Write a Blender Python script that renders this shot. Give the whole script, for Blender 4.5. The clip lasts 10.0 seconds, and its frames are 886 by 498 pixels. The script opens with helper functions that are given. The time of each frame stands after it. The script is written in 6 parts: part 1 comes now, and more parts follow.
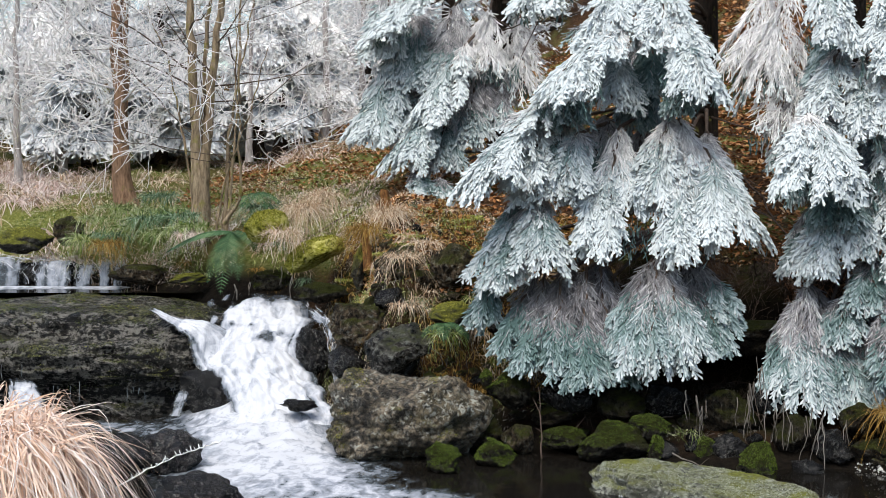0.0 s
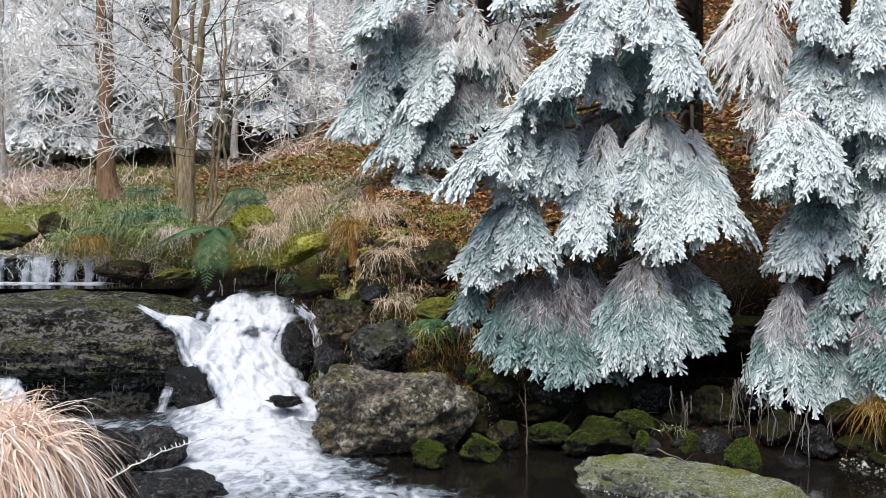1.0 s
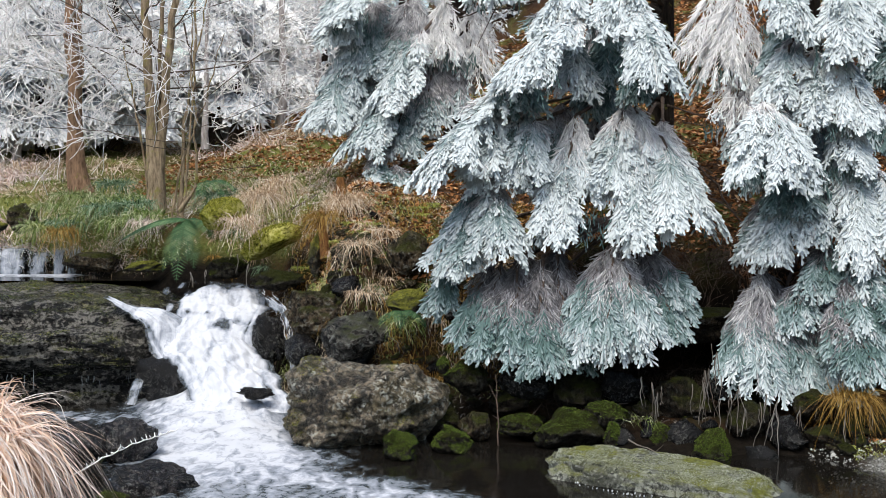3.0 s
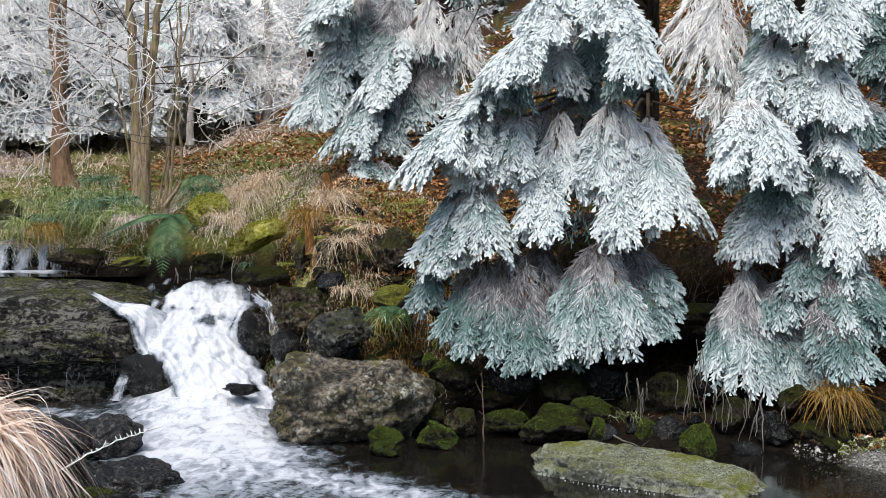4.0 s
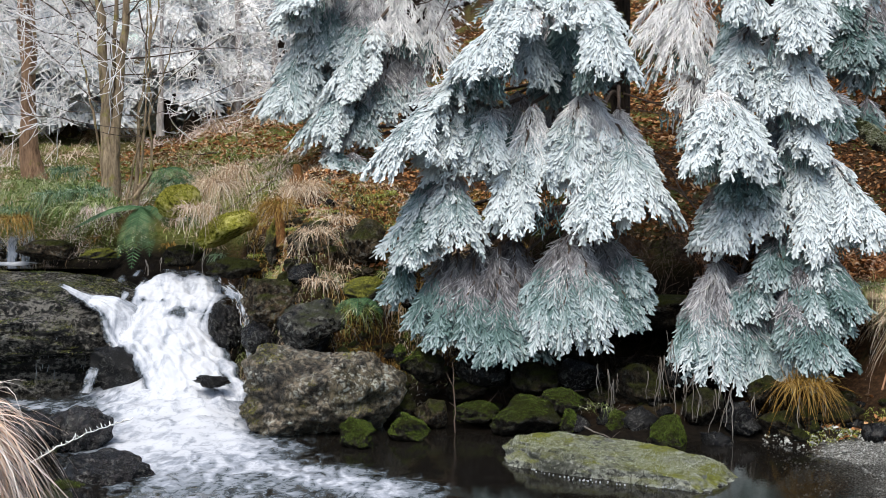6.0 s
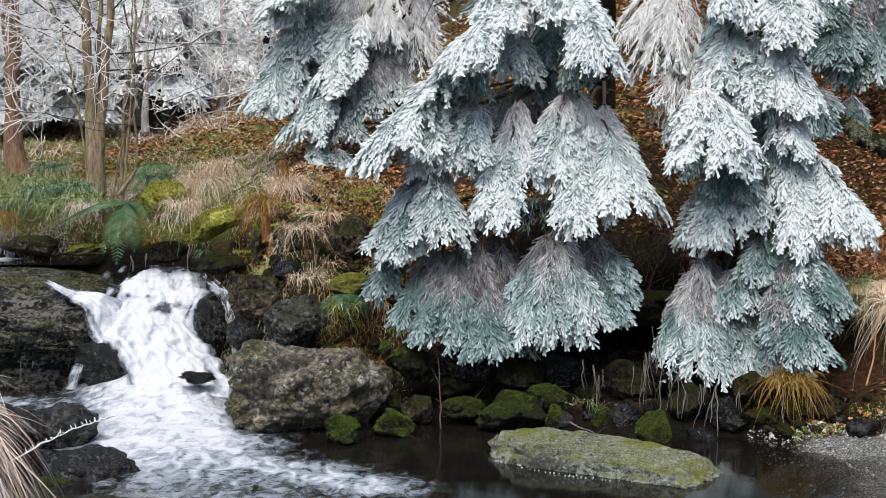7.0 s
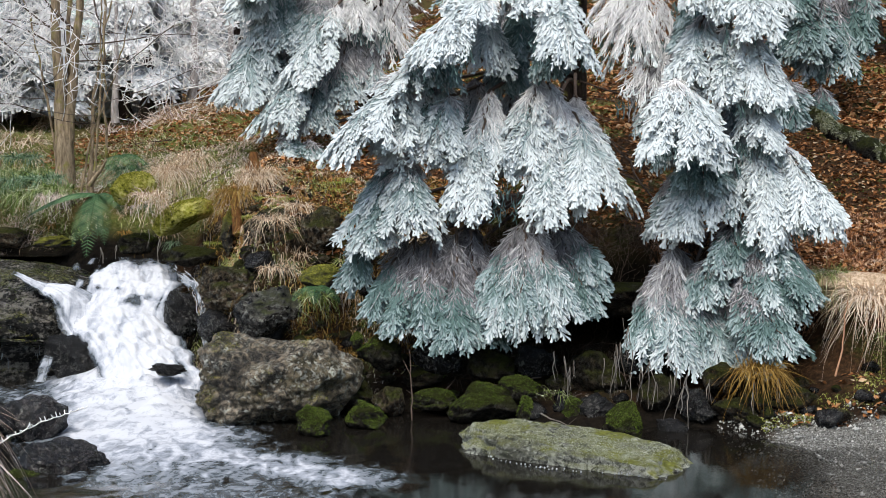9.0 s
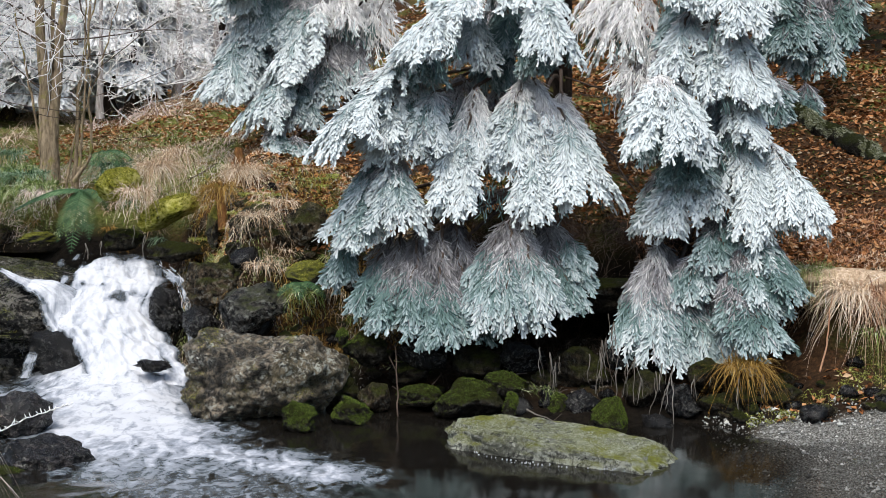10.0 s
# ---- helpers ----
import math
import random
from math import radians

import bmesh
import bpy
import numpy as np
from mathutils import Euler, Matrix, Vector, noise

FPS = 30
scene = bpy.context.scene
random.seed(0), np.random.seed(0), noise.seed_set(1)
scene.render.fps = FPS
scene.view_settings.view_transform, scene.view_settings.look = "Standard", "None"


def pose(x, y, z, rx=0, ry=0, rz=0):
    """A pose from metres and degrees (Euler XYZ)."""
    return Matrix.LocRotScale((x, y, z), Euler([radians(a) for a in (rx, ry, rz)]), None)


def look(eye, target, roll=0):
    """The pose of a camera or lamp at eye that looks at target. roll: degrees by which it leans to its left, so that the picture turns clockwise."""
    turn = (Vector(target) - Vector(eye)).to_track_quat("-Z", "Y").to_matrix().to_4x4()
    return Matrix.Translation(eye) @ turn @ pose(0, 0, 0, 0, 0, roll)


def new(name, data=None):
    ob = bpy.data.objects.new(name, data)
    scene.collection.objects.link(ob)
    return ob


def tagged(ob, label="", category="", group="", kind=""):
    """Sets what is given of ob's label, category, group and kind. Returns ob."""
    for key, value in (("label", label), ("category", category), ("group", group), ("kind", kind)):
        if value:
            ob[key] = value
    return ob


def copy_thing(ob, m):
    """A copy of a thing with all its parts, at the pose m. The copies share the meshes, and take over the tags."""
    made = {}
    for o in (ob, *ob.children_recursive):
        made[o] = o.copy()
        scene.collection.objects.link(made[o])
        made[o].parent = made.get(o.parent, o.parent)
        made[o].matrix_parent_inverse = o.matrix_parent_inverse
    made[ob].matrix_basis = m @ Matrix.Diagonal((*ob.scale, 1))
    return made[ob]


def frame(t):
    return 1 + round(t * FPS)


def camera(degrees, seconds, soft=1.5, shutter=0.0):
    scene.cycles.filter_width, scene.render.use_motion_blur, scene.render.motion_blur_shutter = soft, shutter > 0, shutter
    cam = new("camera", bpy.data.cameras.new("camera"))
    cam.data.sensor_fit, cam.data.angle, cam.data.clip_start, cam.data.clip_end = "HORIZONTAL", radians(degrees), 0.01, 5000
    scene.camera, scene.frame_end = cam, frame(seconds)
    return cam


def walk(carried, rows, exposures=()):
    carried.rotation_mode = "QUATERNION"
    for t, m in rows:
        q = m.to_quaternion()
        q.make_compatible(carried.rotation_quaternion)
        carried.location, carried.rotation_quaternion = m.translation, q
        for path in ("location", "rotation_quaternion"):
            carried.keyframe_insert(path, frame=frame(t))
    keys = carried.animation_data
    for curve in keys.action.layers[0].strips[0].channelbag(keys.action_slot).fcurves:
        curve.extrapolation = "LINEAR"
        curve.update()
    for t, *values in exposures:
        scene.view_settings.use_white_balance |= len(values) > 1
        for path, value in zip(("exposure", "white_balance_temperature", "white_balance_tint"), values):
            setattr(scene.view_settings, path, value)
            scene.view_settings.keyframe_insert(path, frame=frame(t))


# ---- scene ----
# ---- camera: it stands on the near bank and turns slowly to the right and down ----
cam = camera(34, 10.0, soft=0.7)
walk(cam, [
    (0.0, pose(0, 0, 2.40, 86.849, 0.172, 2.836)),
    (1.0, pose(0, 0, 2.40, 86.685, 0.139, 2.269)),
    (2.0, pose(0, 0, 2.40, 86.520, 0.106, 1.702)),
    (3.0, pose(0, 0, 2.40, 86.356, 0.071, 1.135)),
    (4.0, pose(0, 0, 2.40, 86.193, 0.036, 0.567)),
    (5.0, pose(0, 0, 2.40, 86.029, -0.000, 0.000)),
    (6.0, pose(0, 0, 2.40, 85.866, -0.037, -0.567)),
    (7.0, pose(0, 0, 2.40, 85.704, -0.074, -1.134)),
    (8.0, pose(0, 0, 2.40, 85.542, -0.113, -1.700)),
    (9.0, pose(0, 0, 2.40, 85.380, -0.152, -2.266)),
    (10.0, pose(0, 0, 2.40, 85.219, -0.192, -2.831)),
], exposures=[(0.0, 1.60, 6900, 7), (10.0, 1.60, 6900, 7)])

# ---- light: bright overcast winter sky ----
world = bpy.data.worlds.new("winter_sky")
world.use_nodes = True
scene.world = world
wn = world.node_tree
sky = wn.nodes.new("ShaderNodeTexSky")
sky.sky_type = "NISHITA"
sky.sun_disc = False
sky.sun_elevation = radians(62)
sky.sun_rotation = radians(200)
sky.dust_density = 2.0
sky.air_density = 1.0
sky.ozone_density = 1.0
bgn = wn.nodes["Background"]
bgn.inputs["Strength"].default_value = 0.064
wn.links.new(sky.outputs[0], bgn.inputs["Color"])
sun_data = bpy.data.lights.new("sun", "SUN")
sun_data.energy = 1.15
sun_data.angle = radians(50)
sun_data.color = (1.0, 0.975, 0.95)
sun = new("sun", sun_data)
sun.matrix_world = look((-4, 3, 22), (0, 13, 1))

# ---- materials ----


def nodes_of(name, rough=0.7, spec=0.3):
    m = bpy.data.materials.new(name)
    m.use_nodes = True
    nt = m.node_tree
    b = nt.nodes["Principled BSDF"]
    b.inputs["Roughness"].default_value = rough
    b.inputs["Specular IOR Level"].default_value = spec
    return m, nt, b


def noise_node(nt, scale, detail=6.0, rough=0.6, stretch=None, distortion=0.0):
    tc = nt.nodes.new("ShaderNodeTexCoord")
    n = nt.nodes.new("ShaderNodeTexNoise")
    n.inputs["Scale"].default_value = scale
    n.inputs["Detail"].default_value = detail
    n.inputs["Roughness"].default_value = rough
    n.inputs["Distortion"].default_value = distortion
    if stretch:
        mp = nt.nodes.new("ShaderNodeMapping")
        mp.inputs["Scale"].default_value = stretch
        nt.links.new(tc.outputs["Object"], mp.inputs["Vector"])
        nt.links.new(mp.outputs[0], n.inputs["Vector"])
    else:
        nt.links.new(tc.outputs["Object"], n.inputs["Vector"])
    return n.outputs["Fac"]


def ramp(nt, src, stops):
    r = nt.nodes.new("ShaderNodeValToRGB")
    el = r.color_ramp.elements
    while len(el) < len(stops):
        el.new(0.5)
    for e, (p, c) in zip(el, stops):
        e.position = p
        e.color = (*c, 1) if len(c) == 3 else c
    nt.links.new(src, r.inputs[0])
    return r.outputs[0]


def grey(a):
    return (a, a, a)


def mix(nt, fac, a, b, mode="MIX"):
    m = nt.nodes.new("ShaderNodeMix")
    m.data_type = "RGBA"
    m.blend_type = mode
    for sock, val in ((m.inputs["Factor"], fac), (m.inputs["A"], a), (m.inputs["B"], b)):
        if isinstance(val, (int, float)):
            sock.default_value = val
        elif isinstance(val, tuple):
            sock.default_value = (*val, 1)
        else:
            nt.links.new(val, sock)
    return m.outputs["Result"]


def math_node(nt, op, a, b=0.0, clamp=False):
    m = nt.nodes.new("ShaderNodeMath")
    m.operation = op
    m.use_clamp = clamp
    for sock, val in zip(m.inputs, (a, b)):
        if isinstance(val, (int, float)):
            sock.default_value = val
        else:
            nt.links.new(val, sock)
    return m.outputs[0]


def bump(nt, b, src, strength=0.5, dist=0.02, under=None):
    n = nt.nodes.new("ShaderNodeBump")
    n.inputs["Strength"].default_value = strength
    n.inputs["Distance"].default_value = dist
    nt.links.new(src, n.inputs["Height"])
    if under is not None:
        nt.links.new(under, n.inputs["Normal"])
    nt.links.new(n.outputs[0], b.inputs["Normal"])
    return n.outputs[0]


def up_facing(nt):
    g = nt.nodes.new("ShaderNodeNewGeometry")
    s = nt.nodes.new("ShaderNodeSeparateXYZ")
    nt.links.new(g.outputs["Normal"], s.inputs[0])
    return s.outputs["Z"]


def island(nt):
    return nt.nodes.new("ShaderNodeNewGeometry").outputs["Random Per Island"]


def attribute(nt, name):
    a = nt.nodes.new("ShaderNodeAttribute")
    a.attribute_name = name
    return a.outputs["Fac"]


def stone_material(name, dark, light, moss=0.0, lichen=0.3, rough=0.6, moss_colour=(0.11, 0.14, 0.02), spec=0.4, moss_bias=0.0, tint=0.0):
    m, nt, b = nodes_of(name, rough, spec)
    big = noise_node(nt, 2.6, 8, 0.7, None, 0.4)
    fine = noise_node(nt, 24, 4, 0.65)
    base = ramp(nt, math_node(nt, "ADD", math_node(nt, "MULTIPLY", big, 0.5), math_node(nt, "MULTIPLY", fine, 0.5)),
                [(0.43, dark), (0.50, tuple(0.5 * a + 0.35 * c for a, c in zip(dark, light))), (0.56, light)])
    if tint:
        olive = ramp(nt, noise_node(nt, 1.9, 6, 0.6), [(0.48, grey(0)), (0.60, grey(tint))])
        base = mix(nt, olive, base, mix(nt, fine, (0.02, 0.018, 0.006), (0.16, 0.13, 0.05)))
    # lichen: small pale flecks, crowded in patches
    crowd = ramp(nt, noise_node(nt, 3.1, 5, 0.65, None, 0.8), [(0.42, grey(0)), (0.60, grey(1))])
    fleck = ramp(nt, noise_node(nt, 27, 3, 0.6, None, 0.8), [(0.535, grey(0)), (0.58, grey(1))])
    base = mix(nt, math_node(nt, "MULTIPLY", math_node(nt, "MULTIPLY", fleck, crowd), lichen), base, (0.62, 0.64, 0.58))
    pits = ramp(nt, noise_node(nt, 13, 5, 0.6, None, 1.5), [(0.40, grey(0.10)), (0.47, grey(1))])
    base = mix(nt, 0.85, base, pits, "MULTIPLY")
    if moss > 0:
        patch = ramp(nt, noise_node(nt, 3.2, 7, 0.6), [(0.44 - moss * 0.2, grey(0)), (0.60 - moss * 0.2, grey(1))])
        upm = nt.nodes.new("ShaderNodeMapRange")
        upm.inputs["From Min"].default_value = 0.15 - moss_bias
        upm.inputs["From Max"].default_value = 0.7 - moss_bias
        nt.links.new(up_facing(nt), upm.inputs["Value"])
        mfac = math_node(nt, "MULTIPLY", patch, upm.outputs[0], True)
        mcol = ramp(nt, noise_node(nt, 45, 5, 0.7), [(0.3, tuple(c * 0.45 for c in moss_colour)), (0.7, tuple(c * 1.9 for c in moss_colour))])
        base = mix(nt, mfac, base, mcol)
        nt.links.new(math_node(nt, "ADD", math_node(nt, "MULTIPLY", mfac, 0.9 - rough), rough), b.inputs["Roughness"])
    nt.links.new(base, b.inputs["Base Color"])
    n1 = bump(nt, b, noise_node(nt, 9, 12, 0.75), 1.0, 0.12)
    bump(nt, b, noise_node(nt, 60, 7, 0.75), 1.0, 0.025, n1)
    return m


M_ROCK_WET = stone_material("wet_dark_rock", (0.005, 0.005, 0.005), (0.10, 0.09, 0.08), moss=0.05, lichen=0.5, rough=0.24, moss_colour=(0.035, 0.042, 0.012), spec=0.5)
M_ROCK_GLOSS = stone_material("glossy_wet_rock", (0.004, 0.004, 0.005), (0.055, 0.046, 0.046), moss=0.0, lichen=0.2, rough=0.16, spec=0.6)
M_ROCK_BLACK = stone_material("black_wet_rock", (0.003, 0.003, 0.004), (0.022, 0.020, 0.020), moss=0.0, lichen=0.14, rough=0.2, spec=0.5)
M_ROCK_GREY = stone_material("grey_lichen_rock", (0.014, 0.012, 0.009), (0.36, 0.295, 0.215), moss=0.0, lichen=0.95, rough=0.38, tint=0.6)
M_ROCK_MOSS = stone_material("mossy_rock", (0.006, 0.005, 0.004), (0.06, 0.05, 0.036), moss=0.7, lichen=0.15, rough=0.7, moss_colour=(0.15, 0.155, 0.022), moss_bias=0.3)
def cushion_material():
    m, nt, b = nodes_of("moss_cushion", 0.95, 0.1)
    mixn = math_node(nt, "ADD", math_node(nt, "MULTIPLY", noise_node(nt, 6, 4, 0.65), 0.5), math_node(nt, "MULTIPLY", noise_node(nt, 30, 3, 0.6), 0.5))
    nt.links.new(ramp(nt, mixn, [(0.38, (0.05, 0.055, 0.008)), (0.49, (0.34, 0.34, 0.05)), (0.58, (0.62, 0.58, 0.2))]), b.inputs["Base Color"])
    n1 = bump(nt, b, noise_node(nt, 14, 8, 0.7), 1.0, 0.08)
    bump(nt, b, noise_node(nt, 80, 6, 0.8), 1.0, 0.02, n1)
    return m


def thatch_material():
    m, nt, b = nodes_of("matted_straw", 0.9, 0.1)
    nt.links.new(ramp(nt, noise_node(nt, 30, 7, 0.75, (1.0, 1.0, 0.25)), [(0.3, (0.16, 0.10, 0.06)), (0.5, (0.52, 0.38, 0.26)), (0.7, (0.85, 0.70, 0.55))]), b.inputs["Base Color"])
    bump(nt, b, noise_node(nt, 40, 6, 0.7, (1.0, 1.0, 0.25)), 1.0, 0.03)
    return m


M_THATCH = thatch_material()
M_CUSHION = cushion_material()
# darker copy of M_ROCK_MOSS: shade near the water is put into its colours
M_ROCK_MOSS_DARK = stone_material("shade_toned_mossy_rock", (0.005, 0.004, 0.003), (0.05, 0.042, 0.03), moss=0.7, lichen=0.12, rough=0.65, moss_colour=(0.022, 0.026, 0.004), moss_bias=0.1, spec=0.15)
M_ROCK_FROST = stone_material("frosted_mossy_rock", (0.10, 0.105, 0.08), (0.56, 0.58, 0.50), moss=0.08, lichen=0.9, rough=0.6, moss_colour=(0.16, 0.17, 0.03))
# earthy rock with the undercut bank's shade worked into a darker colour
M_ROCK_EARTH_SHADE = stone_material("shade_toned_earthy_rock", (0.004, 0.003, 0.002), (0.05, 0.038, 0.026), moss=0.3, lichen=0.10, rough=0.65, moss_colour=(0.03, 0.034, 0.007), spec=0.12)
M_ROCK_BROWN = stone_material("brown_earthy_rock", (0.006, 0.004, 0.003), (0.15, 0.11, 0.072), moss=0.3, lichen=0.35, rough=0.65, moss_colour=(0.035, 0.04, 0.008), spec=0.15)


def ledge_material():
    m, nt, b = nodes_of("layered_wet_rock", 0.24, 0.5)
    strata = noise_node(nt, 3.0, 9, 0.72, (0.6, 0.6, 2.2), 1.3)
    fine = noise_node(nt, 22, 4, 0.65)
    c = ramp(nt, math_node(nt, "ADD", math_node(nt, "MULTIPLY", strata, 0.55), math_node(nt, "MULTIPLY", fine, 0.45)),
             [(0.45, (0.003, 0.003, 0.003)), (0.495, (0.045, 0.042, 0.036)), (0.545, (0.26, 0.245, 0.22))])
    patch = ramp(nt, noise_node(nt, 1.8, 7, 0.65), [(0.47, grey(0)), (0.57, grey(0.8))])
    upm = nt.nodes.new("ShaderNodeMapRange")
    upm.inputs["From Min"].default_value = 0.4
    upm.inputs["From Max"].default_value = 0.9
    nt.links.new(up_facing(nt), upm.inputs["Value"])
    moss = ramp(nt, noise_node(nt, 40, 5, 0.7), [(0.42, (0.008, 0.010, 0.003)), (0.5, (0.06, 0.07, 0.015)), (0.58, (0.24, 0.24, 0.08))])
    nt.links.new(mix(nt, math_node(nt, "MULTIPLY", patch, upm.outputs[0], True), c, moss), b.inputs["Base Color"])
    n1 = bump(nt, b, strata, 1.0, 0.15)
    bump(nt, b, noise_node(nt, 26, 8, 0.8), 1.0, 0.09, n1)
    return m


M_LEDGE = ledge_material()


def ground_material():
    m, nt, b = nodes_of("leaf_and_moss_ground", 0.9, 0.08)
    soil = ramp(nt, noise_node(nt, 22, 8, 0.75), [(0.3, (0.015, 0.009, 0.005)), (0.5, (0.07, 0.038, 0.02)), (0.68, (0.18, 0.09, 0.04)), (0.85, (0.3, 0.22, 0.15))])
    moss = ramp(nt, noise_node(nt, 30, 6, 0.7), [(0.3, (0.012, 0.018, 0.005)), (0.7, (0.09, 0.11, 0.022))])
    mf = ramp(nt, noise_node(nt, 0.9, 9, 0.65, distortion=0.6), [(0.50, grey(0)), (0.60, grey(0.8))])
    flat = nt.nodes.new("ShaderNodeMapRange")
    flat.inputs["From Min"].default_value = 0.45
    flat.inputs["From Max"].default_value = 0.85
    nt.links.new(up_facing(nt), flat.inputs["Value"])
    col = mix(nt, mf, soil, moss)
    # bare earth of steep faces, its colour lowered further for the bank's shaded hollows
    earth = ramp(nt, noise_node(nt, 12, 8, 0.7), [(0.35, (0.003, 0.002, 0.0015)), (0.7, (0.016, 0.011, 0.007))])
    col = mix(nt, flat.outputs[0], earth, col)
    green = ramp(nt, noise_node(nt, 26, 7, 0.75), [(0.3, (0.04, 0.05, 0.012)), (0.5, (0.2, 0.22, 0.05)), (0.7, (0.46, 0.45, 0.22))])
    col = mix(nt, attribute(nt, "moss"), col, green)
    grit = ramp(nt, noise_node(nt, 70, 4, 0.8), [(0.38, (0.04, 0.038, 0.034)), (0.5, (0.20, 0.195, 0.18)), (0.62, (0.5, 0.5, 0.47))])
    col = mix(nt, attribute(nt, "gravel"), col, grit)
    mud_and_shade = ramp(nt, noise_node(nt, 15, 7, 0.75), [(0.35, (0.003, 0.0025, 0.002)), (0.7, (0.022, 0.017, 0.012))])
    # wet covers the damp shore, plus shade painted on the ground under the spruces
    col = mix(nt, attribute(nt, "wet"), col, mud_and_shade)
    nt.links.new(col, b.inputs["Base Color"])
    bump(nt, b, noise_node(nt, 18, 9, 0.75), 0.9, 0.08)
    return m


M_GROUND = ground_material()


def varied(name, stops, rough=0.8, spec=0.2, bump_scale=0, translucent=0.0):
    """A material whose colour varies from piece to piece."""
    m, nt, b = nodes_of(name, rough, spec)
    c = ramp(nt, island(nt), stops)
    grain = ramp(nt, noise_node(nt, 40, 4, 0.6), [(0.3, grey(0.78)), (0.65, grey(1.0))])
    tint = mix(nt, 1.0, c, grain, "MULTIPLY")
    nt.links.new(tint, b.inputs["Base Color"])
    if translucent:
        t = nt.nodes.new("ShaderNodeBsdfTranslucent")
        nt.links.new(tint, t.inputs["Color"])
        ms = nt.nodes.new("ShaderNodeMixShader")
        ms.inputs[0].default_value = translucent
        nt.links.new(b.outputs[0], ms.inputs[1])
        nt.links.new(t.outputs[0], ms.inputs[2])
        nt.links.new(ms.outputs[0], nt.nodes["Material Output"].inputs["Surface"])
    return m


def bark_material(name, dark, light, moss=0.0, scale=1.0):
    m, nt, b = nodes_of(name, 0.85, 0.2)
    streak = noise_node(nt, 30 * scale, 7, 0.7, (1, 1, 0.18))
    c = ramp(nt, streak, [(0.32, dark), (0.66, light)])
    if moss:
        f = ramp(nt, noise_node(nt, 5, 7, 0.7), [(0.62 - moss * 0.3, grey(0)), (0.72 - moss * 0.3, grey(0.9))])
        c = mix(nt, f, c, (0.26, 0.24, 0.06))
    nt.links.new(c, b.inputs["Base Color"])
    bump(nt, b, streak, 0.9, 0.03)
    return m


M_BARK_PALE = bark_material("pale_mossy_bark", (0.08, 0.056, 0.034), (0.48, 0.37, 0.25), 0.26)
M_BARK_BROWN = bark_material("brown_bark", (0.09, 0.052, 0.032), (0.40, 0.25, 0.16), 0.1)
M_BARK_GREY = bark_material("rimed_grey_bark", (0.22, 0.19, 0.18), (0.62, 0.58, 0.57), 0.0)
M_BARK_DARK = bark_material("dark_spruce_bark", (0.006, 0.004, 0.003), (0.05, 0.034, 0.024), 0.1)
M_TWIG_DARK = bark_material("dark_twig", (0.04, 0.028, 0.022), (0.15, 0.11, 0.09), 0.0)


def frost_material(name, leaf_dark, leaf, rime, rough=0.75):
    m, nt, b = nodes_of(name, rough, 0.25)
    fr = attribute(nt, "frost")
    var = math_node(nt, "MULTIPLY", math_node(nt, "SUBTRACT", noise_node(nt, 5, 5, 0.6), 0.5), 0.7)
    per = math_node(nt, "MULTIPLY", math_node(nt, "SUBTRACT", island(nt), 0.5), 0.12)
    f = math_node(nt, "ADD", math_node(nt, "ADD", fr, var), per, True)
    c = ramp(nt, f, [(0.0, leaf_dark), (0.3, leaf), (0.72, rime), (1.0, tuple(min(0.9, x * 1.18) for x in rime))])
    nt.links.new(c, b.inputs["Base Color"])
    return m


M_NEEDLE = frost_material("frosted_spruce_needles", (0.085, 0.145, 0.14), (0.235, 0.315, 0.325), (0.50, 0.55, 0.572))
# paler than M_NEEDLE: heavier rime, plus distance haze mixed into the colours
M_NEEDLE_FAR = frost_material("frosted_hazed_far_needles", (0.15, 0.18, 0.20), (0.40, 0.44, 0.48), (0.76, 0.78, 0.81))
M_RIME_TWIG = frost_material("rimed_twigs", (0.13, 0.125, 0.135), (0.38, 0.375, 0.40), (0.88, 0.88, 0.89))
M_RIME_PINK = frost_material("rimed_alder_twigs", (0.17, 0.14, 0.145), (0.46, 0.42, 0.435), (0.88, 0.85, 0.865))
M_GRASS_PALE = varied("pale_dry_grass", [(0.0, (0.6, 0.42, 0.26)), (0.4, (0.8, 0.62, 0.45)), (0.75, (0.88, 0.74, 0.6)), (1.0, (0.9, 0.84, 0.75))], translucent=0.15)
M_GRASS_STRAW = varied("bleached_straw", [(0.0, (0.74, 0.49, 0.35)), (0.3, (0.92, 0.71, 0.58)), (0.75, (0.94, 0.81, 0.73)), (1.0, (0.95, 0.89, 0.86))], translucent=0.2)
M_GRASS_FROST = varied("frosted_dry_grass", [(0.0, (0.22, 0.13, 0.07)), (0.4, (0.58, 0.42, 0.28)), (1.0, (0.88, 0.78, 0.64))], translucent=0.15)
M_GRASS_OCHRE = varied("ochre_wet_grass", [(0.0, (0.12, 0.06, 0.012)), (0.5, (0.33, 0.19, 0.04)), (1.0, (0.5, 0.34, 0.12))], translucent=0.15)
M_GRASS_GREEN = varied("green_grass", [(0.0, (0.05, 0.085, 0.018)), (0.5, (0.22, 0.28, 0.07)), (0.85, (0.50, 0.52, 0.24)), (1.0, (0.78, 0.76, 0.58))], translucent=0.15)
M_GRASS_RED = varied("rust_litter_grass", [(0.0, (0.18, 0.07, 0.035)), (0.5, (0.4, 0.2, 0.11)), (1.0, (0.62, 0.42, 0.3))], translucent=0.15)
M_LEAF = varied("fallen_beech_leaves", [(0.0, (0.06, 0.024, 0.01)), (0.3, (0.25, 0.10, 0.035)), (0.65, (0.44, 0.20, 0.08)), (0.88, (0.50, 0.29, 0.14)), (1.0, (0.58, 0.46, 0.33))])
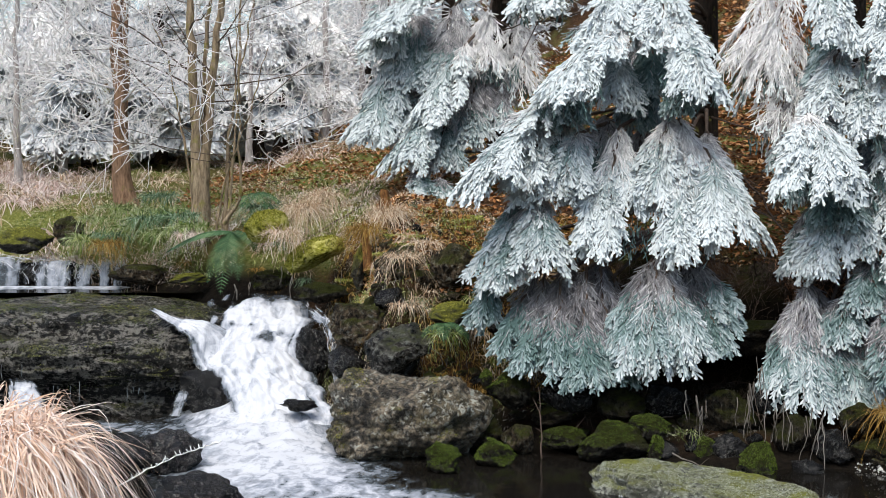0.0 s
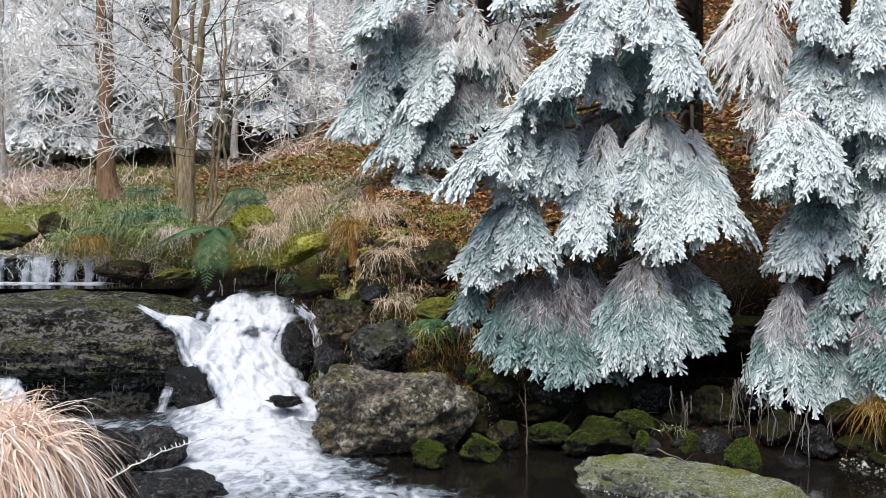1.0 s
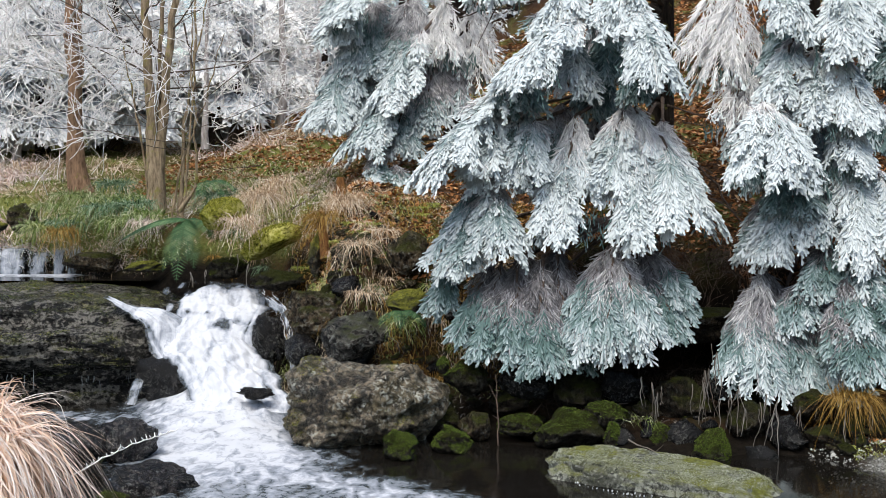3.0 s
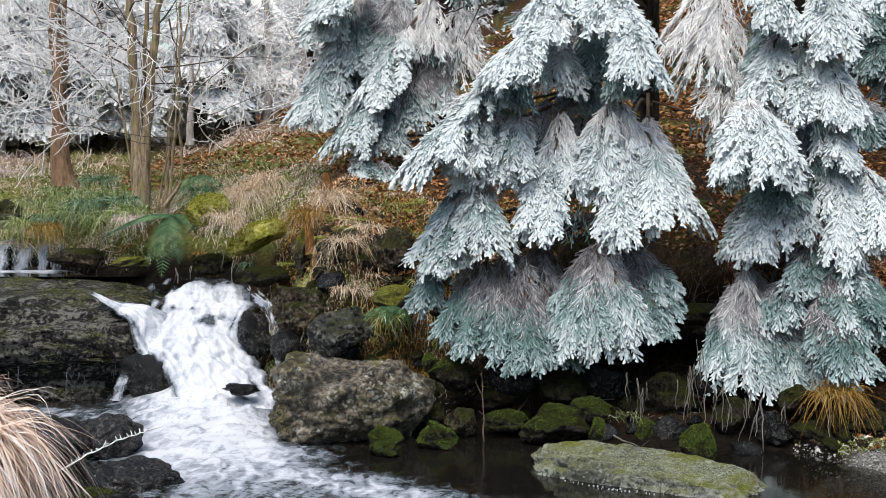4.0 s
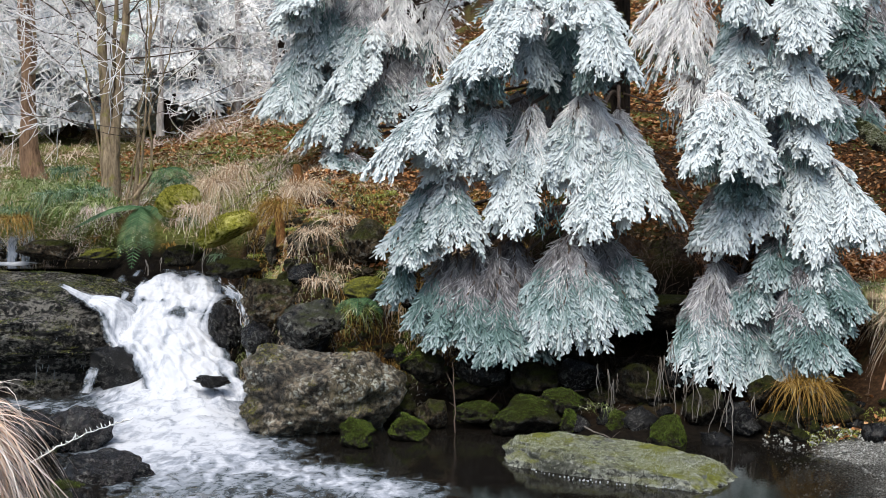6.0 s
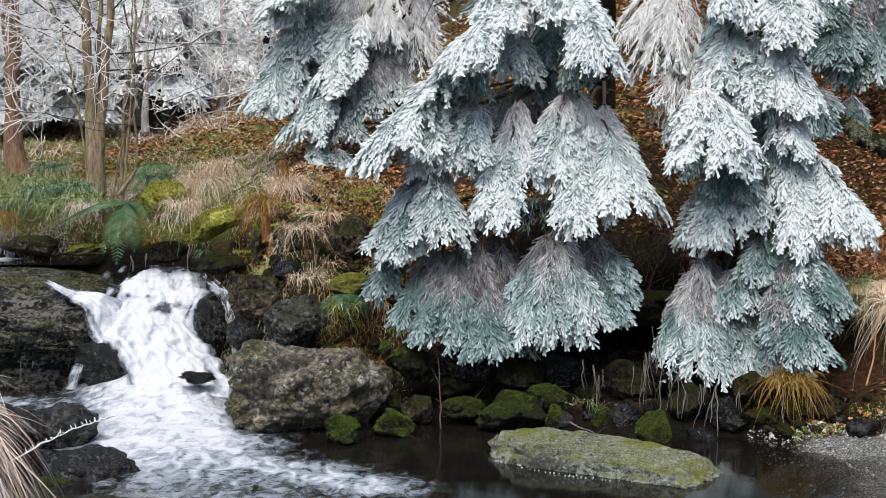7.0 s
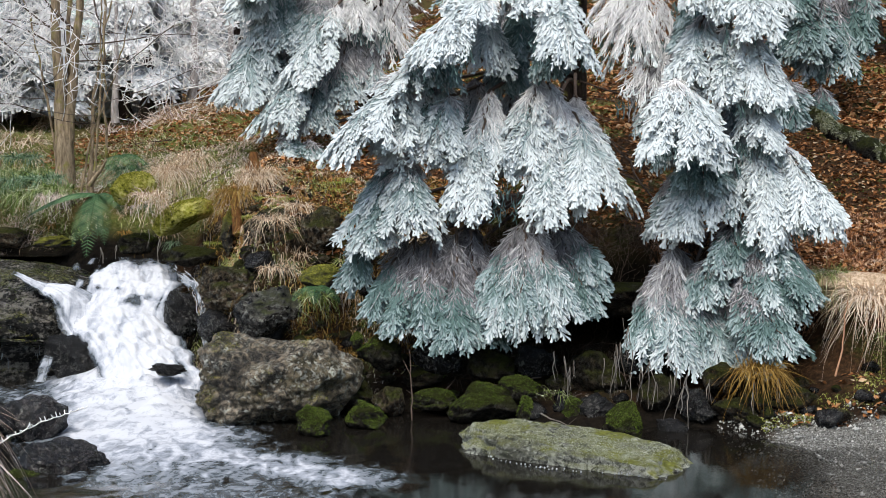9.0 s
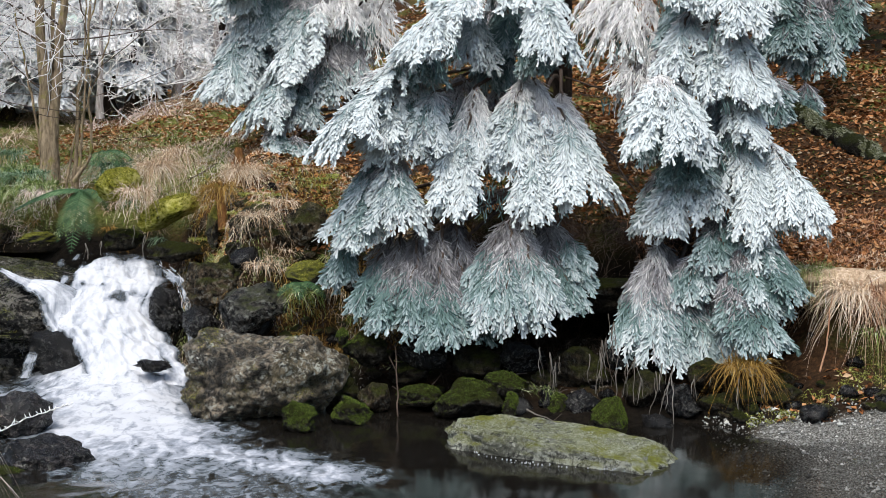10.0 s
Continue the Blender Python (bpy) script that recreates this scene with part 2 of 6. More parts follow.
M_FERN = varied("green_fern", [(0.0, (0.02, 0.05, 0.02)), (0.6, (0.045, 0.11, 0.045)), (1.0, (0.13, 0.21, 0.10))], 0.6)
M_MOSS_CLUMP = varied("bright_moss", [(0.0, (0.06, 0.08, 0.01)), (0.5, (0.26, 0.29, 0.05)), (1.0, (0.5, 0.5, 0.2))], 0.95)
M_FERN_BLUE = varied("blue_green_grass", [(0.0, (0.03, 0.07, 0.03)), (0.5, (0.10, 0.19, 0.09)), (1.0, (0.36, 0.45, 0.34))], 0.6)
M_FERN_LIGHT = varied("light_green_fern", [(0.0, (0.06, 0.11, 0.02)), (0.5, (0.19, 0.26, 0.07)), (1.0, (0.55, 0.57, 0.38))], 0.7)
M_MOSS_TUFT = varied("yellow_green_moss", [(0.0, (0.04, 0.05, 0.006)), (0.25, (0.12, 0.13, 0.015)), (0.6, (0.36, 0.36, 0.045)), (1.0, (0.62, 0.58, 0.16))], 0.95)
M_MOSS_FROST = varied("frosted_moss", [(0.0, (0.10, 0.11, 0.04)), (0.5, (0.28, 0.30, 0.17)), (1.0, (0.62, 0.64, 0.54))], 0.95)
M_MOSS_GREEN = varied("green_moss", [(0.0, (0.02, 0.035, 0.006)), (0.5, (0.075, 0.11, 0.014)), (1.0, (0.18, 0.23, 0.05))], 0.95)
M_GRASS_PINK = varied("frosted_pinkish_bracken", [(0.0, (0.45, 0.29, 0.23)), (0.4, (0.78, 0.64, 0.6)), (1.0, (0.9, 0.83, 0.8))], translucent=0.15)
M_ROOT = varied("pale_rooty_wood", [(0.0, (0.06, 0.045, 0.035)), (0.5, (0.14, 0.12, 0.10)), (1.0, (0.46, 0.43, 0.40))])
M_STUMP = bark_material("reddish_rotten_wood", (0.05, 0.02, 0.008), (0.26, 0.12, 0.04), 0.3)
M_ICE, _nt, _b = nodes_of("ice", 0.15, 0.5)
_b.inputs["Base Color"].default_value = (0.35, 0.39, 0.42, 1)
_b.inputs["Transmission Weight"].default_value = 0.3
M_FROST_ICE, _nt, _b = nodes_of("frosted_ice", 0.2, 0.6)
_b.inputs["Base Color"].default_value = (0.45, 0.48, 0.50, 1)
M_PEBBLE = varied("grey_gravel", [(0.0, (0.09, 0.088, 0.084)), (0.5, (0.30, 0.30, 0.285)), (1.0, (0.62, 0.62, 0.59))], 0.6)


def water_material(name, clear, falling=False):
    """Dark stream water with white foam where the attribute says that it churns."""
    m, nt, b = nodes_of(name, 0.05, 0.25)
    fo = attribute(nt, "foam")
    streak = noise_node(nt, 2.6 if falling else 5.0, 5 if falling else 9, 0.6, (2.4, 0.8, 0.6) if falling else (1.6, 0.8, 1.0), 0.9)
    fine = noise_node(nt, 11 if falling else 17, 6, 0.65, None, 0.5)
    tex = math_node(nt, "ADD", math_node(nt, "MULTIPLY", streak, 0.65), math_node(nt, "MULTIPLY", fine, 0.35))
    f = math_node(nt, "ADD", math_node(nt, "MULTIPLY", fo, 1.3), math_node(nt, "MULTIPLY", math_node(nt, "SUBTRACT", tex, 0.60), 2.5 if falling else 3.2))
    f = math_node(nt, "MULTIPLY", f, math_node(nt, "MULTIPLY", fo, 4.0, True), True)
    col = ramp(nt, f, [(0.0, clear), (0.35, (0.10, 0.12, 0.14)), (0.7, (0.32, 0.345, 0.40)), (1.0, (0.54, 0.56, 0.61))])
    nt.links.new(col, b.inputs["Base Color"])
    nt.links.new(math_node(nt, "ADD", math_node(nt, "MULTIPLY", f, 0.6), 0.06), b.inputs["Roughness"])
    if falling:
        nt.links.new(ramp(nt, f, [(0.02, grey(0)), (0.20, grey(0.35)), (0.55, grey(1))]), b.inputs["Alpha"])
    else:
        nt.links.new(math_node(nt, "SUBTRACT", 1.0, math_node(nt, "MULTIPLY", attribute(nt, "shallow"), 0.72)), b.inputs["Alpha"])
    bump(nt, b, tex, 0.3 if falling else 0.05, 0.05 if falling else 0.02)
    return m


M_WATER = water_material("dark_foaming_water", (0.008, 0.007, 0.006))
M_SPRAY, _nt, _b = nodes_of("white_spray", 0.35, 0.4)
_b.inputs["Base Color"].default_value = (0.50, 0.52, 0.56, 1)
M_FALL = water_material("falling_white_water", (0.20, 0.22, 0.26), True)

# ---- mesh helpers ----
UP = np.array([0.0, 0.0, 1.0])


def link(name, verts, tris=None, quads=None, material=None, parent=None, smooth=True, attrs=None):
    """One mesh object from arrays of vertices, triangles and quads."""
    verts = np.asarray(verts, dtype=np.float32)
    loops, sizes = [], []
    if tris is not None and len(tris):
        tris = np.asarray(tris, dtype=np.int32)
        loops.append(tris.ravel())
        sizes.append(np.full(len(tris), 3, dtype=np.int32))
    if quads is not None and len(quads):
        quads = np.asarray(quads, dtype=np.int32)
        loops.append(quads.ravel())
        sizes.append(np.full(len(quads), 4, dtype=np.int32))
    loops, sizes = np.concatenate(loops), np.concatenate(sizes)
    me = bpy.data.meshes.new(name)
    me.vertices.add(len(verts))
    me.vertices.foreach_set("co", verts.ravel())
    me.loops.add(len(loops))
    me.loops.foreach_set("vertex_index", loops)
    me.polygons.add(len(sizes))
    me.polygons.foreach_set("loop_start", np.concatenate(([0], np.cumsum(sizes)[:-1])).astype(np.int32))
    me.polygons.foreach_set("use_smooth", np.full(len(sizes), smooth))
    me.update(calc_edges=True)
    for key, values in (attrs or {}).items():
        a = me.attributes.new(key, "FLOAT", "POINT")
        a.data.foreach_set("value", np.asarray(values, dtype=np.float32))
    if material:
        me.materials.append(material)
    ob = new(name, me)
    if parent:
        ob.parent = parent
    return ob


def unit(v):
    return v / np.maximum(np.linalg.norm(v, axis=-1, keepdims=True), 1e-9)


def thing(name, label, category, group="", kind="", at=(0, 0, 0)):
    e = new(name)
    e.empty_display_size = 0.1
    e.location = at
    return tagged(e, label, category, group, kind)


def fbm(p, scale, seed=0.0, octaves=4):
    """Smooth noise at an array of points, -1 to 1."""
    off = Vector((seed * 17.3, seed * 7.7, seed * 3.1))
    return np.array([noise.fractal(Vector(q) * scale + off, 1.0, 2.1, octaves) for q in p])


def tubes(paths, radii, sides=6):
    """Tapered tubes along polylines: arrays of vertices and quads."""
    vs, qs, base = [], [], 0
    ang = np.linspace(0, 2 * np.pi, sides, endpoint=False)
    for path, rad in zip(paths, radii):
        path = np.asarray(path, float)
        n = len(path)
        rad = np.broadcast_to(rad, n)
        t = unit(np.gradient(path, axis=0))
        ref = np.where(np.abs(t[:, 2:3]) > 0.9, np.array([[1.0, 0, 0]]), np.array([[0, 0, 1.0]]))
        a = unit(np.cross(t, ref))
        c = np.cross(t, a)
        ring = path[:, None] + rad[:, None, None] * (np.cos(ang)[None, :, None] * a[:, None] + np.sin(ang)[None, :, None] * c[:, None])
        vs.append(ring.reshape(-1, 3))
        i = np.arange(n - 1)[:, None] * sides + np.arange(sides)[None]
        j = np.arange(n - 1)[:, None] * sides + (np.arange(sides)[None] + 1) % sides
        qs.append(np.stack([i, j, j + sides, i + sides], -1).reshape(-1, 4) + base)
        base += n * sides
    return np.concatenate(vs), np.concatenate(qs)


def segments_mesh(p0, p1, r0, r1, sides=3):
    """Many straight tapered twigs at once."""
    n = len(p0)
    t = unit(p1 - p0)
    ref = np.where(np.abs(t[:, 2:3]) > 0.9, np.array([[1.0, 0, 0]]), np.array([[0, 0, 1.0]]))
    a = unit(np.cross(t, ref))
    c = np.cross(t, a)
    ang = np.linspace(0, 2 * np.pi, sides, endpoint=False)
    ring = np.cos(ang)[None, :, None] * a[:, None] + np.sin(ang)[None, :, None] * c[:, None]
    r0 = np.broadcast_to(r0, n)[:, None, None]
    r1 = np.broadcast_to(r1, n)[:, None, None]
    v = np.concatenate([p0[:, None] + ring * r0, p1[:, None] + ring * r1], 1)
    k = np.arange(sides)
    q = np.stack([k, (k + 1) % sides, (k + 1) % sides + sides, k + sides], -1)
    q = q[None] + (np.arange(n) * 2 * sides)[:, None, None]
    return v.reshape(-1, 3), q.reshape(-1, 4)


def ribbons(root, tip_dir, length, width, droop, rng, nseg=4, wave=0.0):
    """Grass blades: thin ribbons that rise along tip_dir, bend down and wave a little."""
    n = len(root)
    s = np.linspace(0, 1, nseg + 1)
    length = np.broadcast_to(length, n)[:, None, None]
    d = unit(tip_dir)
    side = unit(np.cross(d, np.array([0, 0, 1.0]) + 0.3 * rng.normal(size=(n, 3))))
    bend = np.broadcast_to(droop, n)[:, None, None] * length * (s[None, :, None] ** 2) * np.array([0, 0, -1.0])
    c = root[:, None] + d[:, None] * length * s[None, :, None] + bend
    if wave:
        ph, fq = rng.uniform(0, 6.28, (n, 1, 1)), rng.uniform(2.0, 5.5, (n, 1, 1))
        c = c + wave * length * s[None, :, None] * (np.sin(fq * s[None, :, None] + ph) * side[:, None] + 0.5 * np.sin(1.3 * fq * s[None, :, None] + 2 * ph) * UP)
    w = np.broadcast_to(width, n)[:, None, None] * (1 - s[None, :, None] ** 2 * 0.9) * 0.5
    v = np.stack([c - side[:, None] * w, c + side[:, None] * w], 2).reshape(-1, 3)
    i = np.arange(nseg) * 2
    q = np.stack([i, i + 1, i + 3, i + 2], -1)
    q = q[None] + (np.arange(n) * (nseg + 1) * 2)[:, None, None]
    return v, q.reshape(-1, 4)


# ---- the ground: near bank, stream bed, steep far bank and wooded slope ----
KNOTS = np.array([-40, 0, 6.5, 9, 11, 12, 13, 13.6, 14, 15, 16, 17, 19, 24, 32, 60, 300.0])
STATIONS = {
    -8.0: [1, 0.8, 0.75, -0.2, -0.3, -0.3, -0.3, -0.3, -0.3, 0.3, 0.7, 0.95, 1.9, 2.6, 3.3, 6, 22],
    -4.55: [1, 0.8, 0.75, -0.3, -0.35, -0.35, -0.35, -0.32, -0.3, 0.3, 0.7, 0.95, 1.95, 2.6, 3.4, 6, 22],
    -4.0: [1, 0.8, 0.75, -0.3, -0.35, -0.35, -0.35, -0.32, -0.3, 0.3, 0.8, 1.4, 2.05, 2.6, 3.4, 6, 22],
    -2.9: [1, 0.8, 0.75, -0.3, -0.35, -0.35, -0.3, -0.24, -0.2, 0.5, 1.2, 1.9, 2.2, 2.85, 3.6, 6.5, 24],
    -2.1: [1, 0.8, 0.75, -0.3, -0.35, -0.35, -0.3, -0.18, -0.1, 0.6, 1.25, 1.9, 2.2, 2.85, 3.6, 6.5, 24],
    -1.7: [1, 0.8, 0.3, -0.3, -0.35, -0.35, -0.2, 0.25, 0.55, 1.35, 1.75, 2, 2.25, 2.9, 3.8, 7, 26],
    -1.2: [1, 0.8, 0.3, -0.3, -0.35, -0.3, 0.3, 0.99, 1.45, 1.85, 2.05, 2.15, 2.45, 3, 4.2, 11, 60],
    0.2: [1, 0.8, 0.25, -0.3, -0.3, -0.1, 0.36, 0.62, 1.2, 1.65, 1.9, 2.1, 2.5, 3.3, 4.9, 12, 60],
    2.2: [1, 0.8, 0.25, -0.3, -0.15, 0.12, 0.28, 0.42, 1.25, 1.5, 1.75, 2, 2.5, 3.5, 5.6, 13, 60],
    3.5: [1, 0.8, 0.25, -0.35, 0.0, 0.22, 0.42, 1.2, 1.3, 1.45, 1.6, 1.8, 2.35, 3.6, 6.2, 14, 60],
    4.1: [1, 0.8, 0.25, -0.3, 0.12, 0.40, 1.15, 1.25, 1.3, 1.45, 1.62, 1.85, 2.38, 3.65, 6.3, 14, 60],
    7.0: [1, 0.8, 0.25, -0.3, 0.2, 0.7, 1.2, 1.29, 1.35, 1.5, 1.7, 1.95, 2.5, 3.9, 6.8, 15, 60],
}
SX = np.array(sorted(STATIONS))
SZ = np.array([STATIONS[x] for x in SX])


def ground_height(x, y):
    """Height of the ground without its small bumps."""
    x, y = np.asarray(x, float), np.asarray(y, float)
    rows = np.array([np.interp(y, KNOTS, z) for z in SZ])
    k = np.clip(np.searchsorted(SX, x) - 1, 0, len(SX) - 2)
    f = np.clip((x - SX[k]) / (SX[k + 1] - SX[k]), 0, 1)
    f = f * f * (3 - 2 * f)
    idx = np.arange(x.size).reshape(x.shape)
    flat = rows.reshape(len(SX), -1)
    return (flat[k.ravel(), idx.ravel()] * (1 - f.ravel()) + flat[k.ravel() + 1, idx.ravel()] * f.ravel()).reshape(x.shape)


def bumps(x, y):
    p = np.stack([x, y, 0 * x], -1).reshape(-1, 3)
    return (0.10 * fbm(p, 0.9, 1) + 0.05 * fbm(p, 3.1, 2, 3)).reshape(x.shape)


def surface(x, y):
    x, y = np.atleast_1d(np.asarray(x, float)), np.atleast_1d(np.asarray(y, float))
    return ground_height(x, y) + bumps(x, y)


def build_ground():
    xs = np.concatenate([[-400, -200, -100, -60, -40, -28, -20, -15, -12], np.arange(-10, 8.01, 0.09), [9, 10, 12, 15, 20, 28, 40, 60, 100, 200, 400]])
    ys = np.concatenate([[-300, -150, -70, -30, -12, -4, 0, 3], np.arange(5, 10.5, 0.25), np.arange(10.5, 19, 0.085), np.arange(19, 32, 0.25), [33, 35, 38, 42, 48, 55, 65, 80, 110, 160, 230, 400]])
    X, Y = np.meshgrid(xs, ys)
    Z = ground_height(X, Y) + bumps(X, Y)
    n, m = len(xs), len(ys)
    i = (np.arange(m - 1)[:, None] * n + np.arange(n - 1)[None]).ravel()
    q = np.stack([i, i + 1, i + 1 + n, i + n], -1)
    P = np.stack([X.ravel(), Y.ravel(), 0 * X.ravel()], -1)
    patch = fbm(P, 1.1, 3.5, 4)
    lush = np.clip((-1.2 - P[:, 0]) / 0.8, 0, 1) * np.clip((P[:, 1] - 15.8) / 0.4, 0, 1) * np.clip((28 - P[:, 1]) / 6, 0, 1)
    moss = np.clip(lush * (0.75 + 0.9 * patch), 0, 0.9)
    moss = np.maximum(moss, np.clip((patch - 0.12) * 2.2, 0, 0.7) * np.clip((P[:, 1] - 14.5) / 1.5, 0, 1))
    grav = np.clip((P[:, 0] - 2.8 + 0.3 * patch) / 0.3, 0, 1) * np.clip((11.35 - P[:, 1] + 0.4 * patch) / 0.15, 0, 1) * np.clip((P[:, 1] - 8) / 0.5, 0, 1)
    wet = np.clip(1.25 - (Z.ravel() - np.where((P[:, 0] < -2.2) & (P[:, 1] > 14.8), 1.05, 0)) / 0.35 + 0.5 * patch, 0, 1) * (P[:, 1] < 17.5) * (P[:, 1] > 8) * (1 - 0.9 * grav)
    # painted shade: darkens the ground of the hollow beneath the spruce boughs
    hollow_shade = np.clip((P[:, 0] - 0.1) / 0.5, 0, 1) * np.clip((3.3 - P[:, 0]) / 0.4, 0, 1) * np.clip((14.9 - P[:, 1]) / 0.7 + patch, 0, 1) * (P[:, 1] > 11.4)
    # this shade shares the attribute of the damp shore
    wet = np.maximum(wet, 0.65 * hollow_shade)
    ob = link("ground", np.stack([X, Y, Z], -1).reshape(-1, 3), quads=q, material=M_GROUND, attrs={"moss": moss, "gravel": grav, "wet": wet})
    tagged(ob, "steep mossy stream bank with brown leaf litter and bare soil", "ground", kind="structure")


build_ground()


# ---- water ----
def near_line(p, line):
    """Distance of points to a polyline, in plan."""
    best = np.full(len(p), 1e9)
    for a, b in zip(line[:-1], line[1:]):
        a, b = np.array(a), np.array(b)
        t = np.clip(((p - a) @ (b - a)) / ((b - a) @ (b - a)), 0, 1)
        best = np.minimum(best, np.linalg.norm(p - a - t[:, None] * (b - a), axis=1))
    return best


def sheet(name, xs, ys, z, foam_of, rough, label, mound=0.0):
    X, Y = np.meshgrid(xs, ys)
    P = np.stack([X.ravel(), Y.ravel()], -1)
    fo = foam_of(P)
    p3 = np.stack([P[:, 0], P[:, 1], 0 * P[:, 0]], -1)
    churn = mound * 0.5 * np.exp(-((P[:, 0] + 2.1) ** 2 / 0.5 + (P[:, 1] - 12.9) ** 2 / 0.8))
    Z = z + churn * (0.6 + np.abs(fbm(p3, 4.0, 6, 5))) + rough * (0.05 + fo) * fbm(p3, 2.6, 5, 5) + 0.10 * np.clip(fo - 0.75, 0, 1) + mound * np.exp(-((P[:, 0] + 2.45) ** 2 + (P[:, 1] - 13.75) ** 2) / 0.3)
    n, m = len(xs), len(ys)
    i = (np.arange(m - 1)[:, None] * n + np.arange(n - 1)[None]).ravel()
    q = np.stack([i, i + 1, i + 1 + n, i + n], -1)
    ob = link(name, np.stack([P[:, 0], P[:, 1], Z], -1), quads=q, material=M_WATER, attrs={"foam": fo, "shallow": np.clip((P[:, 0] - 2.55 + 0.25 * (10.6 - P[:, 1]) + 0.3 * fbm(p3, 1.5, 9, 3)) / 0.8, 0, 1) * (z < 0.5)})
    return tagged(ob, label, "water", kind="structure")


def lower_foam(p):
    a = near_line(p, [(-2.5, 14.1), (-2.35, 13.2), (-2.15, 12.2), (-1.85, 11.0), (-1.4, 10.0), (-0.9, 9.0)])
    b = near_line(p, [(-4.9, 13.35), (-3.7, 13.3), (-3.0, 13.0), (-2.6, 12.6)])
    c = near_line(p, [(-1.7, 11.2), (-1.1, 10.6), (-0.6, 10.2), (-0.3, 9.9)])
    f = np.clip(1.5 - a / 0.78, 0, 1) * np.clip((p[:, 1] - 8.2) / 3.2, 0.45, 1)
    f = np.maximum(f, 0.55 * np.clip(1.2 - b / 0.4, 0, 1))
    return np.maximum(f, 0.8 * np.clip(1.2 - c / 0.5, 0, 1))


sheet("water", np.concatenate([[-30, -12], np.arange(-6, 5, 0.05), [7, 12, 30]]), np.concatenate([[7.6, 8.2], np.arange(8.6, 14.9, 0.05)]), 0.0,
      lower_foam, 0.035, "dark clear stream water with white foam below the cascade", 0.2)


def upper_foam(p):
    a = near_line(p, [(-9, 16.65), (-4.7, 16.65)])
    return 0.9 * np.clip(1.2 - a / 0.3, 0, 1)


sheet("water", np.concatenate([[-20, -10], np.arange(-7, -2.2, 0.05)]), np.arange(15.95, 17.3, 0.05), 1.03, upper_foam, 0.012,
      "still dark pool above the rock ledge")


# ---- rocks ----
def rock_mesh(size, seed, cuts=8, lumps=0.20, subdiv=4, keep=0.58, planes=()):
    """A weathered block: a ball cut by flat facets, then roughened."""
    rng = np.random.default_rng(seed)
    bm = bmesh.new()
    bmesh.ops.create_icosphere(bm, subdivisions=subdiv, radius=1.0)
    v = np.array([w.co[:] for w in bm.verts])
    f = np.array([[w.index for w in t.verts] for t in bm.faces])
    bm.free()
    for _ in range(cuts):
        d = unit(rng.normal(size=3))
        h = rng.uniform(keep, 0.92)
        over = np.maximum(v @ d - h, 0)
        v -= 0.88 * over[:, None] * d
    for px, py, pz, h in planes:
        d = unit(np.array([px, py, pz], float))
        v -= 0.94 * np.maximum(v @ d - h, 0)[:, None] * d
    crack = np.clip(0.12 - np.abs(fbm(v, 1.3, seed % 40 + 3.3, 3)), 0, 1) / 0.12
    v *= 1 + lumps * fbm(v, 1.6, seed % 50 + 0.3, 5)[:, None] + 0.5 * lumps * fbm(v, 5.5, seed % 50 + 9.3, 5)[:, None] - 0.22 * lumps * crack[:, None]
    return v / np.abs(v).max(0) * np.array(size) * 0.5, f


def moss_fuzz(ob, v, f, n, seed, material, low=0.2, patch=0.0, length=0.010):
    """A pelt of short moss shoots on the upper faces of a rock."""
    rng = np.random.default_rng(seed)
    a, b, c = v[f[:, 0]], v[f[:, 1]], v[f[:, 2]]
    nr = np.cross(b - a, c - a)
    area = np.linalg.norm(nr, axis=1)
    nr = unit(nr)
    w = area * np.clip((nr[:, 2] - low) * 3, 0, 1) * (fbm((a + b + c) / 3, 3.5, seed % 40, 3) > patch)
    if w.sum() <= 0:
        return
    k = rng.choice(len(f), n, p=w / w.sum())
    u = rng.dirichlet((1, 1, 1), n)
    p = a[k] * u[:, :1] + b[k] * u[:, 1:2] + c[k] * u[:, 2:]
    d = unit(nr[k] + 0.7 * rng.normal(size=(n, 3)))
    s = unit(np.cross(d, rng.normal(size=(n, 3))))
    L = length * rng.uniform(0.5, 1.3, n)[:, None]
    s = s * (0.0035 if length > 0.02 else 0.003)
    V = np.stack([p - s, p + s, p + d * L - UP * 0.3 * L], 1).reshape(-1, 3)
    m = link("moss", V, tris=np.arange(3 * n).reshape(-1, 3), material=material, parent=ob, smooth=False)
    tagged(m, "short green moss pelt", kind="stuff")


def rock(name, at, size, seed, material, label, turn=(0, 0, 0), group="", fuzz=0, fuzz_material=None, patch=0.0, **kw):
    v, f = rock_mesh(size, seed, **kw)
    ob = link(name, v, tris=f, material=material)
    ob.matrix_basis = pose(*at, *turn)
    if fuzz:
        # rocks of the shade-toned mossy stone get a darker pelt to match
        moss_fuzz(ob, v, f, fuzz * 3, seed, fuzz_material or (M_MOSS_GREEN if material is M_ROCK_MOSS_DARK else M_MOSS_TUFT), patch=patch, length=0.020 if material is M_CUSHION else 0.013)
    return tagged(ob, label, "rock", group)


# size: width, depth, height; the place is the middle of the block
BIG = "rocks in the stream"
rock("boulder", (-0.87, 12.10, 0.28), (1.46, 1.15, 1.06), 11, M_ROCK_GREY, "large grey lichen-spotted boulder in the stream", (0, 5, 6), BIG, subdiv=6, cuts=6, lumps=0.19,
     planes=[(-0.25, -0.42, 1, 0.66), (0.1, -1, 0.05, 0.66), (0.9, -0.4, 0.45, 0.74), (-0.9, -0.55, 0.1, 0.74), (0.25, -0.75, -0.7, 0.66), (0.8, -0.3, -0.7, 0.72)], fuzz=700, patch=0.3)
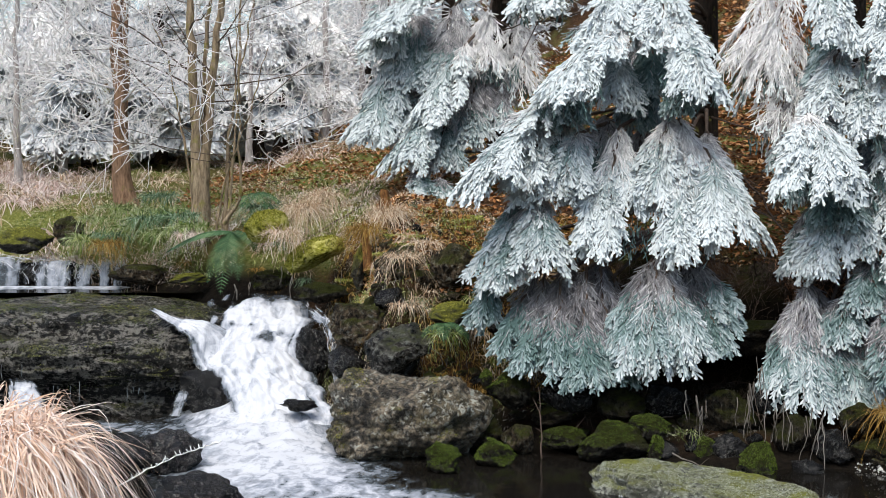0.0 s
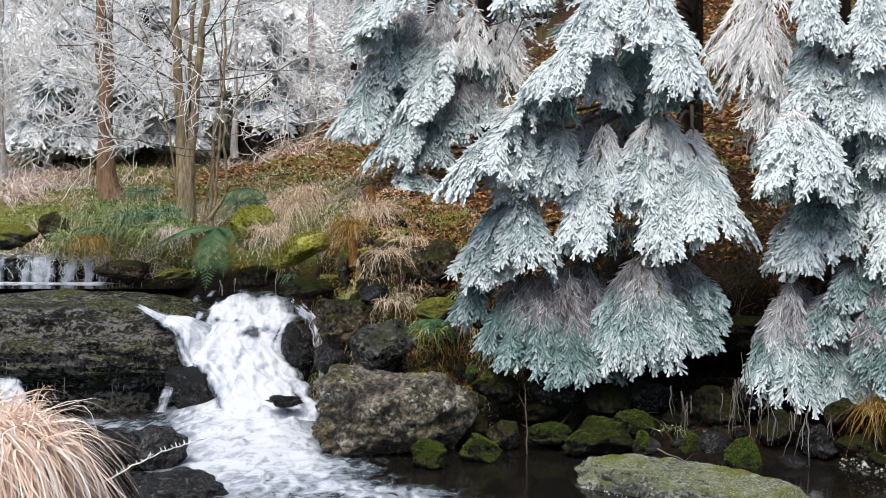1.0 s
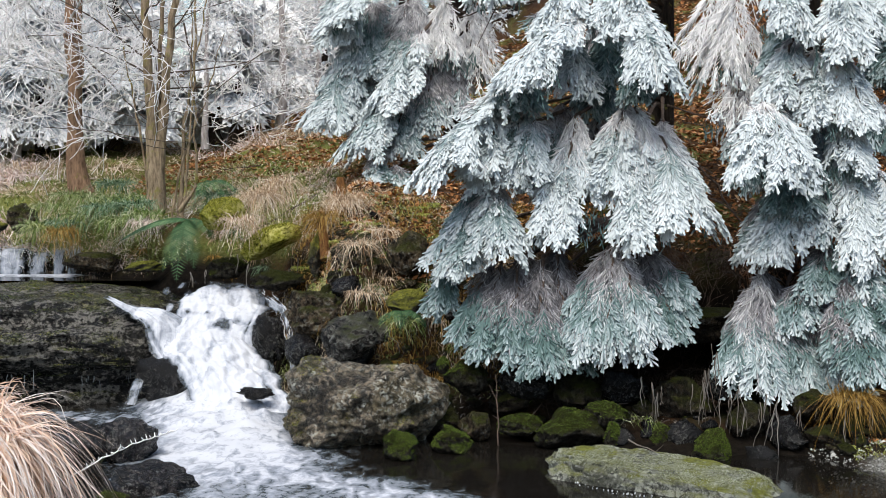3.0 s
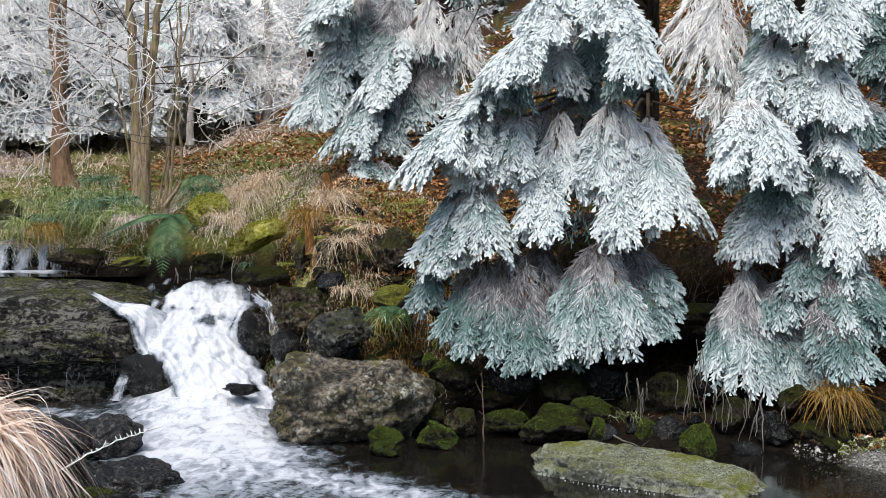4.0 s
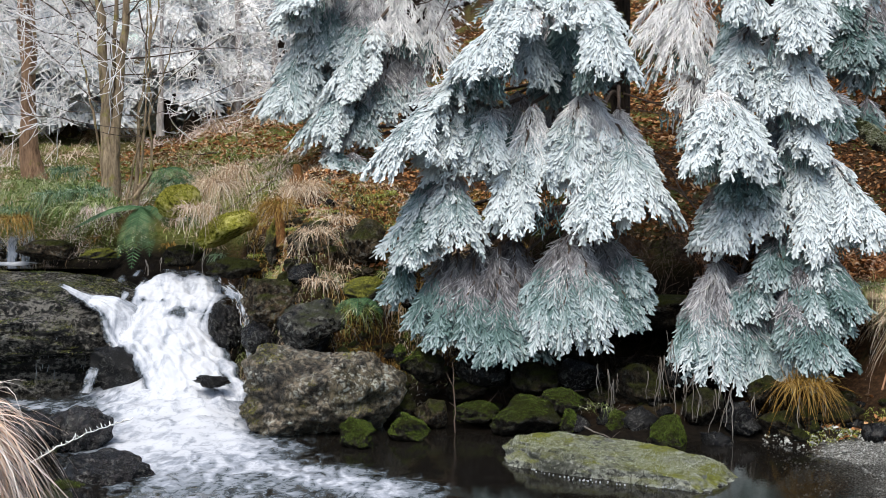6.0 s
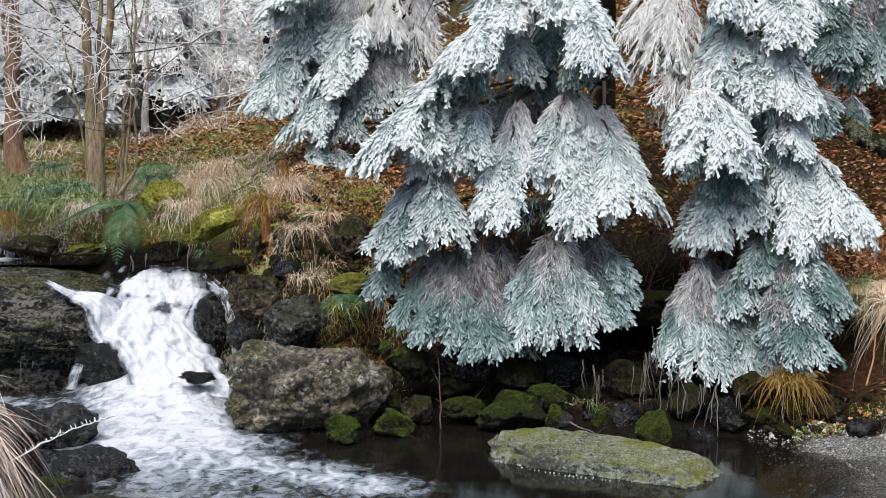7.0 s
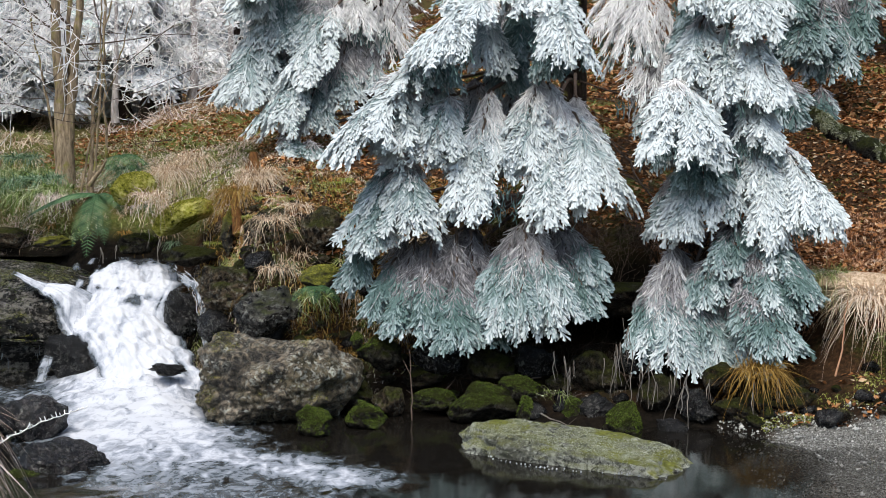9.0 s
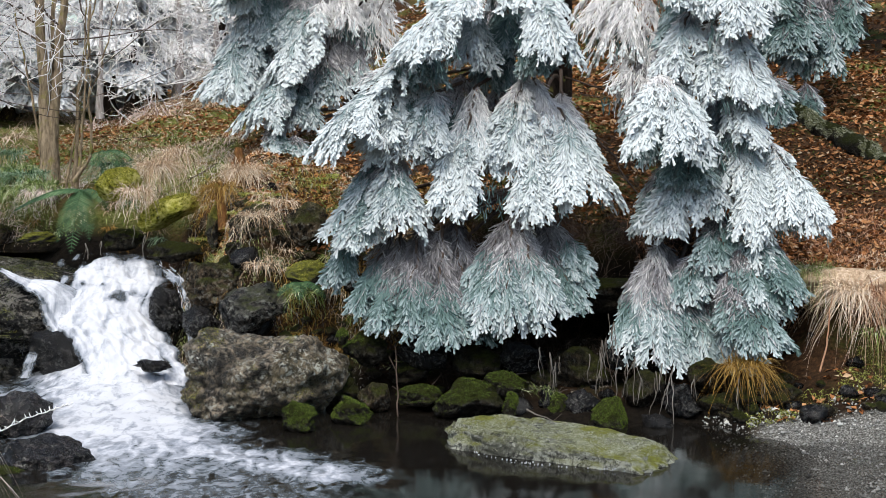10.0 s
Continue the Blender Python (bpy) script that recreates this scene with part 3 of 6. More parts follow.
rock("rock", (-2.97, 13.75, 0.20), (0.62, 0.5, 0.55), 5, M_ROCK_BLACK, "black wet rock at the foot of the waterfall", (0, 25, 0), BIG)
rock("rock", (-2.78, 11.40, 0.12), (0.56, 0.5, 0.40), 7, M_ROCK_GLOSS, "dark wet rock beside the foaming water", (0, 0, 20), BIG)
rock("rock", (-3.09, 11.20, 0.13), (0.42, 0.5, 0.40), 8, M_ROCK_GLOSS, "dark wet rock behind the dry grass", (0, 0, 60), BIG)
rock("rock", (-2.31, 10.40, -0.05), (0.76, 0.7, 0.50), 9, M_ROCK_GLOSS, "dark wet stone with a flat top", (0, 8, 0), BIG, subdiv=5, planes=[(0.1, -0.2, 1, 0.6), (0.7, -0.5, 0.3, 0.7)])
rock("rock", (-2.46, 10.10, -0.13), (0.62, 0.6, 0.40), 29, M_ROCK_MOSS_DARK, "dark stone with a skin of moss", (0, 4, 0), BIG, fuzz=500)
rock("rock", (-1.59, 9.90, -0.17), (1.1, 0.6, 0.32), 10, M_ROCK_WET, "low wet stone at the edge of the water", (0, 4, 0), BIG)
rock("rock", (-1.95, 13.00, 0.26), (0.36, 0.3, 0.12), 12, M_ROCK_BLACK, "small black rock washed by the falls", (0, 6, 0), BIG, cuts=11, lumps=0.3)
rock("rock", (-1.96, 13.95, 0.64), (0.36, 0.4, 0.52), 113, M_ROCK_BLACK, "black wet rock in the waterfall", (0, -15, 0), BIG, cuts=4, lumps=0.22, subdiv=5)
rock("rock", (-1.56, 13.40, 0.59), (0.36, 0.4, 0.36), 14, M_ROCK_BLACK, "black rock dripping with ice", (0, 0, 30), BIG)
rock("rock", (-1.46, 13.60, 0.94), (0.66, 0.5, 0.52), 15, M_ROCK_BROWN, "brown wet rock at the foot of the bank", (0, 0, 0), BIG, subdiv=5, planes=[(-0.2, -1, 0.2, 0.6), (0, 0, 1, 0.7)])
rock("rock", (-1.09, 13.00, 0.76), (0.72, 0.5, 0.46), 16, M_ROCK_WET, "dark rock wedged behind the boulder", (0, -22, 0), BIG, subdiv=5)
rock("rock", (1.50, 10.42, -0.06), (2.3, 0.85, 0.50), 17, M_ROCK_FROST, "long flat rock with moss and hoarfrost in the water", (3, 4, -35), BIG, subdiv=6, cuts=5, lumps=0.12,
     planes=[(0, 0, 1, 0.55), (0, -1, 0.25, 0.7)], fuzz=7000, fuzz_material=M_MOSS_FROST, patch=0.0)
rock("rock", (-0.56, 11.40, 0.09), (0.30, 0.28, 0.28), 18, M_ROCK_MOSS_DARK, "small rock covered in bright moss", (0, 0, 0), BIG, fuzz=1200, patch=-0.3)
rock("rock", (-0.17, 11.70, 0.08), (0.38, 0.3, 0.26), 19, M_ROCK_MOSS_DARK, "small mossy rock at the waterline", (0, 10, 0), BIG, fuzz=1400, patch=-0.3)
BANK = "rocks of the bank"
rock("rock", (-2.08, 15.00, 1.51), (0.66, 0.6, 0.34), 20, M_CUSHION, "overhanging rock capped with yellow moss", (0, -24, 0), BANK, fuzz=4200, patch=-0.6, lumps=0.14, cuts=3, keep=0.8, planes=[(0.1, -0.3, -1, 0.45)])
rock("rock", (-2.59, 15.00, 1.81), (0.48, 0.45, 0.34), 32, M_CUSHION, "rounded cushion of pale green moss", (0, -15, 0), BANK, fuzz=2200, patch=-0.8, lumps=0.1, cuts=3, keep=0.8)
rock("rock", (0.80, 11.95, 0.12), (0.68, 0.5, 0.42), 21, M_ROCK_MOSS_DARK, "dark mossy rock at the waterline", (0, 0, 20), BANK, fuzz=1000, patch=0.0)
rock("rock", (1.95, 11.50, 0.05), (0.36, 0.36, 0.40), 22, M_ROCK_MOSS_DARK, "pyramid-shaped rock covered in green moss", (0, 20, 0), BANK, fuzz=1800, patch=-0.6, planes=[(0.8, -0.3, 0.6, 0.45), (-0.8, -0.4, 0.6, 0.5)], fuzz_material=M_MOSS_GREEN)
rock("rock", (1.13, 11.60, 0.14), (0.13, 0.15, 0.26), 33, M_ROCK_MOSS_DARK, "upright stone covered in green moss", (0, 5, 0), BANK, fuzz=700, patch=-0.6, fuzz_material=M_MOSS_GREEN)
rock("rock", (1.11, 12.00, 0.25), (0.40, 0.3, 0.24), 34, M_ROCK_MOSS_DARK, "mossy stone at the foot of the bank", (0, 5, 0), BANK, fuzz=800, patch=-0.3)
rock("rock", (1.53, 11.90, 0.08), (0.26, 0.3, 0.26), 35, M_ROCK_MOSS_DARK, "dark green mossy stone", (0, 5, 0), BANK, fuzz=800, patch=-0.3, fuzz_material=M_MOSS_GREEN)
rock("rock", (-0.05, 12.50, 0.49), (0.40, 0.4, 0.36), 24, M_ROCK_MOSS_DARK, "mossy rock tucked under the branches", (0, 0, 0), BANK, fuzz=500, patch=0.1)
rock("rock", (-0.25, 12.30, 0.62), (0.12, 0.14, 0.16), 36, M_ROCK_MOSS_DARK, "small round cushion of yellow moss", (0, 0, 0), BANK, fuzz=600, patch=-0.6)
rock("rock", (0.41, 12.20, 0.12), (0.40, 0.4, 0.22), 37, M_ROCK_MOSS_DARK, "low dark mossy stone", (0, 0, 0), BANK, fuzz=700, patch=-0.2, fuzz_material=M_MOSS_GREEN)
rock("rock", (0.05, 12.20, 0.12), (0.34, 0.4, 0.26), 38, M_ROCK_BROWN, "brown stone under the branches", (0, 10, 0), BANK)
# these two stones carry the hollow's shade in their colour
rock("rock", (0.33, 12.60, 0.27), (0.42, 0.4, 0.24), 39, M_ROCK_EARTH_SHADE, "flat earthy stone under the branches", (0, -8, 0), BANK)
rock("rock", (1.83, 12.40, 0.28), (0.62, 0.4, 0.48), 40, M_ROCK_EARTH_SHADE, "dark rock in the hollow of the bank", (0, 8, 0), BANK)
rock("rock", (-1.10, 14.10, 1.41), (0.62, 0.5, 0.5), 25, M_ROCK_BROWN, "earthy rock hung with dry grass", (0, -20, 0), BANK, subdiv=5)
rock("rock", (-0.63, 14.00, 1.47), (0.42, 0.4, 0.5), 42, M_ROCK_BROWN, "reddish-brown rock in the bank", (0, 10, 0), BANK)
rock("rock", (-0.60, 13.40, 1.04), (0.40, 0.4, 0.26), 43, M_ROCK_MOSS, "flat stone with a skin of moss", (0, -8, 0), BANK, fuzz=700, patch=-0.2)
rock("rock", (-1.57, 14.60, 1.43), (0.16, 0.2, 0.50), 44, M_ROCK_MOSS, "narrow upright rock with rusty moss", (0, 3, 0), BANK, fuzz=300, patch=0.0)
# the next two stones are coloured dark for the shaded cavities around them
rock("rock", (-1.97, 14.60, 1.14), (0.60, 0.4, 0.26), 45, M_ROCK_MOSS_DARK, "wet mossy rock above the waterfall", (0, 0, 0), BANK, fuzz=300, patch=0.2)
rock("rock", (-2.60, 15.30, 1.22), (0.46, 0.4, 0.24), 46, M_ROCK_MOSS_DARK, "wet mossy rock beside the pool", (0, 0, 0), BANK, fuzz=250, patch=0.2)
rock("rock", (-3.60, 15.90, 1.19), (0.56, 0.3, 0.14), 47, M_ROCK_MOSS, "flat mossy stone at the pool's edge", (0, -6, 0), BANK, fuzz=500, patch=-0.2)
rock("rock", (-5.87, 17.20, 1.56), (0.75, 0.5, 0.34), 26, M_ROCK_MOSS, "mossy rock beside the small upper cascade", (0, 0, 0), BANK, fuzz=700, patch=-0.1)
rock("rock", (-5.43, 17.40, 1.67), (0.42, 0.5, 0.40), 48, M_ROCK_BROWN, "brown rock above the upper cascade", (0, 12, 0), BANK)
rock("rock", (-5.73, 17.15, 1.16), (1.3, 0.4, 0.40), 27, M_ROCK_BLACK, "dark wet ledge of the upper cascade", (0, 0, 0), BANK, planes=[(0, 0, 1, 0.6), (0, -1, 0, 0.6)])
rock("rock", (-4.29, 16.50, 1.19), (0.80, 0.4, 0.26), 49, M_ROCK_BROWN, "dark wet rock at the edge of the pool", (0, 0, 0), BANK)

# near-black rock colours imitate the deep shade of the undercut
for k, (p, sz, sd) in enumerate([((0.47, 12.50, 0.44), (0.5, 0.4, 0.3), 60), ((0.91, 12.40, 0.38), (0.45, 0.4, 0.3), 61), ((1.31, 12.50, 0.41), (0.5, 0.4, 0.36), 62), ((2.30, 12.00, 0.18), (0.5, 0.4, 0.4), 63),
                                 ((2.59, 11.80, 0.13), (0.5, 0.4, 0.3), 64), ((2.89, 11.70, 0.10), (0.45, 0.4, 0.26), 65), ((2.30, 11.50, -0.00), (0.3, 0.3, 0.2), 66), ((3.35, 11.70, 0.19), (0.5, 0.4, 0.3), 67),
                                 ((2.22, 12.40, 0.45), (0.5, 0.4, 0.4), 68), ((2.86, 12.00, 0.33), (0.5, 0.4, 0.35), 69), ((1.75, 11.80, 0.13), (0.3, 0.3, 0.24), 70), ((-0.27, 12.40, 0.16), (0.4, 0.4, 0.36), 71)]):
    rock("rock", p, sz, sd, M_ROCK_EARTH_SHADE if k % 2 else M_ROCK_BLACK, "dark rock in the shade under the spruces", (0, 10 - 3 * k, 30 * k), BANK, cuts=10, keep=0.55)

# earth slab added behind the boughs to keep light out of the hollow
rock("bank_overhang", (2.05, 13.50, 0.84), (3.0, 1.2, 0.34), 91, M_ROCK_EARTH_SHADE, "overhanging lip of dark earth and roots under the spruces", (-6, 0, -4), BANK, cuts=4, lumps=0.22, keep=0.7, planes=[(0, 0, 1, 0.6), (0, 0, -1, 0.6)])
rock("bank_overhang", (4.35, 12.75, 0.98), (1.5, 1.1, 0.34), 92, M_THATCH, "overhanging turf lip matted with dead grass", (-8, 4, -10), BANK, cuts=4, lumps=0.2, keep=0.7, planes=[(0, 0, 1, 0.6), (0, 0, -1, 0.6)])

# small stones along the foot of the bank
stone_meshes = [rock_mesh((1, 0.9, 0.7), 200 + k, subdiv=3, cuts=10, keep=0.5, lumps=0.24) for k in range(6)]
stone_data = []
for k, (v, f) in enumerate(stone_meshes):
    ob = link("stone", v, tris=f, material=(M_ROCK_BROWN, M_ROCK_MOSS_DARK, M_ROCK_BLACK)[k % 3])
    stone_data.append(ob)
rng = np.random.default_rng(210)
for k in range(185):
    x = rng.uniform(-1.6, 4.2) if k < 130 else rng.uniform(-1.7, 0.9)
    shore = np.interp(x, [-1.6, -0.2, 0.2, 2.1, 2.8, 3.4, 4.2], [13.2, 12.5, 12.3, 11.7, 11.4, 11.3, 11.2])
    y = shore + (rng.uniform(-0.15, 1.6) * rng.uniform(0.1, 1) if k < 130 else rng.uniform(0.5, 2.0))
    sz = rng.uniform(0.06, 0.2) * (1.7 if rng.uniform() > 0.8 else 1.0)
    src_ob = stone_data[k % 6]
    ob = src_ob if k < 6 else src_ob.copy()
    if k >= 6:
        scene.collection.objects.link(ob)
    ob.matrix_basis = pose(x, y, float(surface(x, y)[0]) + sz * 0.12, rng.uniform(-20, 20), rng.uniform(-20, 20), rng.uniform(0, 360)) @ Matrix.Scale(sz, 4)
    tagged(ob, ("brown earthy stone half sunk in the bank", "mossy stone half sunk in the bank", "dark wet stone at the foot of the bank")[k % 3], "stone", "small stones of the bank")


# ---- the ledge beside the waterfall: a layered slab with an undercut face ----
def ledge():
    xs = np.linspace(-7.0, -2.95, 190)
    prof = np.array([[16.6, 0.75], [16.1, 0.99], [15.4, 1.0], [14.8, 0.95], [14.3, 0.83], [13.95, 0.66], [13.78, 0.47], [13.84, 0.38], [14.05, 0.30], [14.08, 0.1], [14.0, -0.2], [13.95, -0.45]])
    u = np.linspace(0, len(prof) - 1, 150)
    py, pz = np.interp(u, np.arange(len(prof)), prof[:, 0]), np.interp(u, np.arange(len(prof)), prof[:, 1])
    X = np.repeat(xs[None], len(u), 0)
    Y = np.repeat(py[:, None], len(xs), 1)
    Z = np.repeat(pz[:, None], len(xs), 1)
    end = np.clip((X + 3.75) / 0.8, 0, 1) ** 2
    Y = Y + end * 0.75 * np.clip(1.3 - Z, 0, 1.6)
    Z = Z - end * 0.16 * (Z > 0.2)
    X = X + 0.35 * end * np.clip(1.0 - Z, 0, 1)
    wob = fbm(np.stack([xs, 0 * xs, 0 * xs], -1), 0.9, 31, 3)[None, :]
    front = np.clip((15.6 - Y) / 1.6, 0, 1)
    Y = Y - 0.28 * wob * front
    P = np.stack([X, Y, Z], -1).reshape(-1, 3)
    layer = fbm(P * np.array([0.35, 0.35, 3.2]), 1.5, 8, 5)
    lump = fbm(P, 0.9, 12, 5)
    fine = fbm(P * np.array([0.6, 0.6, 2.5]), 5.5, 15, 4)
    top = np.clip(np.gradient(pz, u)[:, None].repeat(len(xs), 1).reshape(-1) * -1, 0, 1)
    step = np.round(layer * 5) / 5 * 0.6 + layer * 0.4
    P[:, 1] -= (0.15 * step + 0.20 * lump + 0.06 * fine) * np.clip((0.99 - P[:, 2]) / 0.08, 0, 1)
    P[:, 2] += 0.06 * lump + 0.045 * step + 0.02 * fine
    n, m = len(xs), len(u)
    i = (np.arange(m - 1)[:, None] * n + np.arange(n - 1)[None]).ravel()
    q = np.stack([i, i + n, i + 1 + n, i + 1], -1)
    ob = link("rock_ledge", P, quads=q, material=M_LEDGE)
    tagged(ob, "wide dark wet rock ledge beside the waterfall", "rock", BIG)
    tri = np.concatenate([q[:, [0, 1, 2]], q[:, [0, 2, 3]]])
    moss_fuzz(ob, P, tri, 9000, 77, M_MOSS_GREEN, low=0.6, patch=0.22, length=0.014)
    moss_fuzz(ob, P, tri, 3500, 78, M_MOSS_TUFT, low=0.6, patch=0.34, length=0.012)


ledge()

# ---- waterfall ----


def chute(name, left, right, foam, label, seed, bulge=0.10, nl=90, na=60, relief=0.07, strands=0):
    """A sheet of falling water between two edge lines, with loose strands and drops thrown off it."""
    rng = np.random.default_rng(seed)

    def spline(pts, n):
        pts = np.array(pts, float)
        u = np.linspace(0, len(pts) - 1, n)
        c = np.stack([np.interp(u, np.arange(len(pts)), pts[:, k]) for k in range(3)], -1)
        for _ in range(8):
            c[1:-1] = (c[:-2] + 2 * c[1:-1] + c[2:]) / 4
        return c
    L, R = spline(left, nl), spline(right, nl)
    ragged = np.linalg.norm(R - L, axis=1)[:, None] * (R - L) / np.maximum(np.linalg.norm(R - L, axis=1)[:, None], 0.05)
    sl = np.stack([np.linspace(0, 1, nl) * 7, np.zeros(nl), np.zeros(nl)], -1)
    L = L + ragged * 0.07 * fbm(sl, 1.0, seed + 20, 4)[:, None]
    R = R + ragged * 0.07 * fbm(sl, 1.0, seed + 30, 4)[:, None]
    a = np.linspace(0, 1, na)[None, :, None]
    v = L[:, None] * (1 - a) + R[:, None] * a
    grid_s = np.repeat(np.linspace(0, 1, nl)[:, None], na, 1).ravel()
    grid_a = np.repeat(a[0, :, 0][None], nl, 0).ravel()
    flat = v.reshape(-1, 3)
    st = np.stack([grid_a * 9, grid_s * 2.2, 0 * grid_a + seed], -1)
    streak = fbm(st, 1.0, seed, 5)
    lump = fbm(flat, 2.4, seed + 4, 4)
    billow = np.abs(fbm(flat, 5.0, seed + 8, 4))
    arch = np.clip(np.sin(np.pi * grid_a), 0, 1) ** 0.5
    off = (bulge * arch + relief * lump * (0.4 + grid_s) + 0.35 * relief * streak - 0.8 * relief * billow) * (1 - grid_s ** 8)
    flat = flat + off[:, None] * np.array([0.1, -0.7, 0.6])
    edge = np.minimum(grid_a, 1 - grid_a)
    gap = np.clip(fbm(flat, 3.3, seed + 11, 4) * 2.4 - 0.15, 0, 1) * np.clip(1.15 - 1.9 * grid_s, 0, 1)
    fo = foam * np.clip(0.16 + edge * 4.2 + 0.6 * streak, 0, 1) * np.clip(0.70 + 1.7 * grid_s + 0.25 * streak, 0.1, 1) * (1 - (0.8 if bulge > 0.1 else 0.3) * gap) * np.clip(0.45 + 5 * grid_s, 0, 1)
    i = (np.arange(nl - 1)[:, None] * na + np.arange(na - 1)[None]).ravel()
    q = np.stack([i, i + 1, i + 1 + na, i + na], -1)
    ob = link(name, flat, quads=q, material=M_FALL, attrs={"foam": fo})
    tagged(ob, label, "water", kind="structure")
    if strands:
        grid = flat.reshape(nl, na, 3)
        n, m = strands, 6
        a0 = np.where(rng.uniform(0, 1, n) < 0.6, rng.beta(0.5, 0.5, n), rng.uniform(0, 1, n)) * (na - 1)
        first, ln = rng.uniform(0, 0.86, n), rng.uniform(0.04, 0.16, n)
        t = np.linspace(0, 1, m)[None]
        rows = np.clip((first[:, None] + ln[:, None] * t) * (nl - 1), 0, nl - 1).astype(int)
        cols = np.clip(a0[:, None] + rng.normal(size=(n, 1)) * 3 * t, 0, na - 1).astype(int)
        c = grid[rows, cols] + np.array([0, -0.03, 0.035]) * rng.uniform(0.0, 1.3, (n, 1, 1)) + 0.006 * rng.normal(size=(n, m, 3))
        c += rng.normal(size=(n, 1, 3)) * 0.02
        for _ in range(2):
            c[:, 1:-1] = (c[:, :-2] + c[:, 1:-1] + c[:, 2:]) / 3
        d = unit(np.gradient(c, axis=1) + 1e-9)
        w = rng.uniform(0.0012, 0.0042, (n, 1, 1)) * np.sin(np.pi * np.clip(t, 0.08, 0.92))[..., None]
        sd = unit(np.cross(d, np.array([0, -0.8, 0.6])))
        V = np.stack([c - sd * w, c + sd * w + np.array([0, -0.004, 0])], 2).reshape(-1, 3)
        k = np.arange(m - 1) * 2
        Q = np.stack([k, k + 1, k + 3, k + 2], -1)[None] + (np.arange(n) * m * 2)[:, None, None]
        tagged(link("spray", V, quads=Q.reshape(-1, 4), material=M_SPRAY, parent=ob), "thin white strands of falling water", kind="stuff")
        # drops
        nd = strands // 3
        p = grid[rng.integers(0, nl, nd), np.clip(rng.beta(0.45, 0.45, nd) * na, 0, na - 1).astype(int)] + rng.normal(size=(nd, 3)) * np.array([0.05, 0.03, 0.05]) + np.array([0, -0.04, 0.04])
        sz = rng.uniform(0.002, 0.005, (nd, 1, 1))
        octa = np.array([[1, 0, 0], [0, 1, 0], [-1, 0, 0], [0, -1, 0], [0, 0, 1.6], [0, 0, -1.6]])
        F = np.array([[0, 1, 4], [1, 2, 4], [2, 3, 4], [3, 0, 4], [1, 0, 5], [2, 1, 5], [3, 2, 5], [0, 3, 5]])
        tagged(link("drops", (p[:, None] + octa[None] * sz).reshape(-1, 3), tris=(F[None] + (np.arange(nd) * 6)[:, None, None]).reshape(-1, 3), material=M_SPRAY, parent=ob), "white drops of spray", kind="stuff")
    return ob


chute("water", [(-3.28, 15.40, 0.99), (-3.21, 15.00, 0.94), (-3.16, 14.65, 0.81), (-3.15, 14.30, 0.65), (-3.14, 14.05, 0.52), (-2.96, 13.75, 0.34), (-2.73, 13.45, 0.19), (-2.55, 13.10, 0.04), (-2.50, 12.75, -0.05), (-2.48, 12.50, -0.24)],
      [(-2.14, 15.20, 1.00), (-2.07, 14.90, 0.93), (-2.08, 14.50, 0.78), (-2.12, 14.15, 0.58), (-1.93, 13.85, 0.42), (-1.78, 13.60, 0.31), (-1.64, 13.30, 0.17), (-1.57, 13.00, 0.06), (-1.50, 12.70, -0.04), (-1.45, 12.40, -0.22)], 1.0, "white foaming waterfall over dark rocks", 3, 0.17, 130, 96, 0.08)
chute("water", [(-3.70, 14.40, 0.99), (-3.47, 14.20, 0.91), (-3.27, 14.05, 0.79), (-3.15, 13.90, 0.58), (-2.95, 13.70, 0.29)],
      [(-3.67, 14.45, 1.01), (-3.37, 14.35, 0.94), (-2.98, 14.40, 0.85), (-2.59, 14.20, 0.61), (-2.41, 13.80, 0.25)], 0.9, "side stream sliding down the rock ledge into the falls", 6, 0.03, 80, 50, 0.06)
chute("water", [(-3.18, 13.75, 0.37), (-3.24, 13.60, 0.25), (-3.27, 13.40, 0.09)],
      [(-3.09, 13.75, 0.37), (-3.12, 13.60, 0.24), (-3.13, 13.40, 0.08)], 0.5, "narrow trickle between the ledge and a black rock", 8, 0.02, 40, 16, 0.02)
chute("water", [(-2.14, 14.50, 0.94), (-1.87, 14.20, 0.83), (-1.79, 13.90, 0.62), (-1.72, 13.60, 0.36)],
      [(-2.07, 14.50, 1.03), (-1.79, 14.20, 0.89), (-1.71, 13.90, 0.62), (-1.66, 13.60, 0.36)], 0.58, "thin icy strand of water beside the falls", 9, 0.02, 50, 14, 0.02, 50)
chute("water", [(-2.27, 14.90, 0.99), (-2.17, 14.50, 0.83), (-2.12, 14.05, 0.55), (-2.02, 13.75, 0.37)],
      [(-2.12, 14.90, 0.99), (-2.09, 14.50, 0.83), (-2.05, 14.05, 0.55), (-1.86, 13.75, 0.37)], 0.6, "thin sheet of water over the black rock", 10, 0.02, 40, 14, 0.03)
chute("water", [(-4.99, 13.90, 0.35), (-4.86, 13.60, 0.23), (-4.71, 13.10, -0.03)],
      [(-4.69, 13.90, 0.32), (-4.49, 13.60, 0.17), (-4.20, 13.10, -0.03)], 0.9, "white water spilling over the end of the ledge", 12, 0.06, 50, 30, 0.06)
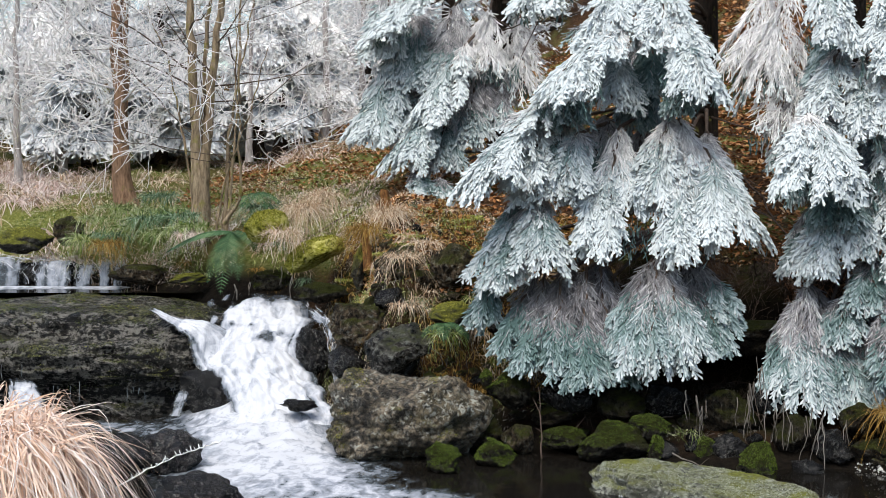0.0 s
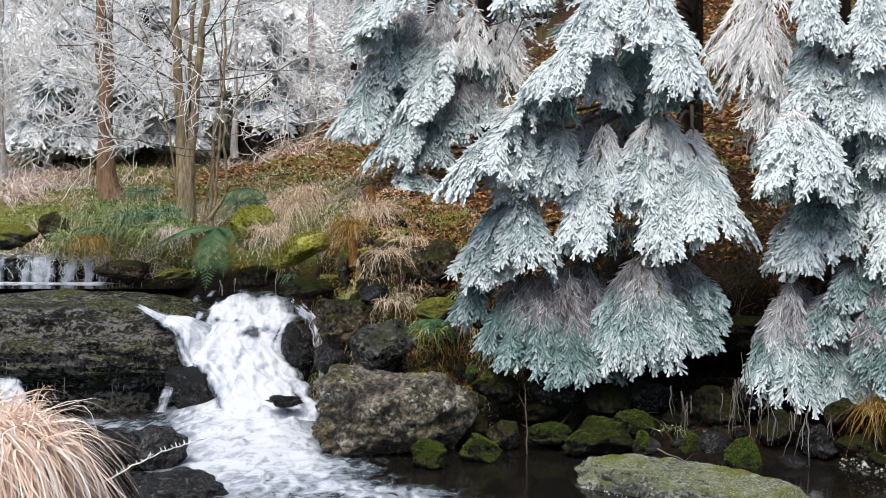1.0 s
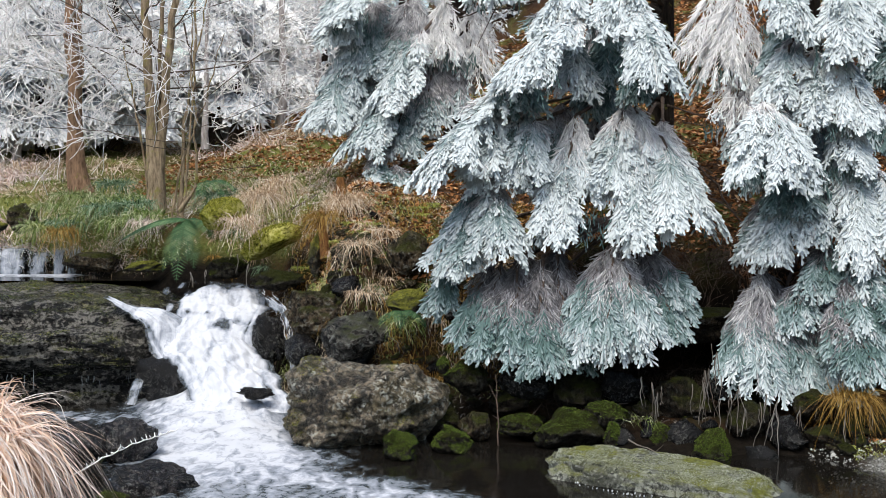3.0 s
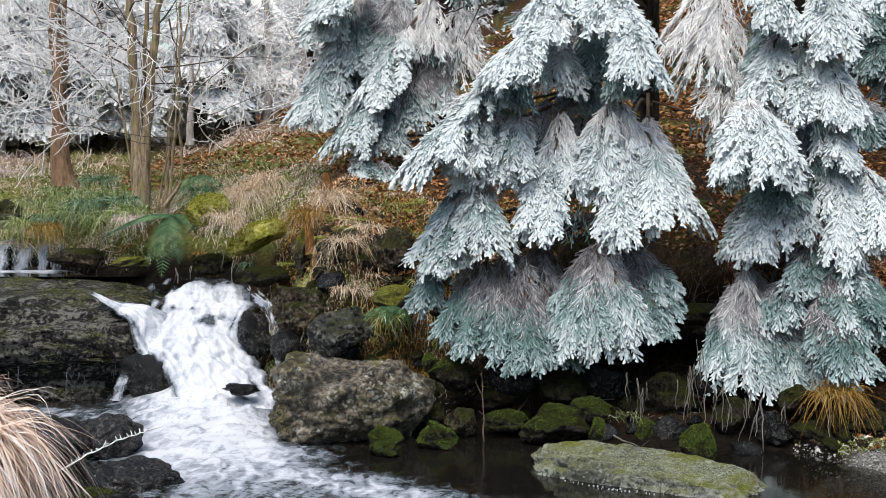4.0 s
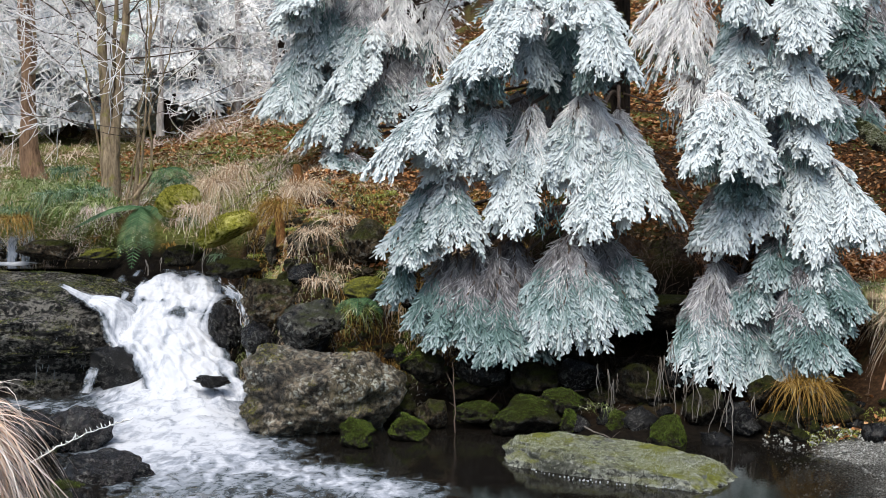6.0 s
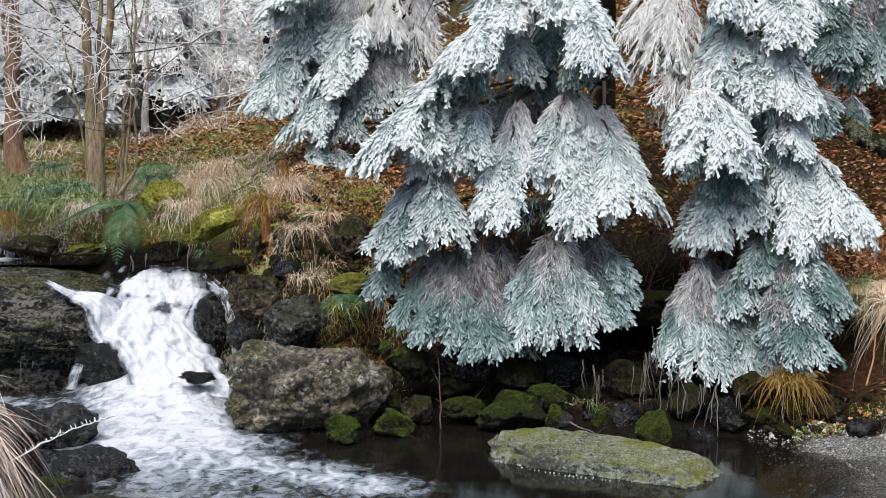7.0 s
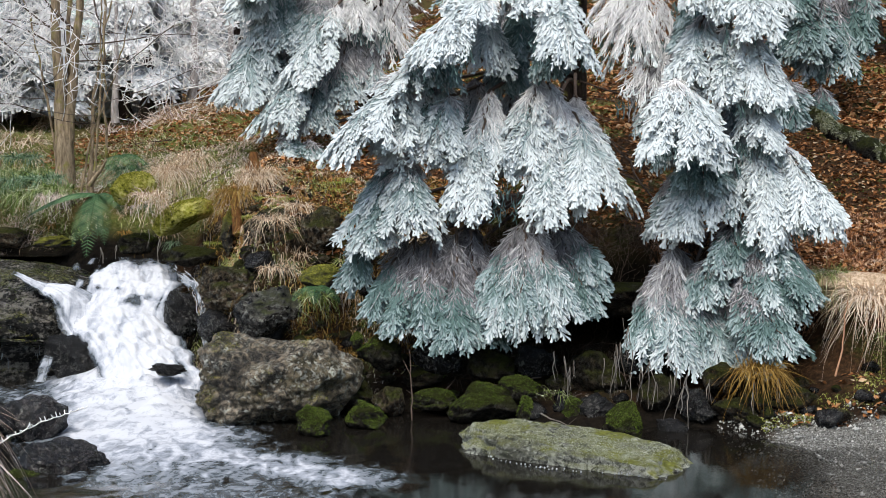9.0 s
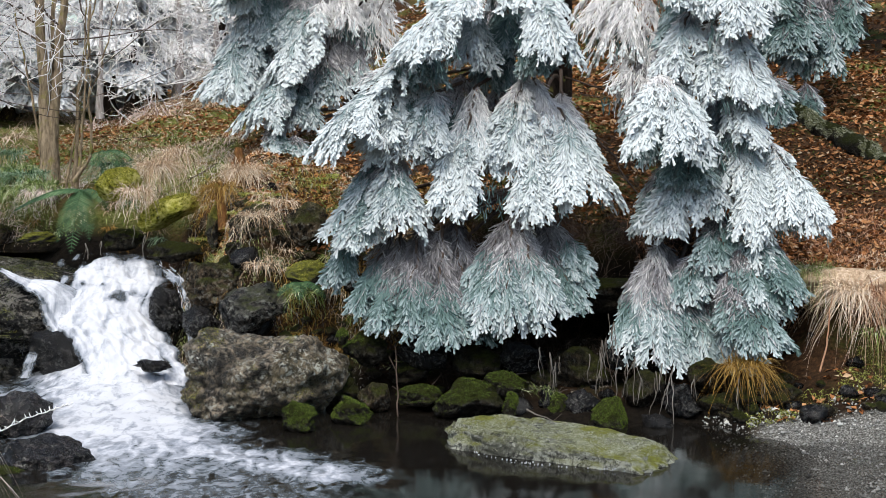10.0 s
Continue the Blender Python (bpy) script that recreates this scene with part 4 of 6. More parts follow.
for xa, xb, zt, sd in ((-6.6, -5.75, 1.36, 21), (-5.72, -5.25, 1.32, 22), (-5.22, -5.0, 1.28, 23), (-4.93, -4.79, 1.3, 24), (-4.76, -4.62, 1.31, 25)):
    chute("water", [(xa, 17.1, zt), (xa, 16.93, zt - 0.05), (xa, 16.86, 1.02)], [(xb, 17.1, zt), (xb, 16.93, zt - 0.05), (xb, 16.86, 1.02)], 0.62,
          "small upper cascade trickling into the pool", sd, 0.02, 30, 24, 0.02, 90)
# ---- spruces ----


def fan(rng, out, root, tip, width, sag, frost, bare, reach0, reach1, coarse, density=0.7):
    """One flat spray of twigs between root and tip; adds its wood and shoots to out."""
    span = max(np.linalg.norm(tip - root), 0.1)
    u = np.linspace(0, 1, 9)[:, None]
    axis = (1 - u) ** 2 * root + 2 * u * (1 - u) * ((root + tip) / 2 + UP * sag) + u * u * tip
    tan = unit(tip - root)
    side = unit(np.cross(tan, UP) + 0.22 * rng.normal(size=3))
    top = unit(np.cross(side, tan))
    step = 0.046 * coarse
    for k in range(int((width + 1.6 * span) / step * density)):
        if rng.uniform() < 0.5:
            end_u, lat = 1.0, rng.uniform(-1, 1) * 0.5 * width
            end_u += rng.normal() * 0.04 - 0.16 * abs(lat / (0.5 * width)) ** 2
        else:
            end_u = rng.uniform(0.25, 0.95)
            lat = rng.choice([-1, 1]) * 0.5 * width * end_u ** 0.7 * rng.uniform(0.7, 1.05)
        u0 = max(0.0, end_u - (abs(lat) * rng.uniform(1.2, 1.9) + 0.16) / span)
        m = max(3, int((end_u - u0) * span / step) + 1)
        s = np.linspace(0, 1, m + 1)
        uu, ll = u0 + (end_u - u0) * s, lat * s ** 0.85 + 0.008 * coarse * rng.normal(size=m + 1)
        line = np.stack([np.interp(uu, u[:, 0], axis[:, j]) for j in range(3)], -1) + tan * np.maximum(uu - 1, 0)[:, None] * span
        line += side * ll[:, None] - (top * 0.35 + UP * 0.12) * (np.abs(ll)[:, None] ** 1.6) / max(width, 0.15) + top * 0.016 * rng.normal()
        line -= UP * 0.03 * (s ** 2)[:, None] * rng.uniform(0.2, 1.2)
        reach = np.clip(reach0 + (reach1 - reach0) * uu, 0, 1.05)
        fr = frost + 0.08 * rng.normal()
        d = unit(np.gradient(line, axis=0) + 1e-7)
        wood = reach[1:] < bare + 0.30
        out["w0"].append(line[:-1][wood]), out["w1"].append(line[1:][wood]), out["wf"].append((0.06 + 0.55 * fr + 0.30 * (reach[1:] - 0.5))[wood])
        for sd in (-1, 1):
            q0 = line[:-1] + (line[1:] - line[:-1]) * rng.uniform(0, 1, (m, 1))
            lat_dir = unit(np.cross(d[1:], top)) * sd
            e = unit(d[1:] + rng.uniform(0.22, 0.62, (m, 1)) * lat_dir + 0.13 * rng.normal(size=(m, 3)) - 0.12 * UP + 0.08 * top)
            l2 = rng.uniform(0.065, 0.145, (m, 1)) * coarse * (1.1 - 0.35 * s[1:, None])
            leafy = rng.uniform(0, 1, m) < np.clip((reach[1:] - bare) * 4.0 + 0.02, 0.0, 0.98)
            b = ~leafy & (rng.uniform(0, 1, m) < 0.75)
            if b.any():
                out["w0"].append(q0[b]), out["w1"].append(q0[b] + e[b] * l2[b] * 1.1), out["wf"].append(0.06 + 0.55 * fr + 0.12 * rng.normal(size=b.sum()))
            if leafy.any():
                f2 = fr + 0.07 * rng.normal(size=m) + 0.65 * (uu[1:] - 0.66)
                out["s0"].append(q0[leafy]), out["s1"].append((q0 + e * l2)[leafy]), out["sf"].append(f2[leafy]), out["sr"].append((0.72 + 0.58 * uu[1:])[leafy])
        if reach[-1] > bare:
            out["s0"].append(line[-1:]), out["s1"].append(line[-1:] + d[-1:] * 0.050 * coarse), out["sf"].append(np.array([fr + 0.15])), out["sr"].append(np.array([1.2]))


def bough_twigs(rng, root, tip, width, sag, frost, bare, coarse=1.0):
    """A drooping bough: overlapping sprays along an axis. Gives the shoots, the thin rimed wood and the axis, as arrays."""
    root, tip = np.array(root, float), np.array(tip, float)
    tip = tip - unit(tip - root) * 0.05 * coarse
    span = np.linalg.norm(tip - root)
    u = np.linspace(0, 1, 15)[:, None]
    axis = (1 - u) ** 2 * root + 2 * u * (1 - u) * ((root + tip) / 2 + UP * sag) + u * u * tip
    axis[1:-1] += 0.012 * rng.normal(size=(13, 3))
    tan = unit(tip - root)
    side = unit(np.cross(tan, UP))
    top = unit(np.cross(side, tan))
    out = {k: [] for k in ("w0", "w1", "wf", "s0", "s1", "sf", "sr")}
    out["w0"].append(axis[:-1]), out["w1"].append(axis[1:]), out["wf"].append(np.full(14, 0.3 + 0.3 * frost))

    def on(uu, lat):
        p = np.array([np.interp(uu, u[:, 0], axis[:, k]) for k in range(3)])
        return p + side * lat - (top * 0.30 + UP * 0.10) * abs(lat) ** 1.6 / max(width, 0.2)

    n = int(np.clip(span / 0.17 + width / 0.14, 4, 13))
    thin = 0.66 if bare < 0.8 else 0.26
    for k in range(n):
        sd = 1 if k % 2 else -1
        low = (k + rng.uniform(-0.3, 0.6)) / n
        if low < 0.5:
            end_u = 0.35 + low + rng.normal() * 0.05
            lat = sd * 0.5 * width * min(1, end_u) ** 0.75 * rng.uniform(0.45, 0.85)
        else:
            end_u, lat = 1.0 - rng.uniform(0, 0.14), sd * 0.5 * width * rng.uniform(0.0, 0.80)
        u0 = max(0.0, end_u - (abs(lat) * rng.uniform(1.0, 1.6) + rng.uniform(0.30, 0.42) * coarse ** 0.5) / span)
        w = float(np.clip(width * rng.uniform(0.34, 0.55), 0.15, 0.42 * coarse))
        fan(rng, out, on(u0, 0.0), on(min(end_u, 1.0), lat) + top * rng.uniform(-0.06, 0.05), w, 0.03, frost + 0.12 * rng.normal() + 0.05, bare, u0, end_u, coarse, thin)
    fan(rng, out, on(0.45, 0.0), tip, min(width * 0.5, 0.45 * coarse), 0.03, frost + 0.06, bare, 0.45, 1.0, coarse, thin)
    if frost > 0.85:
        # greener shoots hang under the laden rim
        m = int(60 * width / coarse / coarse) + 8
        p = np.array([on(a, b) for a, b in zip(rng.uniform(0.68, 0.9, m), rng.uniform(-0.42, 0.42, m) * width)]) - UP * rng.uniform(0.03, 0.09, (m, 1)) - top * 0.06
        for _ in range(2):
            q = p + unit(np.array([0, 0.15, -1.0]) + 0.35 * rng.normal(size=(m, 3))) * rng.uniform(0.05, 0.10, (m, 1)) * coarse
            out["s0"].append(p), out["s1"].append(q), out["sf"].append(0.10 + 0.15 * rng.normal(size=m)), out["sr"].append(np.full(m, 0.9))
            p = q
    cat = np.concatenate
    shoots = (cat(out["s0"]), cat(out["s1"]), cat(out["sf"]), cat(out["sr"])) if out["s0"] else None
    return shoots, (cat(out["w0"]), cat(out["w1"]), cat(out["wf"])), axis


def shoot_mesh(p0, p1, frost, thick, rng, radius=0.0088):
    """Blunt frosted shoots: folded blades with the ridge turned up, broadest near the tip."""
    n = len(p0)
    t = unit(p1 - p0)
    up = unit(np.array([0, -0.55, 0.8]) + 0.55 * rng.normal(size=(n, 3)))
    a = unit(np.cross(t, up))
    c = np.cross(a, t)
    r = (radius * thick * rng.uniform(0.8, 1.25, n))[:, None]
    broad = p0 + (p1 - p0) * 0.78
    V = np.stack([p0 - (p1 - p0) * 0.5, broad - a * r - c * r * 0.5, p1 + c * r * 0.3, broad + a * r - c * r * 0.5, broad + c * r * 0.35], 1)
    T3 = np.array([[0, 1, 4], [0, 4, 3], [1, 2, 4], [4, 2, 3]])
    off = (np.arange(n) * 5)[:, None, None]
    fr = np.repeat(frost[:, None], 5, 1) + np.array([-0.34, -0.12, 0.14, -0.12, 0.10])[None]
    return V.reshape(-1, 3), (T3[None] + off).reshape(-1, 3), fr.ravel()


def needle_mesh(p0, p1, frost, nl, rng, per_m=210, length=0.017, width=0.0075):
    """Frosted needles all round short twigs, with a thin core."""
    seg = p1 - p0
    ln = np.linalg.norm(seg, axis=1)
    cnt = np.maximum(3, (ln * per_m * rng.uniform(0.8, 1.2, len(ln))).astype(int))
    idx = np.repeat(np.arange(len(p0)), cnt)
    u = rng.uniform(0.02, 1.06, len(idx))[:, None]
    t = unit(seg)[idx]
    r = rng.normal(size=(len(idx), 3))
    r = unit(r - (r * t).sum(1, keepdims=True) * t)
    base = p0[idx] + seg[idx] * u
    d = unit(0.75 * t + 0.75 * r)
    w = unit(np.cross(d, rng.normal(size=d.shape)))
    L = (length * nl[idx] * rng.uniform(0.75, 1.25, len(idx)))[:, None]
    V = np.stack([base - w * width * 0.5, base + w * width * 0.5, base + d * L], 1).reshape(-1, 3)
    F = np.arange(len(V)).reshape(-1, 3)
    fr = np.repeat(frost[idx] + 0.22 * r[:, 2], 3)
    cv, cq = segments_mesh(p0, p1, 0.0055, 0.004, 3)
    cf = np.repeat(frost + 0.05, 6)
    return np.concatenate([V, cv]), F, cq + len(V), np.concatenate([fr, cf])


def spruce(name, label, base, top, radius, boughs, seed, group="frosted spruces", coarse=1.0, leaf=None, crown=0):
    """boughs: root, tip, width, sag, frost and how far from the root the twigs stay without needles."""
    rng = np.random.default_rng(seed)
    base, top = np.array(base, float), np.array(top, float)
    tree = thing(name, label, "tree", group, at=tuple(base))
    s = np.linspace(0, 1, 24)[:, None]
    path = base + (top - base) * s + 0.02 * rng.normal(size=(24, 3))
    v, q = tubes([path - base], [radius * (1.25 - 0.95 * s[:, 0]) * (1 + 0.5 * np.exp(-s[:, 0] * 22))], 12)
    link("trunk", v, quads=q, material=M_BARK_DARK, parent=tree)
    fine = len(boughs)
    boughs = list(boughs)
    for k in range(crown):
        # the upper crown: whorls that shorten towards the top
        z = 5.6 + (top[2] - 5.8) * (k + 0.5) / crown
        ln, a = 0.35 + 1.25 * (1 - (z - 5.6) / (top[2] - 5.0)), 2.4 * k
        root = base + (top - base) * (z - base[2]) / (top[2] - base[2])
        boughs.append((tuple(root), tuple(root + np.array([math.cos(a) * ln, math.sin(a) * ln, -0.5 * ln])), 0.6 * ln + 0.2, 0.1 * ln, 0.9, 0.15))
    lower = coarse
    for k, (root, tip, width, sag, frost, bare) in enumerate(boughs):
        coarse = lower if k < fine else 3.4
        shoots, wood, axis = bough_twigs(rng, root, tip, width, sag, frost, bare, coarse)
        # the limb that carries the sprays back to the trunk
        h = np.clip((np.array(root)[2] - base[2] + (0.25 if k < fine else 0.0)) / max(top[2] - base[2], 0.1), 0.01, 1)
        start = base + (top - base) * h
        u = np.linspace(0, 1, 9)[:, None]
        limb = np.concatenate([start + (np.array(root) - start) * u + UP * 0.12 * np.sin(np.pi * u), axis[1:12]])
        v1, q1 = tubes([limb - base], [np.linspace(0.024, 0.005, len(limb))], 6)
        bo = link("bough", v1, quads=q1, material=M_TWIG_DARK, parent=tree)
        v2, q2 = segments_mesh(wood[0] - base, wood[1] - base, 0.0052 * coarse, 0.0046 * coarse, 3)
        tagged(link("twig_mass", v2, quads=q2, material=M_RIME_TWIG, parent=bo, attrs={"frost": np.repeat(wood[2], 6)}), "thin rimed twigs", kind="stuff")
        if shoots:
            v, f, fr = shoot_mesh(*shoots, rng, 0.0102 * coarse)
            tagged(link("needle_mass", v - base, f, None, leaf or M_NEEDLE, bo, attrs={"frost": fr}), "frosted needle shoots", kind="stuff")
    return tree


spruce("spruce", "frost-covered spruce with boughs drooping over the stream", (2.10, 16.00, 1.65), (2.01, 15.80, 9.53), 0.13, [
    ((1.05, 13.52, 4.13), (0.60, 12.90, 3.47), 0.63, 0.15, 1.10, 0.05),
    ((0.62, 13.83, 3.75), (0.70, 13.30, 3.26), 0.52, 0.05, 0.06, 0.10),
    ((0.97, 13.12, 3.63), (0.25, 12.50, 3.00), 0.85, 0.22, 1.15, 0.05),
    ((0.45, 13.38, 3.19), (0.44, 12.90, 2.84), 0.75, 0.05, 0.11, 0.10),
    ((0.91, 13.76, 3.69), (0.92, 13.10, 2.97), 0.49, 0.10, 0.66, 0.15),
    ((1.36, 13.54, 4.19), (1.30, 12.90, 3.50), 0.70, 0.15, 1.10, 0.05),
    ((1.33, 14.00, 3.71), (1.23, 13.40, 3.09), 0.52, 0.05, 0.08, 0.15),
    ((1.26, 14.39, 3.80), (1.14, 13.60, 2.78), 0.58, 0.05, 0.13, 0.40),
    ((1.48, 13.21, 3.79), (1.59, 12.50, 3.00), 0.68, 0.22, 1.15, 0.05),
    ((1.53, 13.38, 3.24), (1.46, 12.90, 2.89), 0.45, 0.03, 0.08, 0.10),
    ((0.55, 13.36, 3.16), (-0.46, 12.50, 2.13), 0.80, 0.30, 0.85, 0.15),
    ((0.24, 13.47, 2.99), (-0.24, 12.80, 2.29), 0.75, 0.15, 0.66, 0.15),
    ((0.50, 13.43, 2.94), (0.25, 12.70, 2.14), 0.74, 0.15, 0.56, 0.20),
    ((0.24, 13.20, 2.77), (0.10, 12.60, 2.22), 0.44, 0.12, 0.64, 0.10),
    ((0.86, 13.74, 2.89), (0.61, 13.00, 2.06), 0.66, 0.10, 0.28, 0.30),
    ((0.59, 13.15, 2.72), (0.42, 12.60, 2.27), 0.54, 0.10, 0.56, 0.20),
    ((0.96, 13.32, 2.78), (0.76, 12.40, 1.67), 0.73, 0.20, 0.92, 0.30),
    ((1.22, 13.88, 2.79), (1.03, 13.20, 2.06), 0.57, 0.10, 0.28, 0.50),
    ((1.45, 13.34, 2.91), (1.10, 12.60, 2.10), 0.54, 0.15, 0.68, 0.35),
    ((1.51, 13.33, 2.91), (1.38, 12.30, 1.59), 0.79, 0.20, 0.90, 0.35),
    ((1.57, 13.19, 2.67), (1.97, 12.40, 1.80), 0.82, 0.25, 0.92, 0.25),
    ((1.76, 13.46, 2.73), (1.90, 12.80, 2.07), 0.55, 0.10, 0.66, 0.40),
    ((1.45, 13.55, 2.84), (1.29, 13.00, 2.36), 0.46, 0.05, 0.46, 0.50),
    ((0.16, 13.23, 2.11), (-0.24, 12.50, 1.37), 0.66, 0.15, 0.46, 0.20),
    ((-0.05, 13.37, 1.69), (-0.33, 12.70, 1.05), 0.37, 0.08, 0.08, 0.30),
    ((0.23, 13.06, 2.16), (0.25, 12.40, 1.54), 0.60, 0.15, 0.58, 0.20),
    ((0.08, 13.40, 2.21), (0.03, 12.80, 1.67), 0.60, 0.10, 0.28, 0.30),
    ((0.24, 13.11, 1.50), (-0.16, 12.40, 0.81), 0.39, 0.06, 0.05, 0.42),
    ((0.28, 13.00, 1.50), (0.05, 12.20, 0.68), 0.43, 0.06, 0.08, 0.50),
    ((0.43, 12.92, 1.51), (0.32, 12.10, 0.67), 0.45, 0.06, 0.08, 0.50),
    ((0.63, 12.87, 1.51), (0.56, 12.00, 0.59), 0.49, 0.06, 0.11, 0.50),
    ((0.76, 12.94, 1.51), (0.79, 12.10, 0.62), 0.45, 0.06, 0.08, 0.50),
    ((0.49, 13.13, 1.49), (0.47, 12.50, 0.95), 0.63, 0.05, 0.03, 0.60),
    ((0.75, 13.20, 1.54), (0.70, 12.60, 1.04), 0.59, 0.05, -0.02, 0.75),
    ((0.90, 13.12, 1.44), (0.97, 12.30, 0.58), 0.38, 0.05, -0.02, 0.50),
    ((1.25, 12.78, 1.62), (1.11, 11.90, 0.68), 0.81, 0.16, 0.40, 0.38),
    ((1.30, 12.76, 1.57), (1.42, 12.00, 0.84), 0.51, 0.14, 0.52, 0.35),
    ((1.18, 12.84, 1.56), (0.86, 12.10, 0.85), 0.52, 0.10, 0.23, 0.40),
    ((1.53, 13.04, 1.55), (1.77, 12.30, 0.83), 0.50, 0.10, 0.15, 0.40),
    ((1.62, 13.08, 1.55), (1.93, 12.50, 1.09), 0.39, 0.10, 0.18, 0.40),
    ((1.52, 13.16, 1.49), (1.57, 12.50, 0.90), 0.44, 0.08, 0.13, 0.45),
], 31, coarse=0.83, crown=22)
spruce("spruce", "tall frosted spruce whose lower boughs hang to the bank", (3.65, 15.60, 1.30), (3.51, 15.60, 9.44), 0.11, [
    ((2.86, 13.57, 4.24), (2.78, 12.90, 3.49), 0.60, 0.15, 1.05, 0.05),
    ((3.04, 13.90, 3.81), (2.81, 13.30, 3.19), 0.52, 0.05, 0.18, 0.20),
    ((3.41, 13.47, 4.18), (3.23, 12.70, 3.24), 0.64, 0.20, 1.05, 0.05),
    ((3.59, 13.56, 4.09), (3.47, 12.90, 3.35), 0.45, 0.15, 1.00, 0.05),
    ((3.98, 13.47, 4.23), (3.87, 12.90, 3.67), 0.60, 0.15, 0.85, 0.10),
    ((2.94, 13.42, 3.50), (2.69, 12.80, 2.87), 0.50, 0.10, 0.71, 0.15),
    ((3.13, 13.36, 3.34), (2.99, 12.70, 2.65), 0.64, 0.15, 0.85, 0.10),
    ((3.29, 13.27, 3.34), (3.40, 12.60, 2.63), 0.66, 0.20, 1.00, 0.08),
    ((3.25, 13.58, 2.73), (3.32, 13.00, 2.21), 0.56, 0.10, 0.51, 0.20),
    ((2.68, 14.45, 4.20), (2.22, 13.60, 3.05), 0.80, 0.08, 0.95, 0.85),
    ((2.79, 14.29, 3.79), (2.35, 13.40, 2.60), 0.78, 0.08, 0.95, 0.85),
    ((2.92, 14.06, 3.56), (2.44, 13.00, 2.09), 0.76, 0.10, 0.28, 0.62),
    ((2.52, 14.67, 4.28), (2.13, 13.90, 3.28), 0.81, 0.05, 0.95, 0.95),
    ((2.94, 13.53, 3.15), (2.59, 12.90, 2.52), 0.55, 0.10, 0.46, 0.40),
    ((2.58, 12.89, 2.86), (2.67, 12.20, 2.17), 1.02, 0.22, 1.10, 0.12),
    ((2.86, 13.08, 2.21), (2.81, 12.60, 1.90), 0.74, 0.03, 0.08, 0.10),
    ((2.83, 13.21, 2.21), (2.63, 12.50, 1.50), 0.61, 0.12, 0.68, 0.20),
    ((3.10, 13.24, 2.26), (2.96, 12.60, 1.65), 0.57, 0.10, 0.58, 0.20),
    ((2.70, 13.41, 2.05), (2.42, 12.80, 1.51), 0.30, 0.06, 0.46, 0.30),
    ((3.31, 13.38, 2.21), (3.10, 12.80, 1.72), 0.45, 0.08, 0.46, 0.20),
    ((3.33, 13.18, 2.77), (3.37, 12.60, 2.27), 0.54, 0.12, 0.95, 0.08),
    ((3.41, 13.26, 2.57), (3.34, 12.30, 1.41), 0.72, 0.20, 1.05, 0.10),
    ((3.54, 13.06, 2.31), (3.92, 12.30, 1.51), 0.58, 0.20, 1.05, 0.08),
    ((3.50, 13.09, 2.21), (3.69, 12.40, 1.54), 0.53, 0.16, 1.00, 0.10),
    ((3.12, 12.95, 1.61), (3.11, 12.40, 1.19), 0.65, 0.08, 0.23, 0.25),
    ((3.36, 12.72, 1.52), (3.42, 12.20, 1.17), 0.55, 0.08, 0.25, 0.20),
    ((3.48, 12.79, 1.52), (3.59, 12.20, 1.05), 0.46, 0.08, 0.13, 0.30),
    ((2.56, 12.91, 1.36), (2.37, 12.00, 0.39), 0.66, 0.12, 0.45, 0.45),
    ((2.48, 12.93, 1.25), (2.11, 12.20, 0.56), 0.36, 0.08, 0.25, 0.40),
    ((2.89, 12.83, 1.26), (2.73, 12.30, 0.91), 0.55, 0.08, 0.28, 0.30),
    ((2.79, 12.92, 1.20), (2.77, 12.10, 0.37), 0.61, 0.10, 0.36, 0.40),
    ((3.05, 12.86, 1.11), (3.05, 12.10, 0.38), 0.50, 0.10, 0.36, 0.40),
    ((2.63, 13.01, 1.35), (2.59, 12.30, 0.68), 0.58, 0.10, 0.28, 0.60),
    ((3.08, 13.19, 1.28), (2.98, 12.50, 0.65), 0.58, 0.06, 0.13, 0.60),
    ((3.23, 12.57, 1.34), (3.36, 11.95, 0.85), 0.58, 0.08, 0.11, 0.25),
    ((3.36, 12.53, 1.29), (3.63, 12.00, 0.95), 0.50, 0.08, 0.08, 0.25),
    ((3.12, 12.33, 1.06), (3.36, 11.70, 0.58), 0.55, 0.08, 0.17, 0.30),
    ((3.11, 12.48, 1.15), (3.13, 11.85, 0.65), 0.49, 0.06, 0.08, 0.40),
], 37, coarse=0.83, crown=22)
